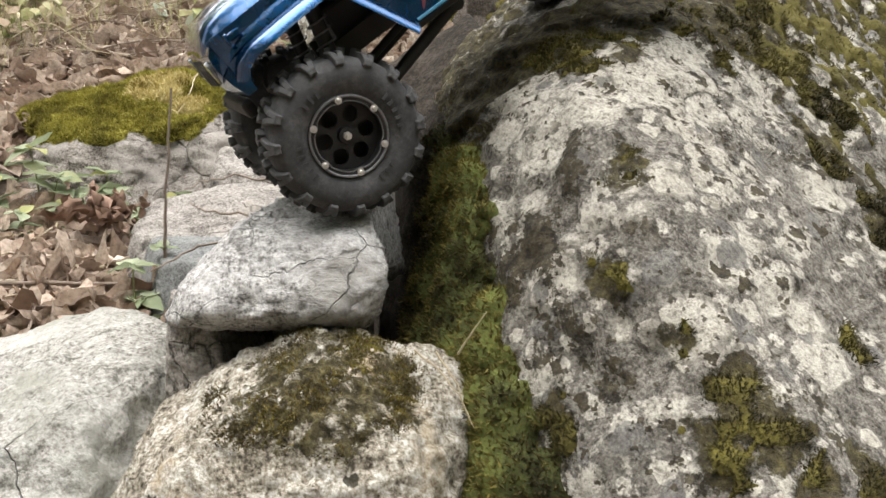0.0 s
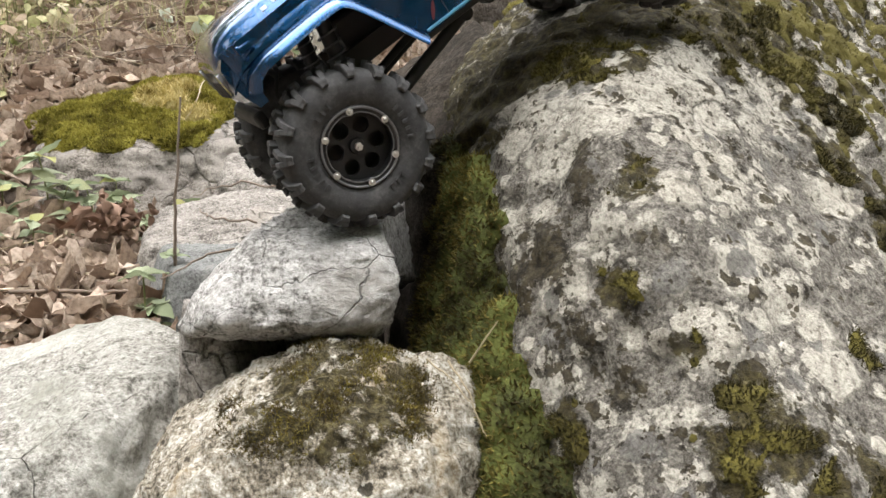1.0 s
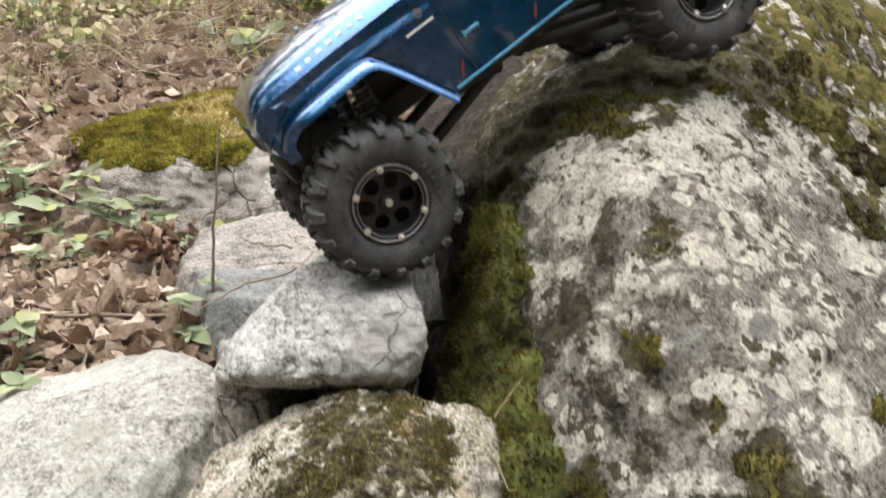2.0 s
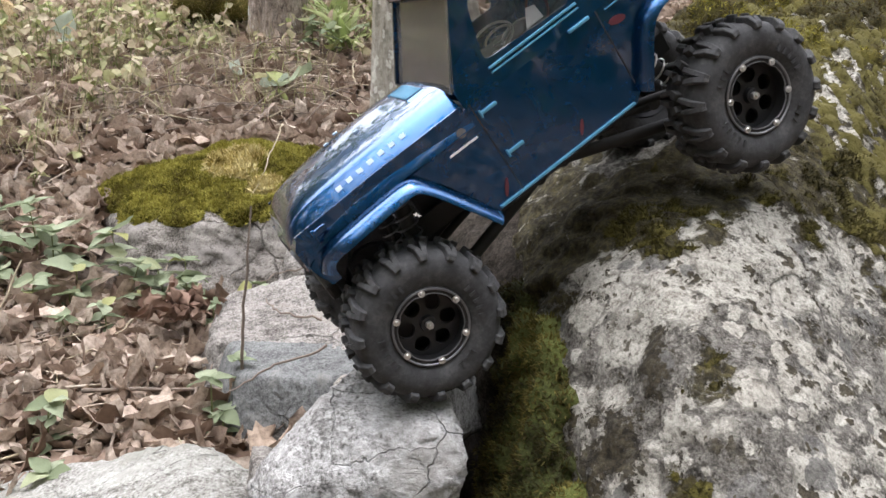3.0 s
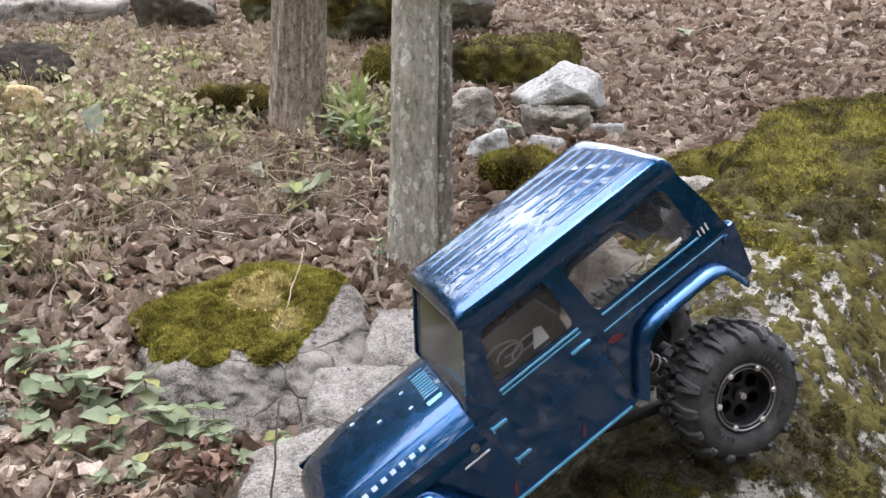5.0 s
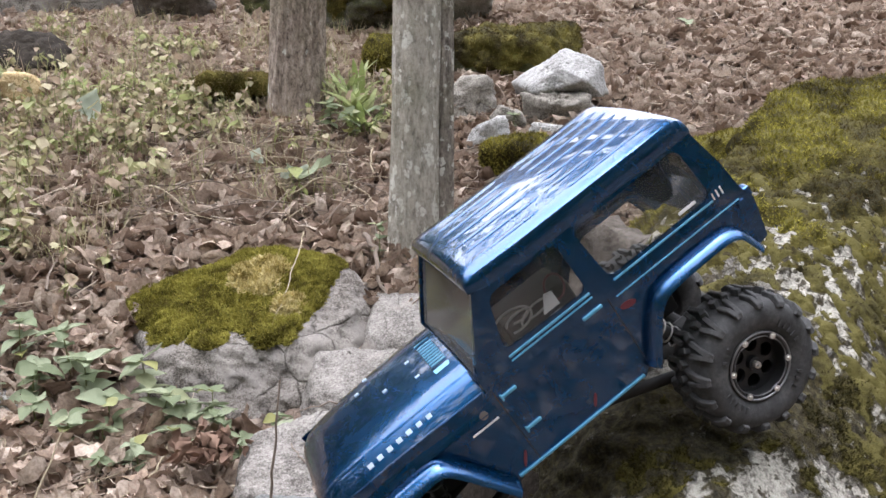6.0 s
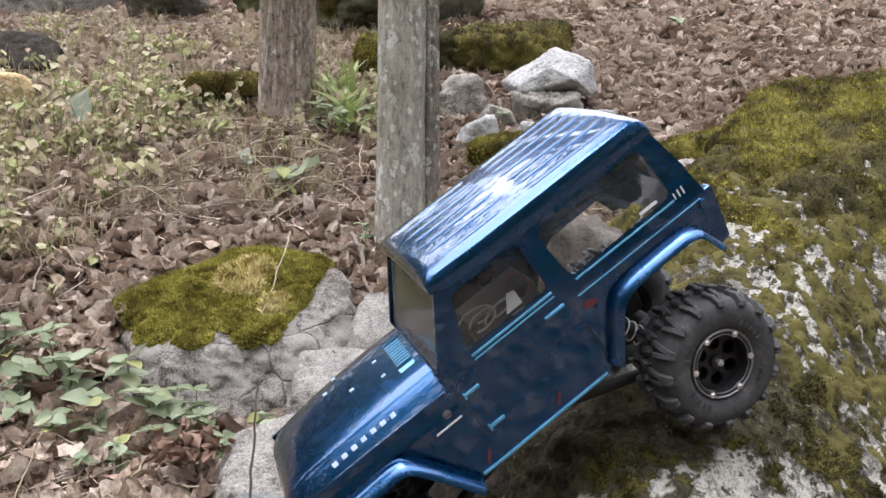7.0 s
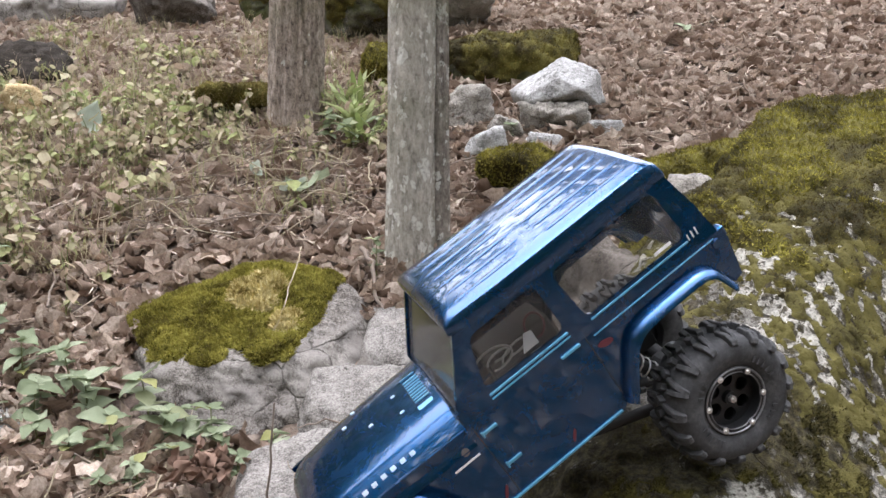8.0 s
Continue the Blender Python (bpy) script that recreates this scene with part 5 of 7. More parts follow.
DOOR_WIN = rounded([(-0.006, 0.184), (-0.0734, 0.185), (-0.0745, 0.1365), (0.0085, 0.1395)], 0.008)
REAR_WIN = rounded([(-0.0905, 0.1835), (-0.199, 0.1845), (-0.2045, 0.1335), (-0.0955, 0.1325)], 0.009)
for s, word in ((1, "left"), (-1, "right")):
    bm = bmesh.new()
    add_panel(bm, [(0.040, 0.120), (0.040, 0.135), (0.004, 0.193), (-0.214, 0.196), (-0.2255, 0.150), (-0.229, 0.120)], [DOOR_WIN, REAR_WIN],
              lambda u, v: (u, s * side_y(v), v), (0, -s * 0.002, 0))
    part("cab_side", bm, M_PAINT, TRUCK, "blue cab side with two window openings")
    bm = bmesh.new()
    add_panel(bm, [(0.042, 0.120), (-0.229, 0.120), (-0.2355, 0.110), (-0.2303, 0.072), (-0.222, 0.070), (-0.212, 0.088), (-0.197, 0.098), (-0.138, 0.097), (-0.118, 0.087), (-0.0835, 0.046), (-0.0765, 0.040), (0.042, 0.040)], [],
              lambda u, v: (u, s * YS, v), (0, -s * 0.003, 0))
    bmesh.ops.bevel(bm, geom=[e for e in bm.edges if e.is_boundary is False and e.calc_face_angle(0) > 1.2], offset=0.0012, segments=2, affect='EDGES')
    part("lower_side", bm, M_PAINT, TRUCK, "dark blue door and quarter panel")
    bm = bmesh.new()
    add_panel(bm, [(0.042, 0.124), (0.042, 0.040), (0.060, 0.040), (0.086, 0.086), (0.102, 0.096), (0.180, 0.096), (0.193, 0.090), (0.196, 0.118), (0.12, 0.122)], [],
              lambda u, v: (u, s * nose_y(u), v), (0, -s * 0.003, 0))
    part("wing_panel", bm, M_PAINT, TRUCK)
    # window panes
    for nm, poly in (("door_window", DOOR_WIN), ("rear_side_window", REAR_WIN)):
        bm = bmesh.new()
        add_panel(bm, poly, [], lambda u, v: (u, s * (side_y(v) - 0.0026), v), (0, -s * 0.0006, 0))
        ob = part(nm, bm, M_PANE, TRUCK, "smoked clear window pane")
        ob.visible_shadow = False
    # bright trim under each window and along the sill
    bm = bmesh.new()
    add_box(bm, (-0.033, s * (side_y(0.1345) + 0.0006), 0.1335), (0.083, 0.0018, 0.0022), None, 0.0006)
    add_box(bm, (-0.033, s * (side_y(0.130) + 0.0006), 0.1297), (0.083, 0.0016, 0.0014), None, 0.0005)
    part("door_trim", bm, M_TRIM, TRUCK, "light blue raised trim line")
    bm = bmesh.new()
    add_box(bm, (-0.150, s * (side_y(0.130) + 0.0005), 0.1293), (0.106, 0.0016, 0.0018), None, 0.0005)
    part("quarter_trim", bm, M_TRIM, TRUCK, "light blue raised trim line")
    bm = bmesh.new()
    add_box(bm, (-0.157, s * (YS + 0.0004), 0.1165), (0.132, 0.0012, 0.0012), None, 0.0004)
    part("belt_line", bm, M_TRIM, TRUCK, "thin raised belt line")
    bm = bmesh.new()
    add_box(bm, (-0.0085, s * (YS + 0.0006), 0.0425), (0.134, 0.0034, 0.0022), None, 0.0006)
    part("sill", bm, M_TRIM, TRUCK, "light blue sill edge")
    # handle, hinges
    bm = bmesh.new()
    add_box(bm, (-0.067, s * (YS + 0.0015), 0.1195), (0.020, 0.003, 0.003), None, 0.001)
    part("door_handle", bm, M_TRIM, TRUCK, "raised blue door handle")
    for hx, hz in ((0.0255, 0.1105), (0.0240, 0.0735)):
        bm = bmesh.new()
        add_box(bm, (hx, s * (YS + 0.001), hz), (0.016, 0.0024, 0.0032), Matrix(), 0.001)
        add_cyl(bm, (hx + 0.007, s * (YS + 0.0018), hz - 0.003), (hx + 0.007, s * (YS + 0.0018), hz + 0.003), 0.0010, 10)
        part("door_hinge", bm, M_TRIM, TRUCK, "raised blue door hinge")
    # vertical door gap lines
    for gx, gz, gh in ((0.036, 0.082, 0.078), (-0.0838, 0.086, 0.068)):
        bm = bmesh.new()
        add_box(bm, (gx, s * (YS + 0.0001), gz), (0.0009, 0.0008, gh))
        part("door_gap", bm, M_BLACK, TRUCK, "dark door gap")

    # wheel-arch flares
    def flare(path, y_in, y_out):
        rings = []
        for k, (x, z) in enumerate(path):
            a, b = path[max(k - 1, 0)], path[min(k + 1, len(path) - 1)]
            t = Vector((b[0] - a[0], b[1] - a[1])).normalized()
            n = Vector((-t.y, t.x))
            if n.y < 0:
                n = -n
            if abs(n.y) < 0.05:
                n = Vector((math.copysign(1, n.x), 0))
            def at(y, d):
                return (x - n.x * d, s * y, z - n.y * d)
            edge = y_out
            if path[0][0] > 0:
                y_out = edge - 0.016 * max(0.0, (x - 0.165) / 0.03) ** 1.5
            rings.append([at(y_in, 0), at(y_out - 0.016, 0.0002), at(y_out - 0.010, 0.0008), at(y_out - 0.0045, 0.0032), at(y_out - 0.0012, 0.0062), at(y_out, 0.0092), at(y_out - 0.0016, 0.0092), at(y_out - 0.0030, 0.0070), at(y_out - 0.012, 0.0040), at(y_in, 0.0033)])
            y_out = edge
        bm = bmesh.new()
        add_loft(bm, rings)
        return bm

    def arc(points, n=5):
        out = []
        for a, b in zip(points, points[1:]):
            for i in range(n):
                out.append((a[0] + (b[0] - a[0]) * i / n, a[1] + (b[1] - a[1]) * i / n))
        out.append(points[-1])
        for _ in range(3):
            out = [out[0]] + [((p[0] + 2 * q[0] + r[0]) / 4, (p[1] + 2 * q[1] + r[1]) / 4) for p, q, r in zip(out, out[1:], out[2:])] + [out[-1]]
        return out

    part("front_flare", flare(arc([(0.0605, 0.0415), (0.094, 0.098), (0.106, 0.107), (0.150, 0.1045), (0.178, 0.1020), (0.190, 0.095), (0.196, 0.084)]), 0.070, 0.1035), M_PAINT, TRUCK, "flared blue wheel arch", True)
    part("rear_flare", flare(arc([(-0.080, 0.050), (-0.1065, 0.0945), (-0.126, 0.1055), (-0.196, 0.1070), (-0.210, 0.099), (-0.221, 0.073)]), 0.080, 0.1005), M_PAINT, TRUCK, "flared blue wheel arch", True)
    # black liner behind the front wheel
    bm = bmesh.new()
    add_box(bm, (0.090, s * 0.054, 0.1015), (0.054, 0.044, 0.003), None, 0.001)
    part("arch_liner", bm, M_BLACK, TRUCK, "matt black wheel-arch liner")
    # corner lamp at the tail
    bm = bmesh.new()
    add_cyl(bm, (-0.2235, s * (YS - 0.001), 0.1105), (-0.2235, s * (YS + 0.002), 0.1105), 0.0055, 20, 0.0045)
    part("corner_lamp", bm, M_PAINT, TRUCK, "round moulded corner lamp", True)
    bm = bmesh.new()
    add_box(bm, (-0.2335, s * 0.079, 0.115), (0.008, 0.012, 0.010), None, 0.002)
    part("tail_bracket", bm, M_PAINT, TRUCK, "small raised corner bracket")

# roof
def roof_section(x, drop, w, base=0.1885):
    pts = []
    up = (0.2102 - base) / 0.0217
    for y, z in ((1.0, 0.1885), (1.004, 0.195), (0.995, 0.2005), (0.972, 0.2045), (0.92, 0.2065), (0.75, 0.2082), (0.45, 0.2094), (0.2, 0.2100), (0.0, 0.2102)):
        pts.append((x, y * w, base + (z - 0.1885) * drop * up))
    left = pts
    right = [(a, -b, c) for a, b, c in pts[:-1]][::-1]
    top = left + right
    low = [(a, b * 0.98, c - 0.003) for a, b, c in top][::-1]
    return top + low


bm = bmesh.new()
W = 0.0795
rings = [roof_section(0.0060, 0.10, W * 0.985, 0.1975), roof_section(0.0056, 0.45, W * 0.99, 0.1975), roof_section(0.0030, 0.75, W, 0.197), roof_section(-0.001, 0.92, W, 0.196), roof_section(-0.008, 1.0, W, 0.193)]
rings += [roof_section(x, 1.0, W) for x in (-0.05, -0.1, -0.15)]
rings += [roof_section(-0.205, 1.0, W), roof_section(-0.2115, 0.92, W), roof_section(-0.2155, 0.72, W), roof_section(-0.2175, 0.4, W * 0.99), roof_section(-0.218, 0.05, W * 0.98)]
add_loft(bm, rings)
part("roof", bm, M_PAINT, TRUCK, "glossy blue ribbed hardtop roof", True)
for k in range(7):
    y = -0.060 + k * 0.0200
    for x0, x1 in ((-0.012, -0.094), (-0.108, -0.202)):
        if k == 6 and x0 > -0.1:
            x1 += 0.010
        bm = bmesh.new()
        zt = 0.2102 - 0.0024 * (abs(y) / 0.06) ** 2
        prof = [(-0.0040, -0.0010), (-0.0031, 0.0006), (-0.0020, 0.0010), (0.0020, 0.0010), (0.0031, 0.0006), (0.0040, -0.0010)]
        n = 14
        rings = []
        for i in range(n + 1):
            x = x0 + (x1 - x0) * i / n
            e = min(1.0, min(abs(x - x0), abs(x - x1)) / 0.006)
            e = max(0.12, math.sqrt(1 - (1 - e) ** 2))
            rings.append([(x, y + a * e, zt + (b if b < 0 else b * min(1, e * 1.2))) for a, b in prof])
        add_loft(bm, rings)
        part("roof_rib", bm, M_PAINT, TRUCK, "", True)

# windscreen with its surround, and the tail panel
def screen(u, v):
    """u across, v from 0 at the cowl to 1 at the roof."""
    return (0.0415 - 0.0365 * v, u, 0.1335 + 0.058 * v)


bm = bmesh.new()
opening = rounded([(-0.0785, 0.015), (0.0775, 0.015), (0.0735, 1.08), (-0.0745, 1.08)], 0.004)
add_panel(bm, [(-0.0815, 0.0), (0.0815, 0.0), (0.077, 1.12), (-0.077, 1.12)], [opening], screen, (-0.0022, 0, -0.0014))
part("screen_surround", bm, M_PAINT, TRUCK, "blue windscreen surround")
bm = bmesh.new()
add_panel(bm, opening, [], lambda u, v: (screen(u, v)[0] - 0.0028, u, screen(u, v)[2] - 0.0018), (-0.0006, 0, -0.0004))
part("windscreen", bm, M_SCREEN, TRUCK, "smoked clear windscreen").visible_shadow = False
bm = bmesh.new()
tail_open = rounded([(-0.055, 0.138), (0.055, 0.138), (0.052, 0.182), (-0.052, 0.182)], 0.008)
add_panel(bm, [(-0.0825, 0.071), (0.0825, 0.071), (0.084, 0.118), (0.0765, 0.194), (-0.0765, 0.194), (-0.084, 0.118)], [tail_open],
          lambda u, v: (-0.2135 - 0.0155 * min(1, (0.196 - v) / 0.07) if v > 0.12 else -0.2315, u, v), (0.002, 0, 0))
part("tail_panel", bm, M_PAINT, TRUCK, "blue tail panel with rear window opening")
bm = bmesh.new()
add_panel(bm, tail_open, [], lambda u, v: (-0.2135 - 0.0155 * min(1, (0.196 - v) / 0.07) + 0.003, u, v), (0.0006, 0, 0))
part("tail_window", bm, M_PANE, TRUCK, "smoked clear rear pane").visible_shadow = False

# bonnet
BONNET = [(0.0, 1.0), (0.25, 0.996), (0.45, 0.98), (0.58, 0.952), (0.66, 0.915), (0.70, 0.885), (0.735, 0.835), (0.79, 0.72), (0.86, 0.53), (0.93, 0.32), (0.98, 0.14), (1.0, 0.0)]


def bonnet_section(x, w, z_top, z_low):
    """One rib of the bonnet: flat crown, sloping shoulders."""
    left = [(x, w * a, z_low + (z_top - z_low) * b) for a, b in BONNET]
    right = [(x, -y, z) for _, y, z in left[1:]]
    return left[::-1] + right + [(x, -w * 0.97, z_low - 0.002), (x, w * 0.97, z_low - 0.002)]


bm = bmesh.new()
add_loft(bm, [bonnet_section(x, w, zt, zl) for x, w, zt, zl in ((0.0405, 0.0872, 0.1385, 0.106), (0.075, 0.0868, 0.1382, 0.106), (0.11, 0.0858, 0.1370, 0.106), (0.145, 0.0838, 0.1348, 0.105), (0.172, 0.0808, 0.1322, 0.103), (0.186, 0.0782, 0.1290, 0.100), (0.195, 0.0750, 0.1240, 0.096), (0.2005, 0.0710, 0.117, 0.092), (0.203, 0.066, 0.110, 0.088))])
part("bonnet", bm, M_PAINT, TRUCK, "glossy blue bonnet streaked with reflections", True)
# cowl vent slats, washer nozzles, bonnet catches
bm = bmesh.new()
add_box(bm, (0.0535, 0.0, 0.1383), (0.017, 0.050, 0.0012), None, 0.0004)
vent = part("cowl_vent", bm, M_PAINT, TRUCK, "louvred cowl vent")
# louvres in light blue: the vent's sky reflection put into the colour
for k in range(9):
    bm = bmesh.new()
    add_box(bm, (0.0535, -0.0225 + 0.0056 * k, 0.1392), (0.0155, 0.0020, 0.0014), None, 0.0005)
    part("louvre", bm, M_TRIM, vent)
# cowl plates, likewise coloured light blue for their reflection
for s in (1, -1):
    bm = bmesh.new()
    add_panel(bm, [(0.046, s * 0.031), (0.062, s * 0.031), (0.060, s * 0.048), (0.050, s * 0.050)], [], lambda u, v: (u, v, 0.1392 - 0.4 * max(0.0, abs(v) - 0.036)), (0, 0, -0.002))
    part("cowl_plate", bm, M_TRIM, TRUCK, "small cowl plate, its reflection put into light blue")
for x, y in ((0.075, 0.018), (0.075, -0.018), (0.105, 0.0), (0.128, -0.03), (0.115, -0.045)):
    bm = bmesh.new()
    add_box(bm, (x, y, 0.1378), (0.0045, 0.0035, 0.0020), None, 0.0006)
    part("bonnet_stud", bm, M_LETTER, TRUCK, "small raised bonnet stud")
for s in (1, -1):
    bm = bmesh.new()
    add_box(bm, (0.178, s * 0.0795, 0.1120), (0.012, 0.0035, 0.006), None, 0.0012)
    add_box(bm, (0.183, s * 0.0795, 0.1105), (0.003, 0.0035, 0.011), None, 0.001)
    part("bonnet_catch", bm, M_PAINT, TRUCK, "moulded bonnet catch")
# white characters on the bonnet edge, as plain bars
def bonnet_skin(x, y):
    w, zt, zl = np.interp(x, (0.0405, 0.11, 0.172), (0.0872, 0.0858, 0.0808)), np.interp(x, (0.075, 0.11, 0.145, 0.172), (0.1382, 0.1370, 0.1348, 0.1322)), 0.1055
    return float(zl + (zt - zl) * np.interp(abs(y) / w, [q[0] for q in BONNET], [q[1] for q in BONNET]))


for k in range(7):
    x = 0.1478 - 0.0101 * k
    bm = bmesh.new()
    add_box(bm, (0, 0, 0), (0.0050, 0.0042, 0.0006), None, 0.0002)
    y = 0.0690 - 0.03 * (x - 0.087)
    lean = math.degrees(math.atan2(bonnet_skin(x, y + 0.002) - bonnet_skin(x, y - 0.002), 0.004))
    ob = part("lettering_bar", bm, M_LETTER, TRUCK, "white lettering bar")
    ob.matrix_local = pose(x, y, bonnet_skin(x, y) + 0.0005, lean, 2, 0)
# small badge
bm = bmesh.new()
add_box(bm, (0.0565, YS + 0.0003, 0.098), (0.026, 0.0006, 0.0018), Matrix(), 0.0002)
part("badge_bar", bm, M_WHITE, TRUCK, "small white badge bar")
bm = bmesh.new()
add_cyl(bm, (0.0525, YS + 0.0001, 0.1075), (0.0525, YS + 0.0008, 0.1075), 0.0038, 20)
part("round_badge", bm, M_RING, TRUCK, "small round grey badge")
# decals
for x, z, sx, sz, tilt in ((0.046, 0.0525, 0.003, 0.015, -32), (-0.029, 0.0535, 0.003, 0.013, -32), (-0.096, 0.1045, 0.015, 0.0065, -12)):
    bm = bmesh.new()
    add_cyl(bm, (0, 0, 0), (0, 0.0005, 0), 0.5, 14)
    ob = part("red_decal", bm, M_REDV, TRUCK, "faded red decal")
    ob.matrix_local = pose(x, YS + 0.0002, z, 0, tilt, 0) @ Matrix.Diagonal((sx, 1, sz, 1))
for x, z, sx, sz in ((-0.181, 0.1385, 0.018, 0.0028), (-0.214, 0.1325, 0.0015, 0.0075), (-0.2095, 0.1322, 0.0015, 0.0070), (-0.2050, 0.1320, 0.0013, 0.006)):
    bm = bmesh.new()
    add_box(bm, (x, side_y(z) + 0.0004, z), (sx, 0.0005, sz), None, 0.0001)
    part("white_decal", bm, M_WHITE, TRUCK, "white decal shape")

# nose: grille block with seven slots and two round lamps
bm = bmesh.new()
prof = [(0.190, 0.112), (0.2005, 0.114), (0.2055, 0.108), (0.206, 0.098), (0.203, 0.082), (0.198, 0.070), (0.190, 0.070)]
add_loft(bm, [[(x - abs(y) * 0.06, y, z) for x, z in prof] for y in (-0.070, -0.066, -0.03, 0, 0.03, 0.066, 0.070)])
nose = part("grille", bm, M_PAINT, TRUCK, "blue slotted grille", True)
for k in range(7):
    bm = bmesh.new()
    add_box(bm, (0.2040 - abs(k - 3) * 0.0005, -0.027 + 0.009 * k, 0.0945), (0.004, 0.0050, 0.024), None, 0.0012)
    part("grille_slot", bm, M_BLACK, nose, "dark grille slot")
for s in (1, -1):
    bm = bmesh.new()
    add_cyl(bm, (0.196, s * 0.050, 0.096), (0.2045, s * 0.050, 0.0955), 0.0115, 28, 0.010)
    part("headlamp", bm, M_LAMP, nose, "smoked round headlamp", True)

# -- interior seen through the panes
bm = bmesh.new()
add_box(bm, (-0.03, 0, 0.062), (0.12, 0.14, 0.004), None, 0.001)
add_box(bm, (0.030, 0, 0.080), (0.004, 0.14, 0.07), None, 0.001)
part("interior_tray", bm, M_TRAY, TRUCK, "dark interior tray")
bm = bmesh.new()
add_box(bm, (-0.045, -0.010, 0.095), (0.07, 0.05, 0.055), None, 0.003)
part("battery_pack", bm, M_TRAY, TRUCK, "dark battery pack")
bm = bmesh.new()
add_panel(bm, [(-0.052, 0.0), (-0.036, 0.0), (-0.046, 0.014), (-0.053, 0.012)], [], lambda u, v: (u, 0.074 - 0.6 * v, 0.1385 + 0.75 * v), (0, 0, -0.001))
part("paper_tag", bm, M_WHITE, TRUCK, "white tag inside the cab")
for k, (cx, cz, rx, rz) in enumerate(((-0.014, 0.1440, 0.017, 0.010), (-0.018, 0.1430, 0.012, 0.006), (-0.034, 0.1360, 0.016, 0.007), (-0.060, 0.1400, 0.010, 0.012))):
    bm = bmesh.new()
    add_tube(bm, [(cx + rx * math.cos(a), 0.055 + 0.008 * math.sin(a * 0.5 + k), cz + rz * math.sin(a)) for a in [i * 0.24 for i in range(22)]], 0.0010, 8)
    part("wire", bm, M_WIRE if k < 3 else M_REDV, TRUCK, "looped thin wire", True)

# -- chassis
for s in (1, -1):
    bm = bmesh.new()
    add_box(bm, (-0.016, s * 0.036, 0.050), (0.262, 0.004, 0.018), None, 0.001)
    part("frame_rail", bm, M_FRAME, TRUCK, "black steel frame rail")
    bm = bmesh.new()
    add_box(bm, (-0.008, s * 0.068, 0.036), (0.130, 0.012, 0.006), None, 0.0015)
    for x in (0.04, -0.055):
        add_box(bm, (x, s * 0.052, 0.040), (0.008, 0.032, 0.005), None, 0.001)
    part("rock_slider", bm, M_FRAME, TRUCK, "black side slider bar")
    for x0, z0, x1, z1, nm in ((0.146, -0.004, 0.010, 0.026, "front_link"), (-0.146, -0.020, -0.015, 0.026, "rear_link")):
        bm = bmesh.new()
        add_cyl(bm, (x0, s * 0.048, z0), (x1, s * 0.040, z1), 0.0054, 12)
        add_cyl(bm, (x0, s * 0.042, z0), (x0, s * 0.054, z0), 0.0062, 12)
        add_cyl(bm, (x1, s * 0.034, z1), (x1, s * 0.046, z1), 0.0062, 12)
        part(nm, bm, M_FRAME, TRUCK, "dusty black suspension link", True)
    for x0, z0, x1, z1 in ((0.130, 0.016, 0.113, 0.092), (-0.137, 0.002, -0.108, 0.066)):
        bm = bmesh.new()
        out = 0.050 if x0 > 0 else 0.060
        a, b = Vector((x0, s * out, z0)), Vector((x1, s * (out - 0.004), z1))
        add_cyl(bm, a.lerp(b, 0.42), b, 0.0062, 16)
        add_cyl(bm, a, a.lerp(b, 0.5), 0.0022, 10)
        add_cyl(bm, a + Vector((0, -0.004, 0)), a + Vector((0, 0.004, 0)), 0.0045, 12)
        shock = part("shock", bm, M_BLACK, TRUCK, "black shock absorber", True)
        bm = bmesh.new()
        turns, steps = 7, 84
        axis = (b - a).normalized()
        u = axis.cross(Vector((0, 1, 0))).normalized()
        w = axis.cross(u)
        add_tube(bm, [tuple(a.lerp(b, 0.08 + 0.80 * i / steps) + (u * math.cos(2 * math.pi * turns * i / steps) + w * math.sin(2 * math.pi * turns * i / steps)) * 0.0085) for i in range(steps + 1)], 0.00085, 6)
        part("spring", bm, M_STEEL if x0 < 0 else M_RING, shock, "coil spring", True)
for x, z, nm in ((0.1564, 0.0085, "front_axle"), (-0.1564, -0.0085, "rear_axle")):
    bm = bmesh.new()
    add_cyl(bm, (x, -0.075, z), (x, 0.075, z), 0.0075, 16)
    add_box(bm, (x, 0.012, z), (0.034, 0.036, 0.032), None, 0.007)
    for s in (1, -1):
        add_box(bm, (x, s * 0.058, z), (0.020, 0.012, 0.024), None, 0.003)
    part(nm, bm, M_BLACK, TRUCK, "black axle housing")
bm = bmesh.new()
add_cyl(bm, (0.1564, 0.012, 0.012), (0.03, 0.006, 0.036), 0.0036, 12)
part("drive_shaft", bm, M_FRAME, TRUCK, "thin drive shaft", True)
bm = bmesh.new()
add_cyl(bm, (-0.1564, 0.012, -0.004), (-0.03, 0.006, 0.036), 0.0036, 12)
part("drive_shaft", bm, M_FRAME, TRUCK, "thin drive shaft", True)
bm = bmesh.new()
add_box(bm, (-0.002, 0, 0.040), (0.07, 0.064, 0.034), None, 0.004)
part("gearbox", bm, M_BLACK, TRUCK, "black gearbox and skid plate")
bm = bmesh.new()
add_box(bm, (0.080, 0.0, 0.068), (0.05, 0.05, 0.03), None, 0.004)
part("servo_box", bm, M_BLACK, TRUCK, "black servo box")
bm = bmesh.new()
add_box(bm, (0.1965, 0, 0.058), (0.010, 0.10, 0.014), None, 0.003)
part("front_bumper", bm, M_FRAME, TRUCK, "black front bumper bar")
bm = bmesh.new()
add_tube(bm, [(0.172, 0.045, 0.035), (0.178, 0.048, 0.050), (0.176, 0.046, 0.066), (0.165, 0.040, 0.078)], 0.0016, 8)
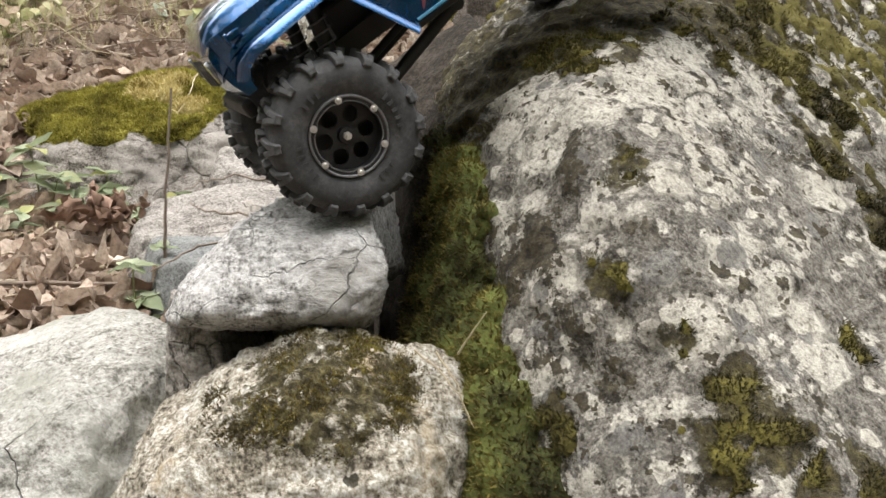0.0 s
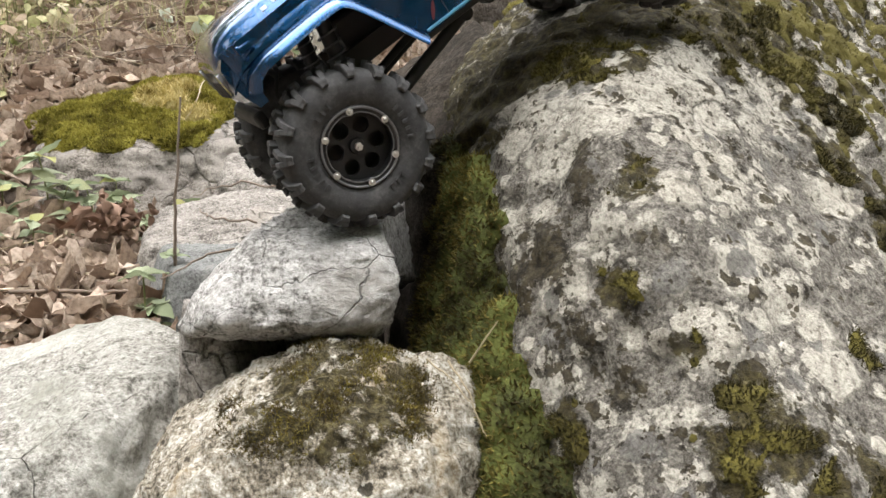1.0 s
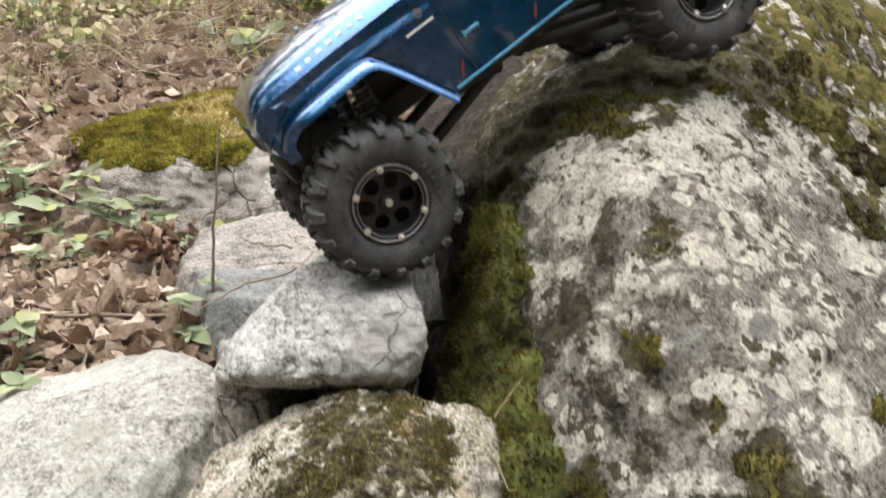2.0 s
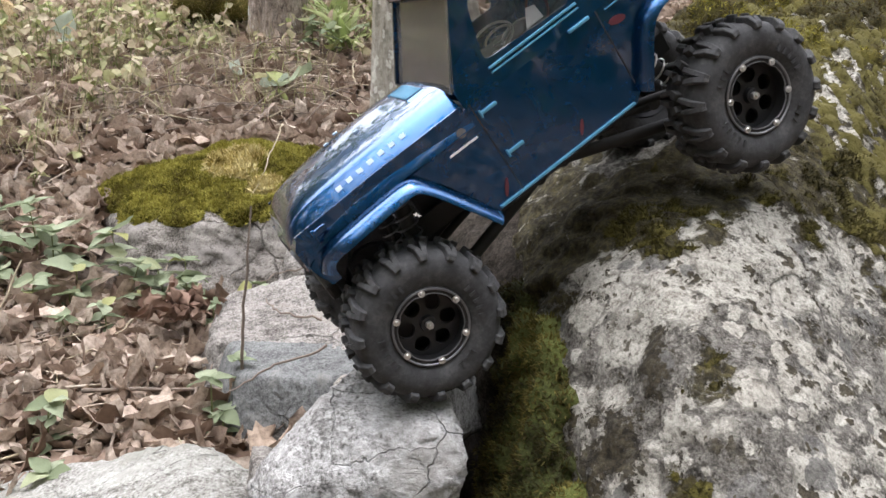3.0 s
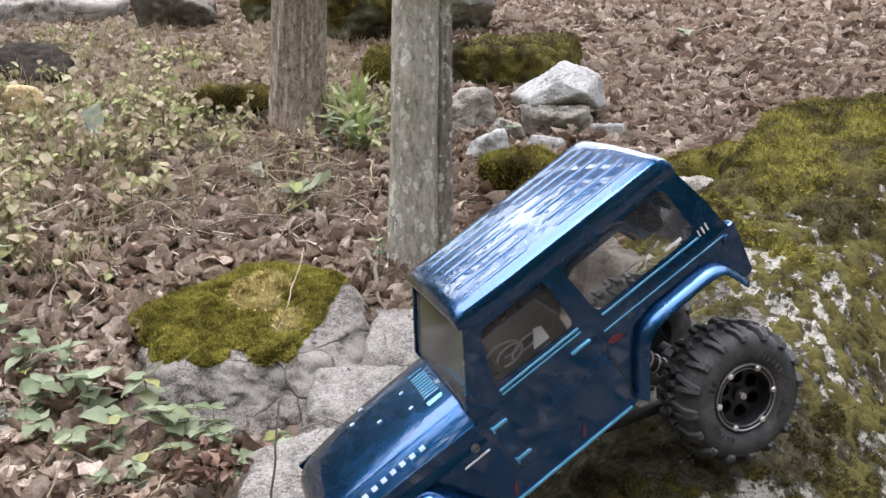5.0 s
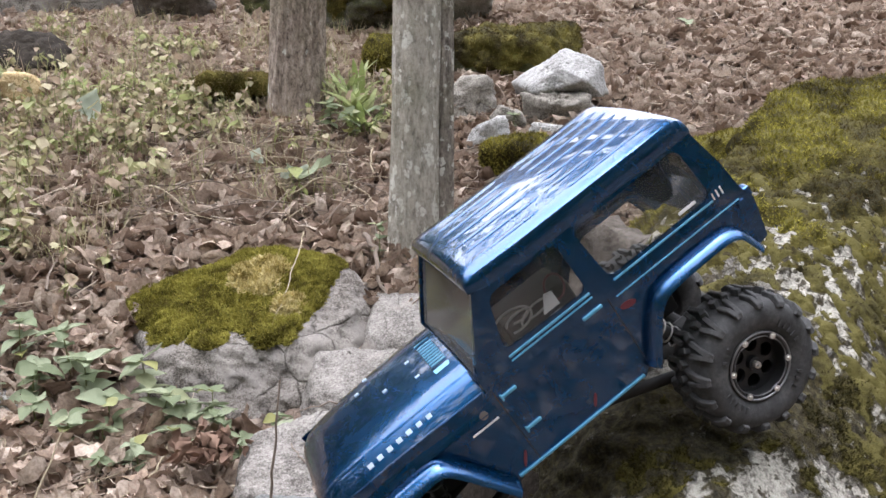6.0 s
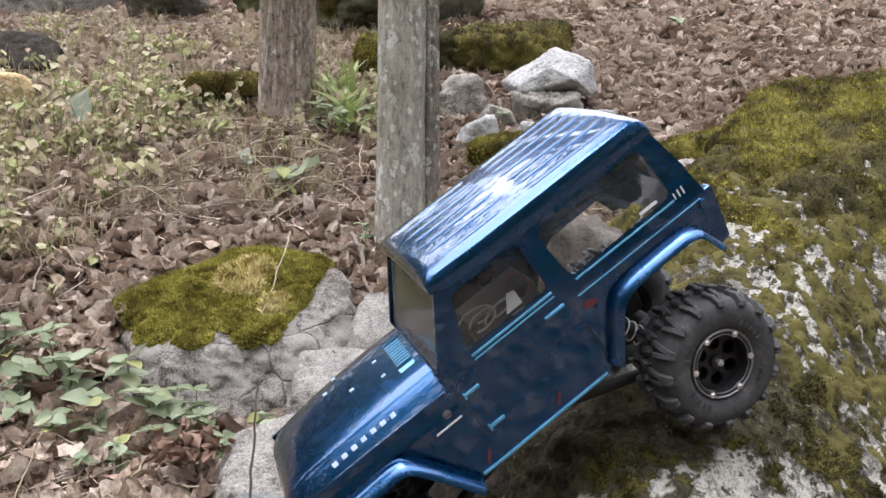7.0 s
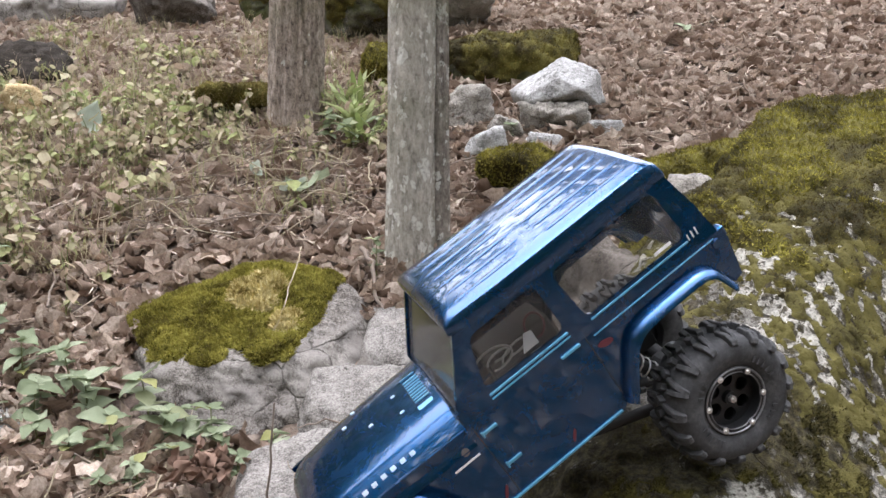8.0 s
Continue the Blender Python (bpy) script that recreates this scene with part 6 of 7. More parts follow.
part("servo_wire", bm, M_BLACK, TRUCK, "thin black wire", True)

# ---- leaf litter ----
def leaf_template(kind, seed, stations=8, dry=False):
    """Points and triangles of one crumpled leaf of length 1."""
    rng = np.random.default_rng(seed)
    s = np.linspace(0, 1, stations)
    ph = rng.uniform(0, 6)
    if kind == "oak":
        half = 0.33 * np.sin(np.pi * s ** 0.85) ** 0.7 * (1 + 0.22 * np.sin(s * 5.2 * np.pi + ph))
    elif kind == "maple":
        half = 0.46 * np.sin(np.pi * s ** 0.7) ** 0.6 * (1 + 0.20 * np.sin(s * 3.6 * np.pi + ph))
    else:
        half = 0.30 * np.sin(np.pi * s ** 0.75) ** 0.9 * (1.15 - 0.35 * s)
    if dry:
        half = half * (1 + 0.12 * rng.normal(0, 1, stations))
    half = np.maximum(half, 0.012)
    cup, curl, roll = rng.uniform(-0.7, 1.4), rng.uniform(-0.6, 1.0), rng.uniform(-0.25, 0.8)
    v = np.array([(a - 0.5, u * h, 0.0) for a, h in zip(s, half) for u in (-1.0, -0.55, 0.0, 0.55, 1.0)])
    u = np.tile([-1.0, -0.55, 0.0, 0.55, 1.0], stations)
    fold = gnoise(np.stack([v[:, 0] * 3.2 + seed, v[:, 1] * 4.0, np.full(len(v), seed * 0.37)], -1), seed)
    v[:, 2] = cup * v[:, 1] ** 2 + curl * (v[:, 0] + 0.05) ** 2 + 0.22 * fold + roll * np.abs(u) ** 3 * 0.22 * (0.4 + np.abs(v[:, 0])) + 0.05 * np.abs(u)
    v[:, 1] *= 1 - 0.25 * np.abs(roll) * np.abs(u) ** 2
    if dry:
        # dried leaves roll up across and buckle
        k = rng.choice([0.3, 1.2, 2.0, 3.4])
        z = v[:, 2] + 0.10 * gnoise(np.stack([v[:, 0] * 8, v[:, 1] * 9, np.full(len(v), seed * 0.71)], -1), seed + 3)
        b = v[:, 1] * k * (1 + 0.5 * v[:, 0])
        v[:, 1], v[:, 2] = (1 / k - z) * np.sin(b), z + (1 / k - z) * (1 - np.cos(b))
        v[:, 2] -= np.percentile(v[:, 2], 30)
    f = []
    for i in range(stations - 1):
        for j in range(4):
            k = i * 5 + j
            f += [(k, k + 1, k + 6), (k, k + 6, k + 5)]
    return v, np.array(f)


def turns(yaw, tilt, side):
    cy, sy, ct, st, cs, ss = np.cos(yaw), np.sin(yaw), np.cos(tilt), np.sin(tilt), np.cos(side), np.sin(side)
    o, e = np.zeros_like(cy), np.ones_like(cy)
    rz = np.stack([np.stack([cy, -sy, o], -1), np.stack([sy, cy, o], -1), np.stack([o, o, e], -1)], 1)
    ry = np.stack([np.stack([ct, o, st], -1), np.stack([o, e, o], -1), np.stack([-st, o, ct], -1)], 1)
    rx = np.stack([np.stack([e, o, o], -1), np.stack([o, cs, -ss], -1), np.stack([o, ss, cs], -1)], 1)
    return rz @ ry @ rx


def strew(templates, at, size, yaw, tilt, side, rng):
    """All leaves of a scatter as one array of points and faces."""
    pick = rng.integers(0, len(templates), len(at))
    R = turns(yaw, tilt, side)
    vs, fs, off = [], [], 0
    for k, (v, f) in enumerate(templates):
        ids = np.where(pick == k)[0]
        if not len(ids):
            continue
        w = np.einsum("nij,vj->nvi", R[ids], v) * size[ids][:, None, None] + at[ids][:, None]
        vs.append(w.reshape(-1, 3))
        fs.append((f[None] + (np.arange(len(ids)) * len(v))[:, None, None] + off).reshape(-1, 3))
        off += len(ids) * len(v)
    return np.vstack(vs), np.vstack(fs)


DEAD = [leaf_template(k, 100 + i, 6, True) for i, k in enumerate(["oak", "maple", "beech", "maple", "oak", "beech", "beech", "oak", "maple", "oak", "beech", "maple"])]


DEAD_FINE = [leaf_template(k, 200 + i, 13, True) for i, k in enumerate(["maple", "oak", "maple", "beech", "oak", "maple", "beech", "oak"])]


def build_litter():
    rng = np.random.default_rng(12)
    n = 27000
    y = 0.85 + 4.6 * rng.random(n * 2) ** 0.85
    x = (rng.random(n * 2) * 2 - 1) * (0.58 * y + 0.35) - 0.08 * y
    keep = ~((x > -0.16) & (y < 1.72) & (x < 1.1)) & ~((y < 0.95) & (x > -0.36))
    cover = fbm(np.stack([x * 2.1, y * 2.1, x * 0], -1), 3, 8)
    # the bare faces of the stones
    keep &= ~((x > -0.74) & (x < -0.1) & (y > 1.45) & (y < np.where(x > -0.32, 1.78, 1.88))) & ~((x > -0.42) & (x < -0.1) & (y > 1.12) & (y < 1.46))
    keep &= ~((x < -0.5) & (y > 2.1) & (cover > 0.1) & (rng.random(n * 2) < 0.35))
    x, y = x[keep][:n], y[keep][:n]
    n = len(x)
    size = (0.034 + 0.058 * rng.random(n) ** 1.5) * np.where(y < 1.7, 1.3, 1.0)
    z = ground_z(x, y) + rng.uniform(0.002, 0.022, n)
    loose = 1 + 2.0 * (rng.random(n) < 0.45)
    tilt, side = rng.normal(0, 0.22, n) * loose - 0.12, rng.normal(0, 0.26, n) * loose
    near, at, yaw = y < 1.7, np.stack([x, y, z], -1), rng.uniform(0, 6.28, n)
    v, f = strew(DEAD, at[~near], size[~near], yaw[~near], tilt[~near], side[~near], rng)
    v2, f2 = strew(DEAD_FINE, at[near], size[near], yaw[near], tilt[near], side[near], rng)
    v, f = np.vstack([v, v2]), np.vstack([f, f2 + len(v)])
    litter = new("leaf_litter", mesh_np("leaf_litter", v, f, M_DEAD))
    tagged(litter, "thick litter of curled brown dead leaves", "leaf litter", kind="stuff")
    # a thinner scatter over the wider slope
    n = 16000
    flat = [leaf_template(k, 700 + i, 4) for i, k in enumerate(["maple", "beech", "oak", "maple"])]
    x, y = rng.normal(0, 2.9, n), 1.5 + rng.normal(0, 3.0, n)
    keep = ~((np.abs(x + 0.08 * y) < 0.58 * y + 0.3) & (y > 0.85) & (y < 5.4)) & ~((x > -0.7) & (x < 1.3) & (y > 0.45) & (y < 1.9))
    x, y = x[keep], y[keep]
    n = len(x)
    v, f = strew(flat, np.stack([x, y, ground_z(x, y) + 0.014], -1), rng.uniform(0.05, 0.10, n), rng.uniform(0, 6.28, n), rng.normal(0, 0.3, n), rng.normal(0, 0.3, n), rng)
    tagged(new("scattered_leaves", mesh_np("scattered_leaves", v, f, M_DEAD)), "thin scatter of brown dead leaves", "leaf litter", kind="stuff")
    # large single leaves lying on top
    shared = []
    for k in range(10):
        v, f = leaf_template(["maple", "oak", "maple", "beech", "oak"][k % 5], 300 + k, 12, True)
        shared.append(mesh_np("dead_leaf", v * 0.066, f, M_DEAD))
    made = 0
    for _ in range(900):
        if made >= 280:
            break
        px, py = rng.uniform(-1.05, -0.33), rng.uniform(0.92, 1.62)
        if (px > -0.46 and py > 1.15) or (px > -0.36 and py > 0.95) or (abs(px + 0.55) < 0.34 and py > 1.47):
            continue
        ob = new("dead_leaf", shared[made % 10])
        ob.parent = litter
        ob.matrix_local = pose(px, py, float(ground_z(px, py)) + rng.uniform(0.015, 0.035), rng.normal(0, 16), rng.normal(-5, 16), rng.uniform(0, 360)) @ Matrix.Scale(rng.uniform(0.75, 1.3), 4)
        made += 1


build_litter()

# ---- sticks ----
def stick(name, path, r, mat, label, category="twig", group=""):
    path = np.array(path, float)
    t = np.linspace(0, 1, len(path))
    v, f = tube_points(path, r * (1 - 0.55 * t), 7)
    return tagged(new(name, mesh_np(name, v, f, mat)), label, category, group)


def bend(points, n=16, jitter=0.0, seed=0):
    p = np.array(points, float)
    t = np.linspace(0, len(p) - 1, n)
    out = np.stack([np.interp(t, np.arange(len(p)), p[:, k]) for k in range(3)], -1)
    for _ in range(2):
        out[1:-1] = (out[:-2] + 2 * out[1:-1] + out[2:]) / 4
    if jitter:
        out[1:-1] += np.random.default_rng(seed).normal(0, jitter, (n - 2, 3))
    return out


def build_sticks():
    rng = np.random.default_rng(77)
    for k in range(110):
        y = rng.uniform(1.15, 4.2)
        x = rng.uniform(-0.62 * y - 0.1, 0.5 * y)
        if x > -0.1 and y < 1.9:
            continue
        if abs(x + 0.55) < 0.36 and 1.45 < y < 2.05:
            continue
        ln, a = rng.uniform(0.08, 0.42), rng.uniform(0, 6.28)
        s = np.linspace(-0.5, 0.5, 12)
        px = x + np.cos(a) * s * ln + np.cumsum(rng.normal(0, 0.004, 12))
        py = y + np.sin(a) * s * ln + np.cumsum(rng.normal(0, 0.004, 12))
        pz = ground_z(px, py) + 0.018 + rng.uniform(0, 0.02) + rng.uniform(-0.12, 0.12) * s * ln
        stick("twig", np.stack([px, py, pz], -1), rng.uniform(0.0012, 0.0032), M_TWIG if rng.random() < 0.65 else M_STEM, "thin dry twig lying on leaf litter", group="twigs on the slope")
    # small sticks in the hollow before the stones
    for k in range(60):
        x, y = rng.uniform(-1.05, -0.36), rng.uniform(0.95, 1.6)
        if (x > -0.46 and y > 1.15) or (x > -0.37 and y > 0.95) or (abs(x + 0.55) < 0.3 and y > 1.45):
            continue
        ln, a = rng.uniform(0.05, 0.22), rng.uniform(0, 6.28)
        s = np.linspace(-0.5, 0.5, 10)
        px = x + np.cos(a) * s * ln + np.cumsum(rng.normal(0, 0.002, 10))
        py = y + np.sin(a) * s * ln + np.cumsum(rng.normal(0, 0.002, 10))
        stick("twig", np.stack([px, py, ground_z(px, py) + 0.03 + rng.uniform(-0.15, 0.15) * s * ln], -1), rng.uniform(0.001, 0.0022), M_TWIG if k % 2 else M_STEM, "thin dry twig lying on leaf litter", group="twigs on the slope")
    # a tangle of long thin stems behind the mossy stone
    for k in range(75):
        x, y = rng.uniform(-1.05, -0.36), rng.uniform(2.08, 2.75)
        ln, a = rng.uniform(0.15, 0.45), rng.normal(0.1, 0.5) + (1.2 if k % 4 == 0 else 0)
        s = np.linspace(-0.5, 0.5, 14)
        px = x + np.cos(a) * s * ln + np.cumsum(rng.normal(0, 0.004, 14))
        py = y + np.sin(a) * s * ln + np.cumsum(rng.normal(0, 0.004, 14))
        pz = ground_z(px, py) + 0.022 + rng.uniform(0.02, 0.07) * np.sin((s + 0.5) * 3.1) ** 2 * rng.random()
        stick("twig", np.stack([px, py, pz], -1), rng.uniform(0.0012, 0.0026), M_STEM if k % 3 == 0 else M_TWIG, "long thin dry stem tangled in leaf litter", group="tangled stems")
    # a bare stem rising by the slab, a stalk lying over the moss, a root and straws
    stick("bare_stem", bend([(-0.305, 1.10, 0.14), (-0.303, 1.105, 0.22), (-0.297, 1.115, 0.31), (-0.290, 1.125, 0.395)], 18, 0.0006, 1), 0.0026, M_TWIG, "thin upright bare stem beside pale stones", "stem")
    stick("moss_stalk", bend([(-0.475, 1.93, 0.420), (-0.462, 1.86, 0.404), (-0.458, 1.77, 0.372), (-0.450, 1.70, 0.345), (-0.455, 1.62, 0.305)], 20, 0.001, 2), 0.0016, M_STEM, "pale dry stalk draped over moss", "stalk")
    stick("root", bend([(-0.36, 2.02, 0.40), (-0.315, 1.93, 0.385), (-0.30, 1.84, 0.345), (-0.255, 1.78, 0.31), (-0.22, 1.77, 0.30)], 20, 0.002, 3), 0.006, M_TWIG, "dark root curling round the stone", "root")
    stick("straw", bend([(0.060, 0.655, 0.236), (0.071, 0.650, 0.256), (0.080, 0.648, 0.270)], 8), 0.0009, M_STEM, "pale dry straw by the crevice", "straw", "straws")
    stick("straw", bend([(0.045, 0.640, 0.243), (0.062, 0.625, 0.222), (0.070, 0.615, 0.200)], 10, 0.0006, 5), 0.0008, M_STEM, "pale dry straw by the crevice", "straw", "straws")
    stick("straw", bend([(0.030, 0.635, 0.246), (0.056, 0.622, 0.228), (0.072, 0.618, 0.196)], 10, 0.0006, 6), 0.0007, M_STEM, "pale dry straw by the crevice", "straw", "straws")
    stick("leaning_stem", bend([(-0.60, 0.98, 0.16), (-0.585, 1.02, 0.24), (-0.565, 1.08, 0.33)], 12, 0.001, 7), 0.0022, M_STEM, "thin pale stem leaning over leaves", "stem")
    for k, pts in enumerate((((-0.23, 1.22, 0.222), (-0.30, 1.25, 0.224), (-0.33, 1.30, 0.226)), ((-0.20, 1.12, 0.222), (-0.25, 1.05, 0.215), (-0.29, 1.01, 0.20)), ((-0.24, 1.40, 0.243), (-0.31, 1.42, 0.245), (-0.36, 1.37, 0.232)))):
        stick("twig", bend(pts, 12, 0.002, 20 + k), 0.0018, M_TWIG, "thin dry twig lying on a pale stone", group="twigs on stone")


build_sticks()


def build_straws():
    """Short stalks and splinters mixed into the litter."""
    rng = np.random.default_rng(58)
    n = 3600
    y = 0.95 + 3.7 * rng.random(n)
    x = (rng.random(n) * 2 - 1) * (0.58 * y + 0.3)
    keep = ~((x > -0.2) & (y < 1.9) & (x < 1.1)) & ~((y < 1.45) & (x > -0.46)) & ~((np.abs(x + 0.55) < 0.36) & (y > 1.45) & (y < 2.05))
    x, y = x[keep], y[keep]
    vs, fs, off = [], [], 0
    for px, py in zip(x, y):
        ln, a = rng.uniform(0.03, 0.16), rng.uniform(0, 6.28)
        s = np.array([-0.5, -0.15, 0.2, 0.5])
        qx = px + np.cos(a) * s * ln + rng.normal(0, 0.06, 4) * ln
        qy = py + np.sin(a) * s * ln + rng.normal(0, 0.06, 4) * ln
        qz = ground_z(qx, qy) + 0.026 + rng.uniform(-0.25, 0.25) * s * ln
        pv, pf = tube_points(np.stack([qx, qy, qz], -1), rng.uniform(0.0008, 0.0022) * np.array([1, 0.9, 0.8, 0.5]), 4)
        vs.append(pv), fs.append(pf + off)
        off += len(pv)
    tagged(new("dry_stalks", mesh_np("dry_stalks", np.vstack(vs), np.vstack(fs), M_STRAW)), "short dry stalks and splinters among dead leaves", "dry stalks", kind="stuff")


build_straws()

# ---- green plants ----
GREEN_LEAVES = []
for k in range(4):
    v, f = leaf_template("beech", 400 + k, 12)
    v[:, 0] += 0.5
    v[:, 1] *= 1.3
    v[:, 2] = v[:, 2] * 0.4 - 0.16 * v[:, 0] ** 2
    GREEN_LEAVES.append(mesh_np("leaf", v, f, M_GREEN))


def broad_plant(x, y, height, pairs, leaf_len, seed, label, z=None):
    rng = np.random.default_rng(seed)
    z0 = float(ground_z(x, y)) if z is None else z
    plant = thing("green_plant", label, "plant", pose(x, y, z0, 0, 0, rng.uniform(0, 360)), "green plants")
    t = np.linspace(0, 1, 10)
    path = np.stack([0.12 * height * t ** 2 * rng.normal(), 0.12 * height * t ** 2 * rng.normal(), -0.02 + (height + 0.02) * t], -1)
    sv, sf = tube_points(path, 0.0018 * (1 - 0.5 * t), 6)
    st = new("stem", mesh_np("stem", sv, sf, M_GREENSTEM))
    st.parent = plant
    for p in range(pairs):
        h = height * (0.45 + 0.55 * p / max(pairs - 1, 1))
        base = (np.interp(h, path[:, 2], path[:, 0]), np.interp(h, path[:, 2], path[:, 1]), h)
        for q in range(4 if p == pairs - 1 else 3):
            lf = new("leaf", GREEN_LEAVES[rng.integers(0, 4)])
            lf.parent = plant
            yaw = p * 65 + q * (90 if p == pairs - 1 else 120) + rng.normal(0, 18)
            size = 0.84 * leaf_len * rng.uniform(0.7, 1.2) * (0.8 + 0.2 * p / max(pairs, 1))
            lf.matrix_local = pose(*base, rng.normal(0, 16), rng.normal(-6, 14), yaw) @ Matrix.Scale(size, 4)
    return plant


for k, (x, y, hgt, pr, ln) in enumerate([(-0.83, 1.44, 0.085, 3, 0.060), (-0.745, 1.47, 0.095, 3, 0.065), (-0.67, 1.40, 0.075, 2, 0.060), (-0.60, 1.43, 0.085, 3, 0.062), (-0.515, 1.41, 0.070, 2, 0.055),
                                         (-0.90, 1.53, 0.10, 3, 0.060), (-0.64, 1.49, 0.10, 3, 0.055), (-0.78, 1.37, 0.06, 2, 0.055), (-0.545, 1.36, 0.06, 2, 0.05),
                                         (-0.88, 1.38, 0.09, 3, 0.05), (-0.71, 1.33, 0.07, 3, 0.05), (-0.58, 1.31, 0.06, 3, 0.045), (-0.80, 1.52, 0.11, 3, 0.05), (-0.94, 1.45, 0.10, 3, 0.05), (-0.66, 1.35, 0.05, 2, 0.05),
                                         (-0.50, 0.985, 0.075, 3, 0.045), (-0.565, 0.93, 0.07, 3, 0.045), (-0.46, 0.90, 0.055, 2, 0.042), (-0.62, 1.00, 0.08, 3, 0.045),
                                         (-0.335, 1.075, 0.075, 2, 0.042), (-0.315, 1.06, 0.045, 2, 0.035), (-0.285, 1.115, 0.088, 2, 0.036), (-0.36, 1.40, 0.06, 2, 0.05),
                                         (-0.47, 1.42, 0.07, 3, 0.042), (-0.51, 1.45, 0.09, 3, 0.045), (-0.44, 1.38, 0.05, 2, 0.042), (-0.55, 1.46, 0.08, 3, 0.042), (-0.40, 1.44, 0.06, 3, 0.042), (-0.62, 1.27, 0.05, 2, 0.042),
                                         (-1.02, 1.62, 0.11, 3, 0.05), (-1.12, 1.82, 0.13, 3, 0.05), (-0.20, 1.86, 0.09, 3, 0.03), (-0.31, 1.93, 0.10, 3, 0.03),
                                         (0.60, 3.95, 0.05, 2, 0.06), (-0.06, 2.80, 0.06, 2, 0.04), (-0.52, 2.68, 0.10, 3, 0.055), (-0.60, 2.74, 0.10, 3, 0.055), (-0.47, 2.78, 0.08, 2, 0.06)]):
    broad_plant(x, y, hgt, pr, ln, 500 + k, "low green plant with broad oval leaves" if ln > 0.04 else "small seedling with fresh green leaves")


def single_leaf(name, x, y, size, rx, ry, rz, mat, label, up=0.03):
    v, f = leaf_template("beech", int(abs(x * 1000)) + 7, 11)
    v[:, 1] *= 1.3
    ob = new(name, mesh_np(name, v, f, mat))
    ob.matrix_world = pose(x, y, float(ground_z(x, y)) + up, rx, ry, rz) @ Matrix.Scale(size, 4)
    tagged(ob, label, "leaf")


M_PALELEAF = leafy("pale_green_leaf", [(0.0, (0.38, 0.42, 0.33)), (1.0, (0.46, 0.5, 0.4))], 0.6, 0, 0.4, 0.3)
single_leaf("broad_leaf", -0.565, 2.35, 0.115, 8, -8, 10, M_GREEN, "broad bright green leaf on the litter", 0.045)
single_leaf("broad_leaf", -0.61, 2.36, 0.08, -35, -10, 30, M_PALELEAF, "broad pale green leaf on the litter", 0.045)
single_leaf("pale_leaf", -1.40, 2.80, 0.11, 60, -60, 70, M_PALELEAF, "upright pale green leaf among plants", 0.07)
single_leaf("pale_leaf", -0.745, 2.45, 0.065, 40, -25, 100, M_PALELEAF, "small pale green leaf on the litter", 0.04)


def lily_clump(x, y, count, length, seed, label):
    rng = np.random.default_rng(seed)
    clump = thing("lily_clump", label, "plant", pose(x, y, float(ground_z(x, y))), "lily clumps")
    for _ in range(count):
        a, ln, droop = rng.uniform(0, 6.28), length * rng.uniform(0.6, 1.15), rng.uniform(0.25, 0.95)
        bx, by = rng.normal(0, 0.025, 2)
        t = np.linspace(0, 1, 9)
        out = ln * (0.25 * t + droop * 0.6 * t ** 2)
        up = ln * (t - 0.45 * droop * t ** 2.2)
        w = 0.010 * np.sin(np.pi * np.clip(t * 0.9 + 0.1, 0, 1)) ** 0.6 + 0.0004
        c = np.stack([bx + np.cos(a) * out, by + np.sin(a) * out, up], -1)
        sd = np.array([-np.sin(a), np.cos(a), 0.0])
        v = np.stack([c - sd * w[:, None], c + np.array([0, 0, -0.003]), c + sd * w[:, None]], 1).reshape(-1, 3)
        f = []
        for i in range(8):
            for j in range(2):
                k = i * 3 + j
                f += [(k, k + 1, k + 4), (k, k + 4, k + 3)]
        b = new("blade", mesh_np("blade", v, f, M_BLADE))
        b.parent = clump


lily_clump(-0.54, 2.84, 30, 0.15, 1, "clump of arching green strap leaves between two trunks")
lily_clump(-0.50, 2.74, 16, 0.11, 2, "clump of arching green strap leaves between two trunks")
lily_clump(-0.60, 3.02, 16, 0.17, 3, "clump of arching green strap leaves between two trunks")
lily_clump(-1.55, 3.05, 12, 0.12, 4, "tuft of green strap leaves on the slope")
lily_clump(-1.32, 2.62, 8, 0.10, 5, "tuft of green strap leaves on the slope")


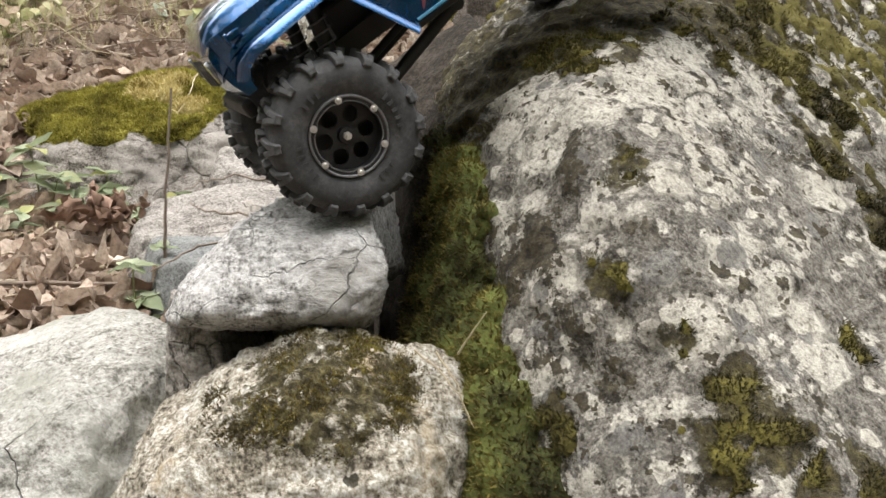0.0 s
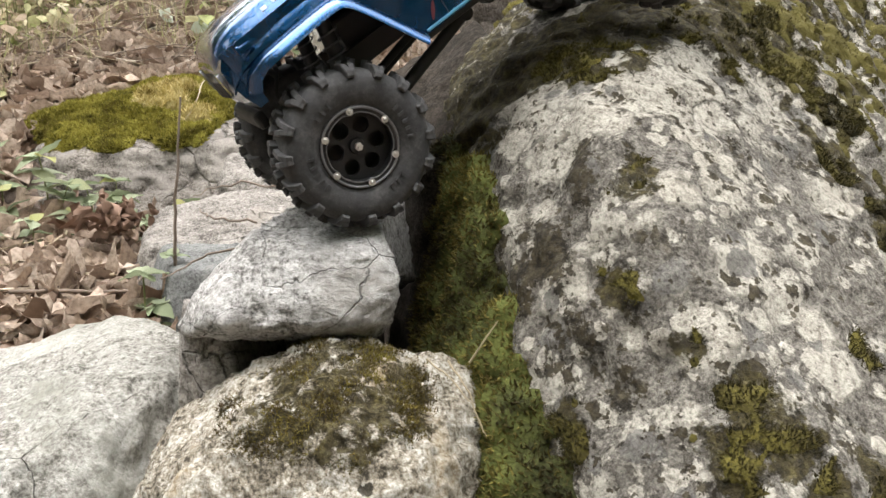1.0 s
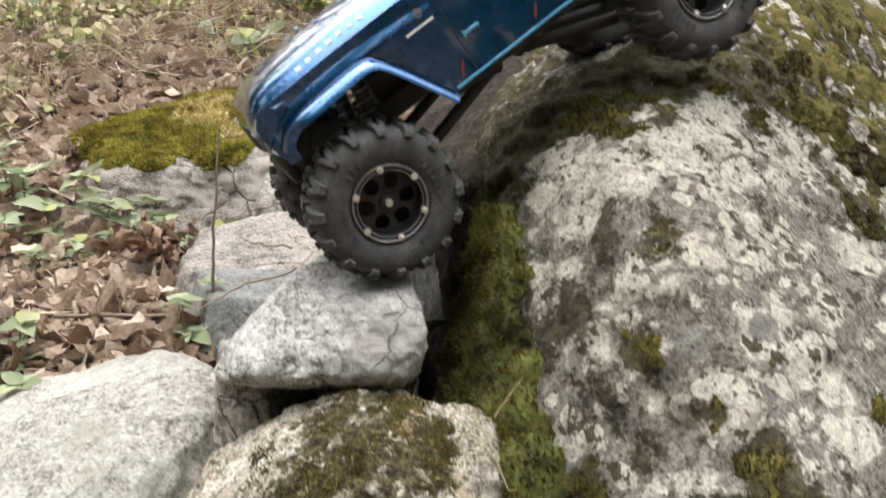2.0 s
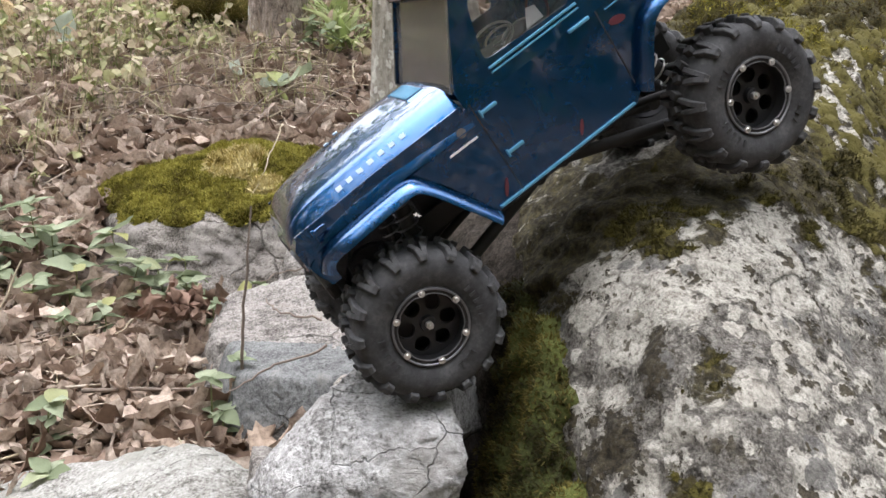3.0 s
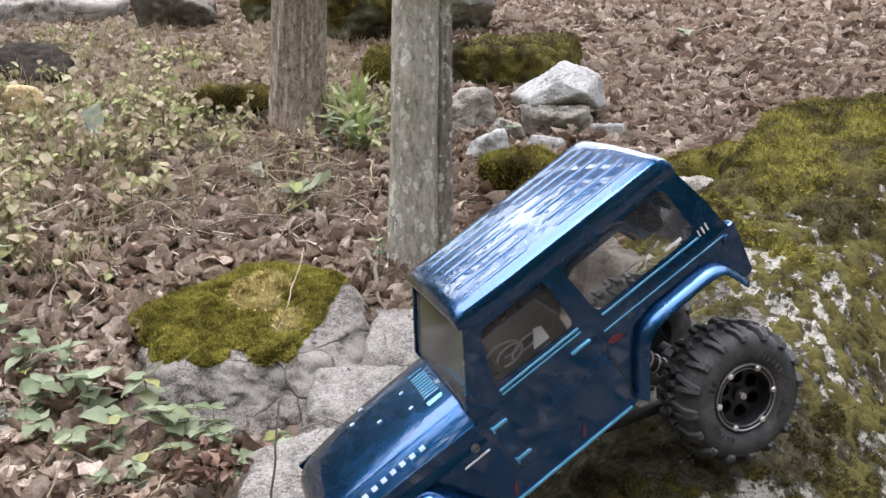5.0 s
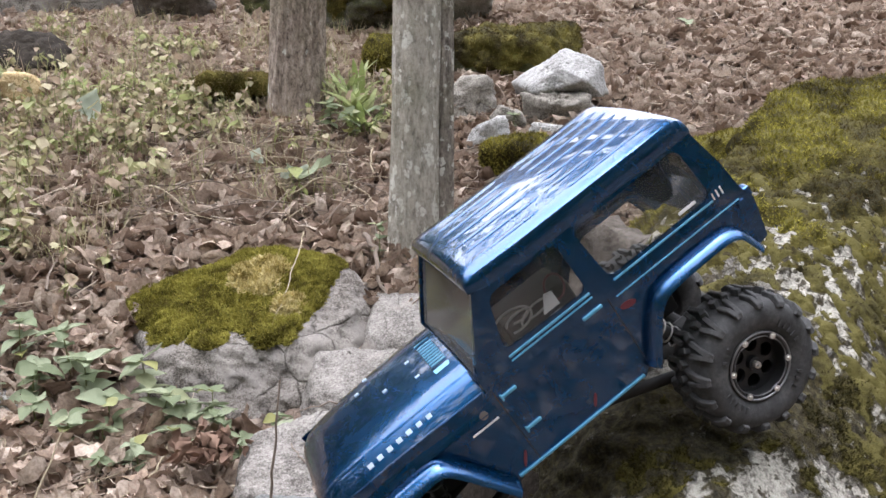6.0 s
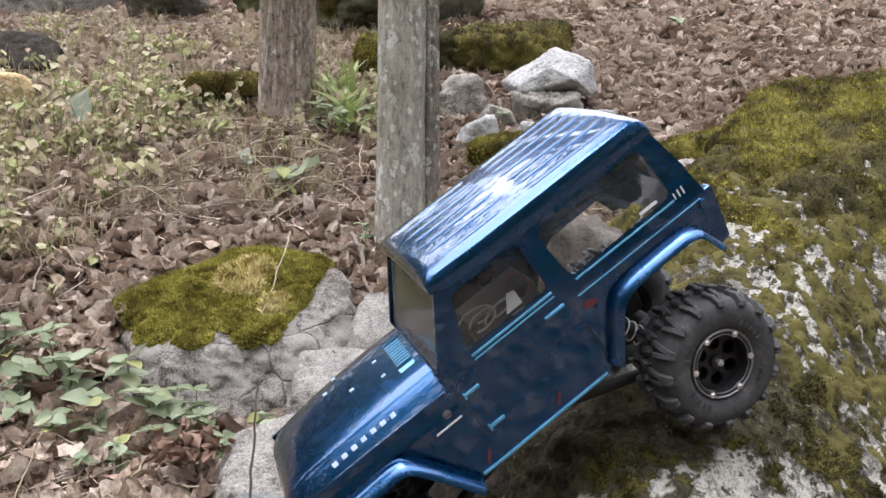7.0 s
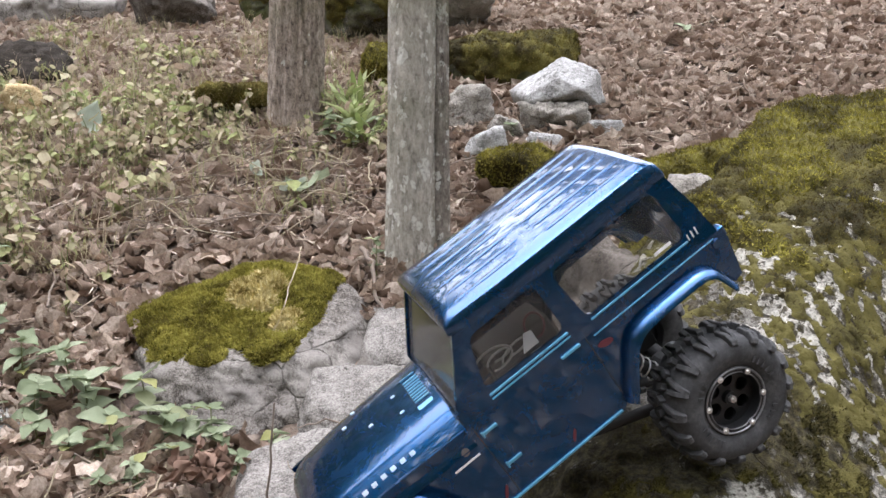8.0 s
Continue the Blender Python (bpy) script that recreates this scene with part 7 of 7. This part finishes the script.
def build_cover():
    """Pale low plants that fill the slope."""
    rng = np.random.default_rng(31)
    temps = []
    for k in range(5):
        v, f = leaf_template("beech" if k % 2 else "maple", 600 + k, 5)
        v[:, 0] += 0.5
        v[:, 2] = v[:, 2] * 0.5 - 0.6 * v[:, 0] ** 2
        temps.append((v, f))
    n = 1700
    y = 1.75 + 2.1 * rng.random(n)
    x = -0.40 - rng.random(n) ** 0.8 * (0.66 * y + 0.25 - 0.4)
    thick = 1.4 * fbm(np.stack([x * 3.2, y * 3.2, x * 0], -1), 3, 15) - 0.15
    keep = (thick + 0.55 * smooth01(-x, 0.5, 1.5) - 0.3 * (y < 2.45) - 0.7 * smooth01(y, 2.9, 3.5) > -0.02) & ~((np.abs(x + 0.55) < 0.36) & (y < 2.15))
    x, y = x[keep], y[keep]
    at, size, yaw, tilt, side, stems, off = [], [], [], [], [], [], 0
    sf = []
    for px, py in zip(x, y):
        z0, hgt = float(ground_z(px, py, False)), rng.uniform(0.04, 0.15)
        lx, ly = rng.normal(0, 0.015, 2)
        pv, pf = tube_points([(px, py, z0), (px + lx * 0.4, py + ly * 0.4, z0 + hgt * 0.6), (px + lx, py + ly, z0 + hgt)], [0.0014, 0.0012, 0.001], 4)
        stems.append(pv), sf.append(pf + off)
        off += len(pv)
        m = rng.integers(5, 11)
        for q in range(m):
            at.append((px + lx + rng.normal(0, 0.006), py + ly + rng.normal(0, 0.006), z0 + hgt * rng.uniform(0.5, 1.0))), size.append(rng.uniform(0.012, 0.024) * (1 + 1.0 * rng.random() ** 2)), yaw.append(q * 6.28 / m + rng.normal(0, 0.3)), tilt.append(rng.normal(0.15, 0.3)), side.append(rng.normal(0, 0.3))
    v, f = strew(temps, np.array(at), np.array(size), np.array(yaw), np.array(tilt), np.array(side), rng)
    cover = tagged(new("groundcover", mesh_np("groundcover", v, f, M_COVER)), "pale yellow-green woodland plants covering the slope", "groundcover", kind="stuff")
    st = new("stems", mesh_np("stems", np.vstack(stems), np.vstack(sf), M_GREENSTEM))
    st.parent = cover
    tagged(st, "thin pale stems", kind="stuff")


build_cover()


def build_grass():
    """Fine pale blades between the plants."""
    rng = np.random.default_rng(41)
    n = 5200
    tx, ty = rng.uniform(-2.3, -0.5, 420), rng.uniform(1.9, 4.2, 420)
    k = rng.integers(0, 420, n)
    x, y = tx[k] + rng.normal(0, 0.03, n), ty[k] + rng.normal(0, 0.03, n)
    keep = (x > -0.66 * y - 0.2) & ~((np.abs(x + 0.55) < 0.36) & (y < 2.15))
    x, y = x[keep], y[keep]
    n = len(x)
    a, ln, droop = rng.uniform(0, 6.28, n), rng.uniform(0.05, 0.14, n), rng.uniform(0.2, 0.9, n)
    t = np.linspace(0, 1, 5)[None]
    out = ln[:, None] * (0.2 * t + 0.7 * droop[:, None] * t ** 2)
    c = np.stack([x[:, None] + np.cos(a)[:, None] * out, y[:, None] + np.sin(a)[:, None] * out, ground_z(x, y)[:, None] + ln[:, None] * (t - 0.4 * droop[:, None] * t ** 2)], -1)
    w = (0.0016 * (1.02 - t))[..., None]
    sd = np.stack([-np.sin(a), np.cos(a), 0 * a], -1)[:, None]
    v = np.stack([c - sd * w, c + sd * w], 2).reshape(-1, 3)
    i = (np.arange(n)[:, None] * 10 + np.arange(4)[None] * 2).reshape(-1, 1)
    tagged(new("grass", mesh_np("grass", v, i + np.array([[0, 1, 3, 2]]), M_COVER)), "thin pale grass blades among woodland plants", "grass", kind="stuff")


build_grass()


def build_rust_clump(x, y, z, seed):
    rng = np.random.default_rng(seed)
    n = 55
    at = np.stack([x + rng.normal(0, 0.028, n), y + rng.normal(0, 0.022, n), z + np.abs(rng.normal(0, 0.016, n))], -1)
    v, f = strew(DEAD, at, rng.uniform(0.018, 0.042, n), rng.uniform(0, 6.28, n), rng.normal(0, 0.7, n), rng.normal(0, 0.8, n), rng)
    tagged(new("dry_fern", mesh_np("dry_fern", v, f, M_RED)), "crumpled rust-brown dry fern by pale stones", "dry fern", kind="stuff")


build_rust_clump(-0.46, 1.30, 0.20, 1)


# ---- woods added all round for reflections, out of sight of the walk ----
def build_woods():
    vs, fs, off, tops = [], [], 0, []
    for k in range(262):
        rng = np.random.default_rng((90, k))
        a, r = rng.uniform(0, 6.28), rng.uniform(6.0, 17)
        grove = k >= 230
        if grove:
            # an unseen denser stand to the left, added to darken the bonnet's reflections
            a, r = rng.uniform(2.3, 2.85), rng.uniform(10, 17)
        if k >= 260:
            # unseen slim tall trees up the slope, added to fleck the roof's reflection
            a, r = rng.uniform(1.72, 2.15), rng.uniform(9.5, 14)
        x, y = r * np.cos(a), r * np.sin(a) + 1.0
        ahead = y > 1.5 and x < 6
        # the slope ahead stays open so that the roof mirrors sky
        if ahead and not grove and (r < 11 or k % 3 or x > -0.45 * y):
            continue
        z = float(ground_z(x, y, False)) - 0.1
        hgt = rng.uniform(6, 9) if k >= 260 else rng.uniform(4.5, 7.0) if grove else rng.uniform(2.4, 4.2) if ahead else rng.uniform(8, 12)
        t = np.linspace(0, 1, 8)
        path = np.stack([x + 0.5 * rng.normal() * t ** 2, y + 0.5 * rng.normal() * t ** 2, z + hgt * t], -1)
        pv, pf = tube_points(path, rng.uniform(0.08, 0.2) * (1 - 0.8 * t), 9)
        vs.append(pv), fs.append(pf + off)
        off += len(pv)
        for _ in range(16):
            h = rng.uniform(0.03, 0.85)
            c = np.array([np.interp(h, t, path[:, i]) for i in range(3)])
            d = rng.normal(0, 1, 3)
            d[2] = abs(d[2]) * 0.5
            d /= np.linalg.norm(d)
            e = c + d * rng.uniform(0.8, 2.0) * (1.2 - 0.6 * h)
            pv, pf = tube_points([c, (c + e) / 2 + rng.normal(0, 0.1, 3), e], [0.03, 0.018, 0.006], 5)
            vs.append(pv), fs.append(pf + off)
            off += len(pv)
            tops += [e, (c + e) / 2]
    woods = tagged(new("unseen_woods", mesh_np("unseen_woods", np.vstack(vs), np.vstack(fs), M_BARK_B)), "unseen bare trunks and limbs added all round for reflections", "woods", kind="stuff")
    rng = np.random.default_rng(91)
    tops = np.array(tops)
    n = 75000
    at = tops[rng.integers(0, len(tops), n)] + rng.normal(0, 0.4, (n, 3))
    a = rng.normal(0, 1, (n, 3))
    a /= np.linalg.norm(a, axis=1)[:, None]
    b = np.cross(a, rng.normal(0, 1, (n, 3)))
    b /= np.linalg.norm(b, axis=1)[:, None]
    ln = rng.uniform(0.08, 0.22, n)[:, None]
    pts = np.stack([at - a * ln, at + b * ln * 0.6, at + a * ln, at - b * ln * 0.6], axis=1).reshape(-1, 3)
    lv = new("foliage", mesh_np("foliage", pts, np.arange(4 * n).reshape(-1, 4), M_CANOPY, False))
    lv.parent = woods
    tagged(lv, "unseen thin spring foliage added for reflections", kind="stuff")


build_woods()
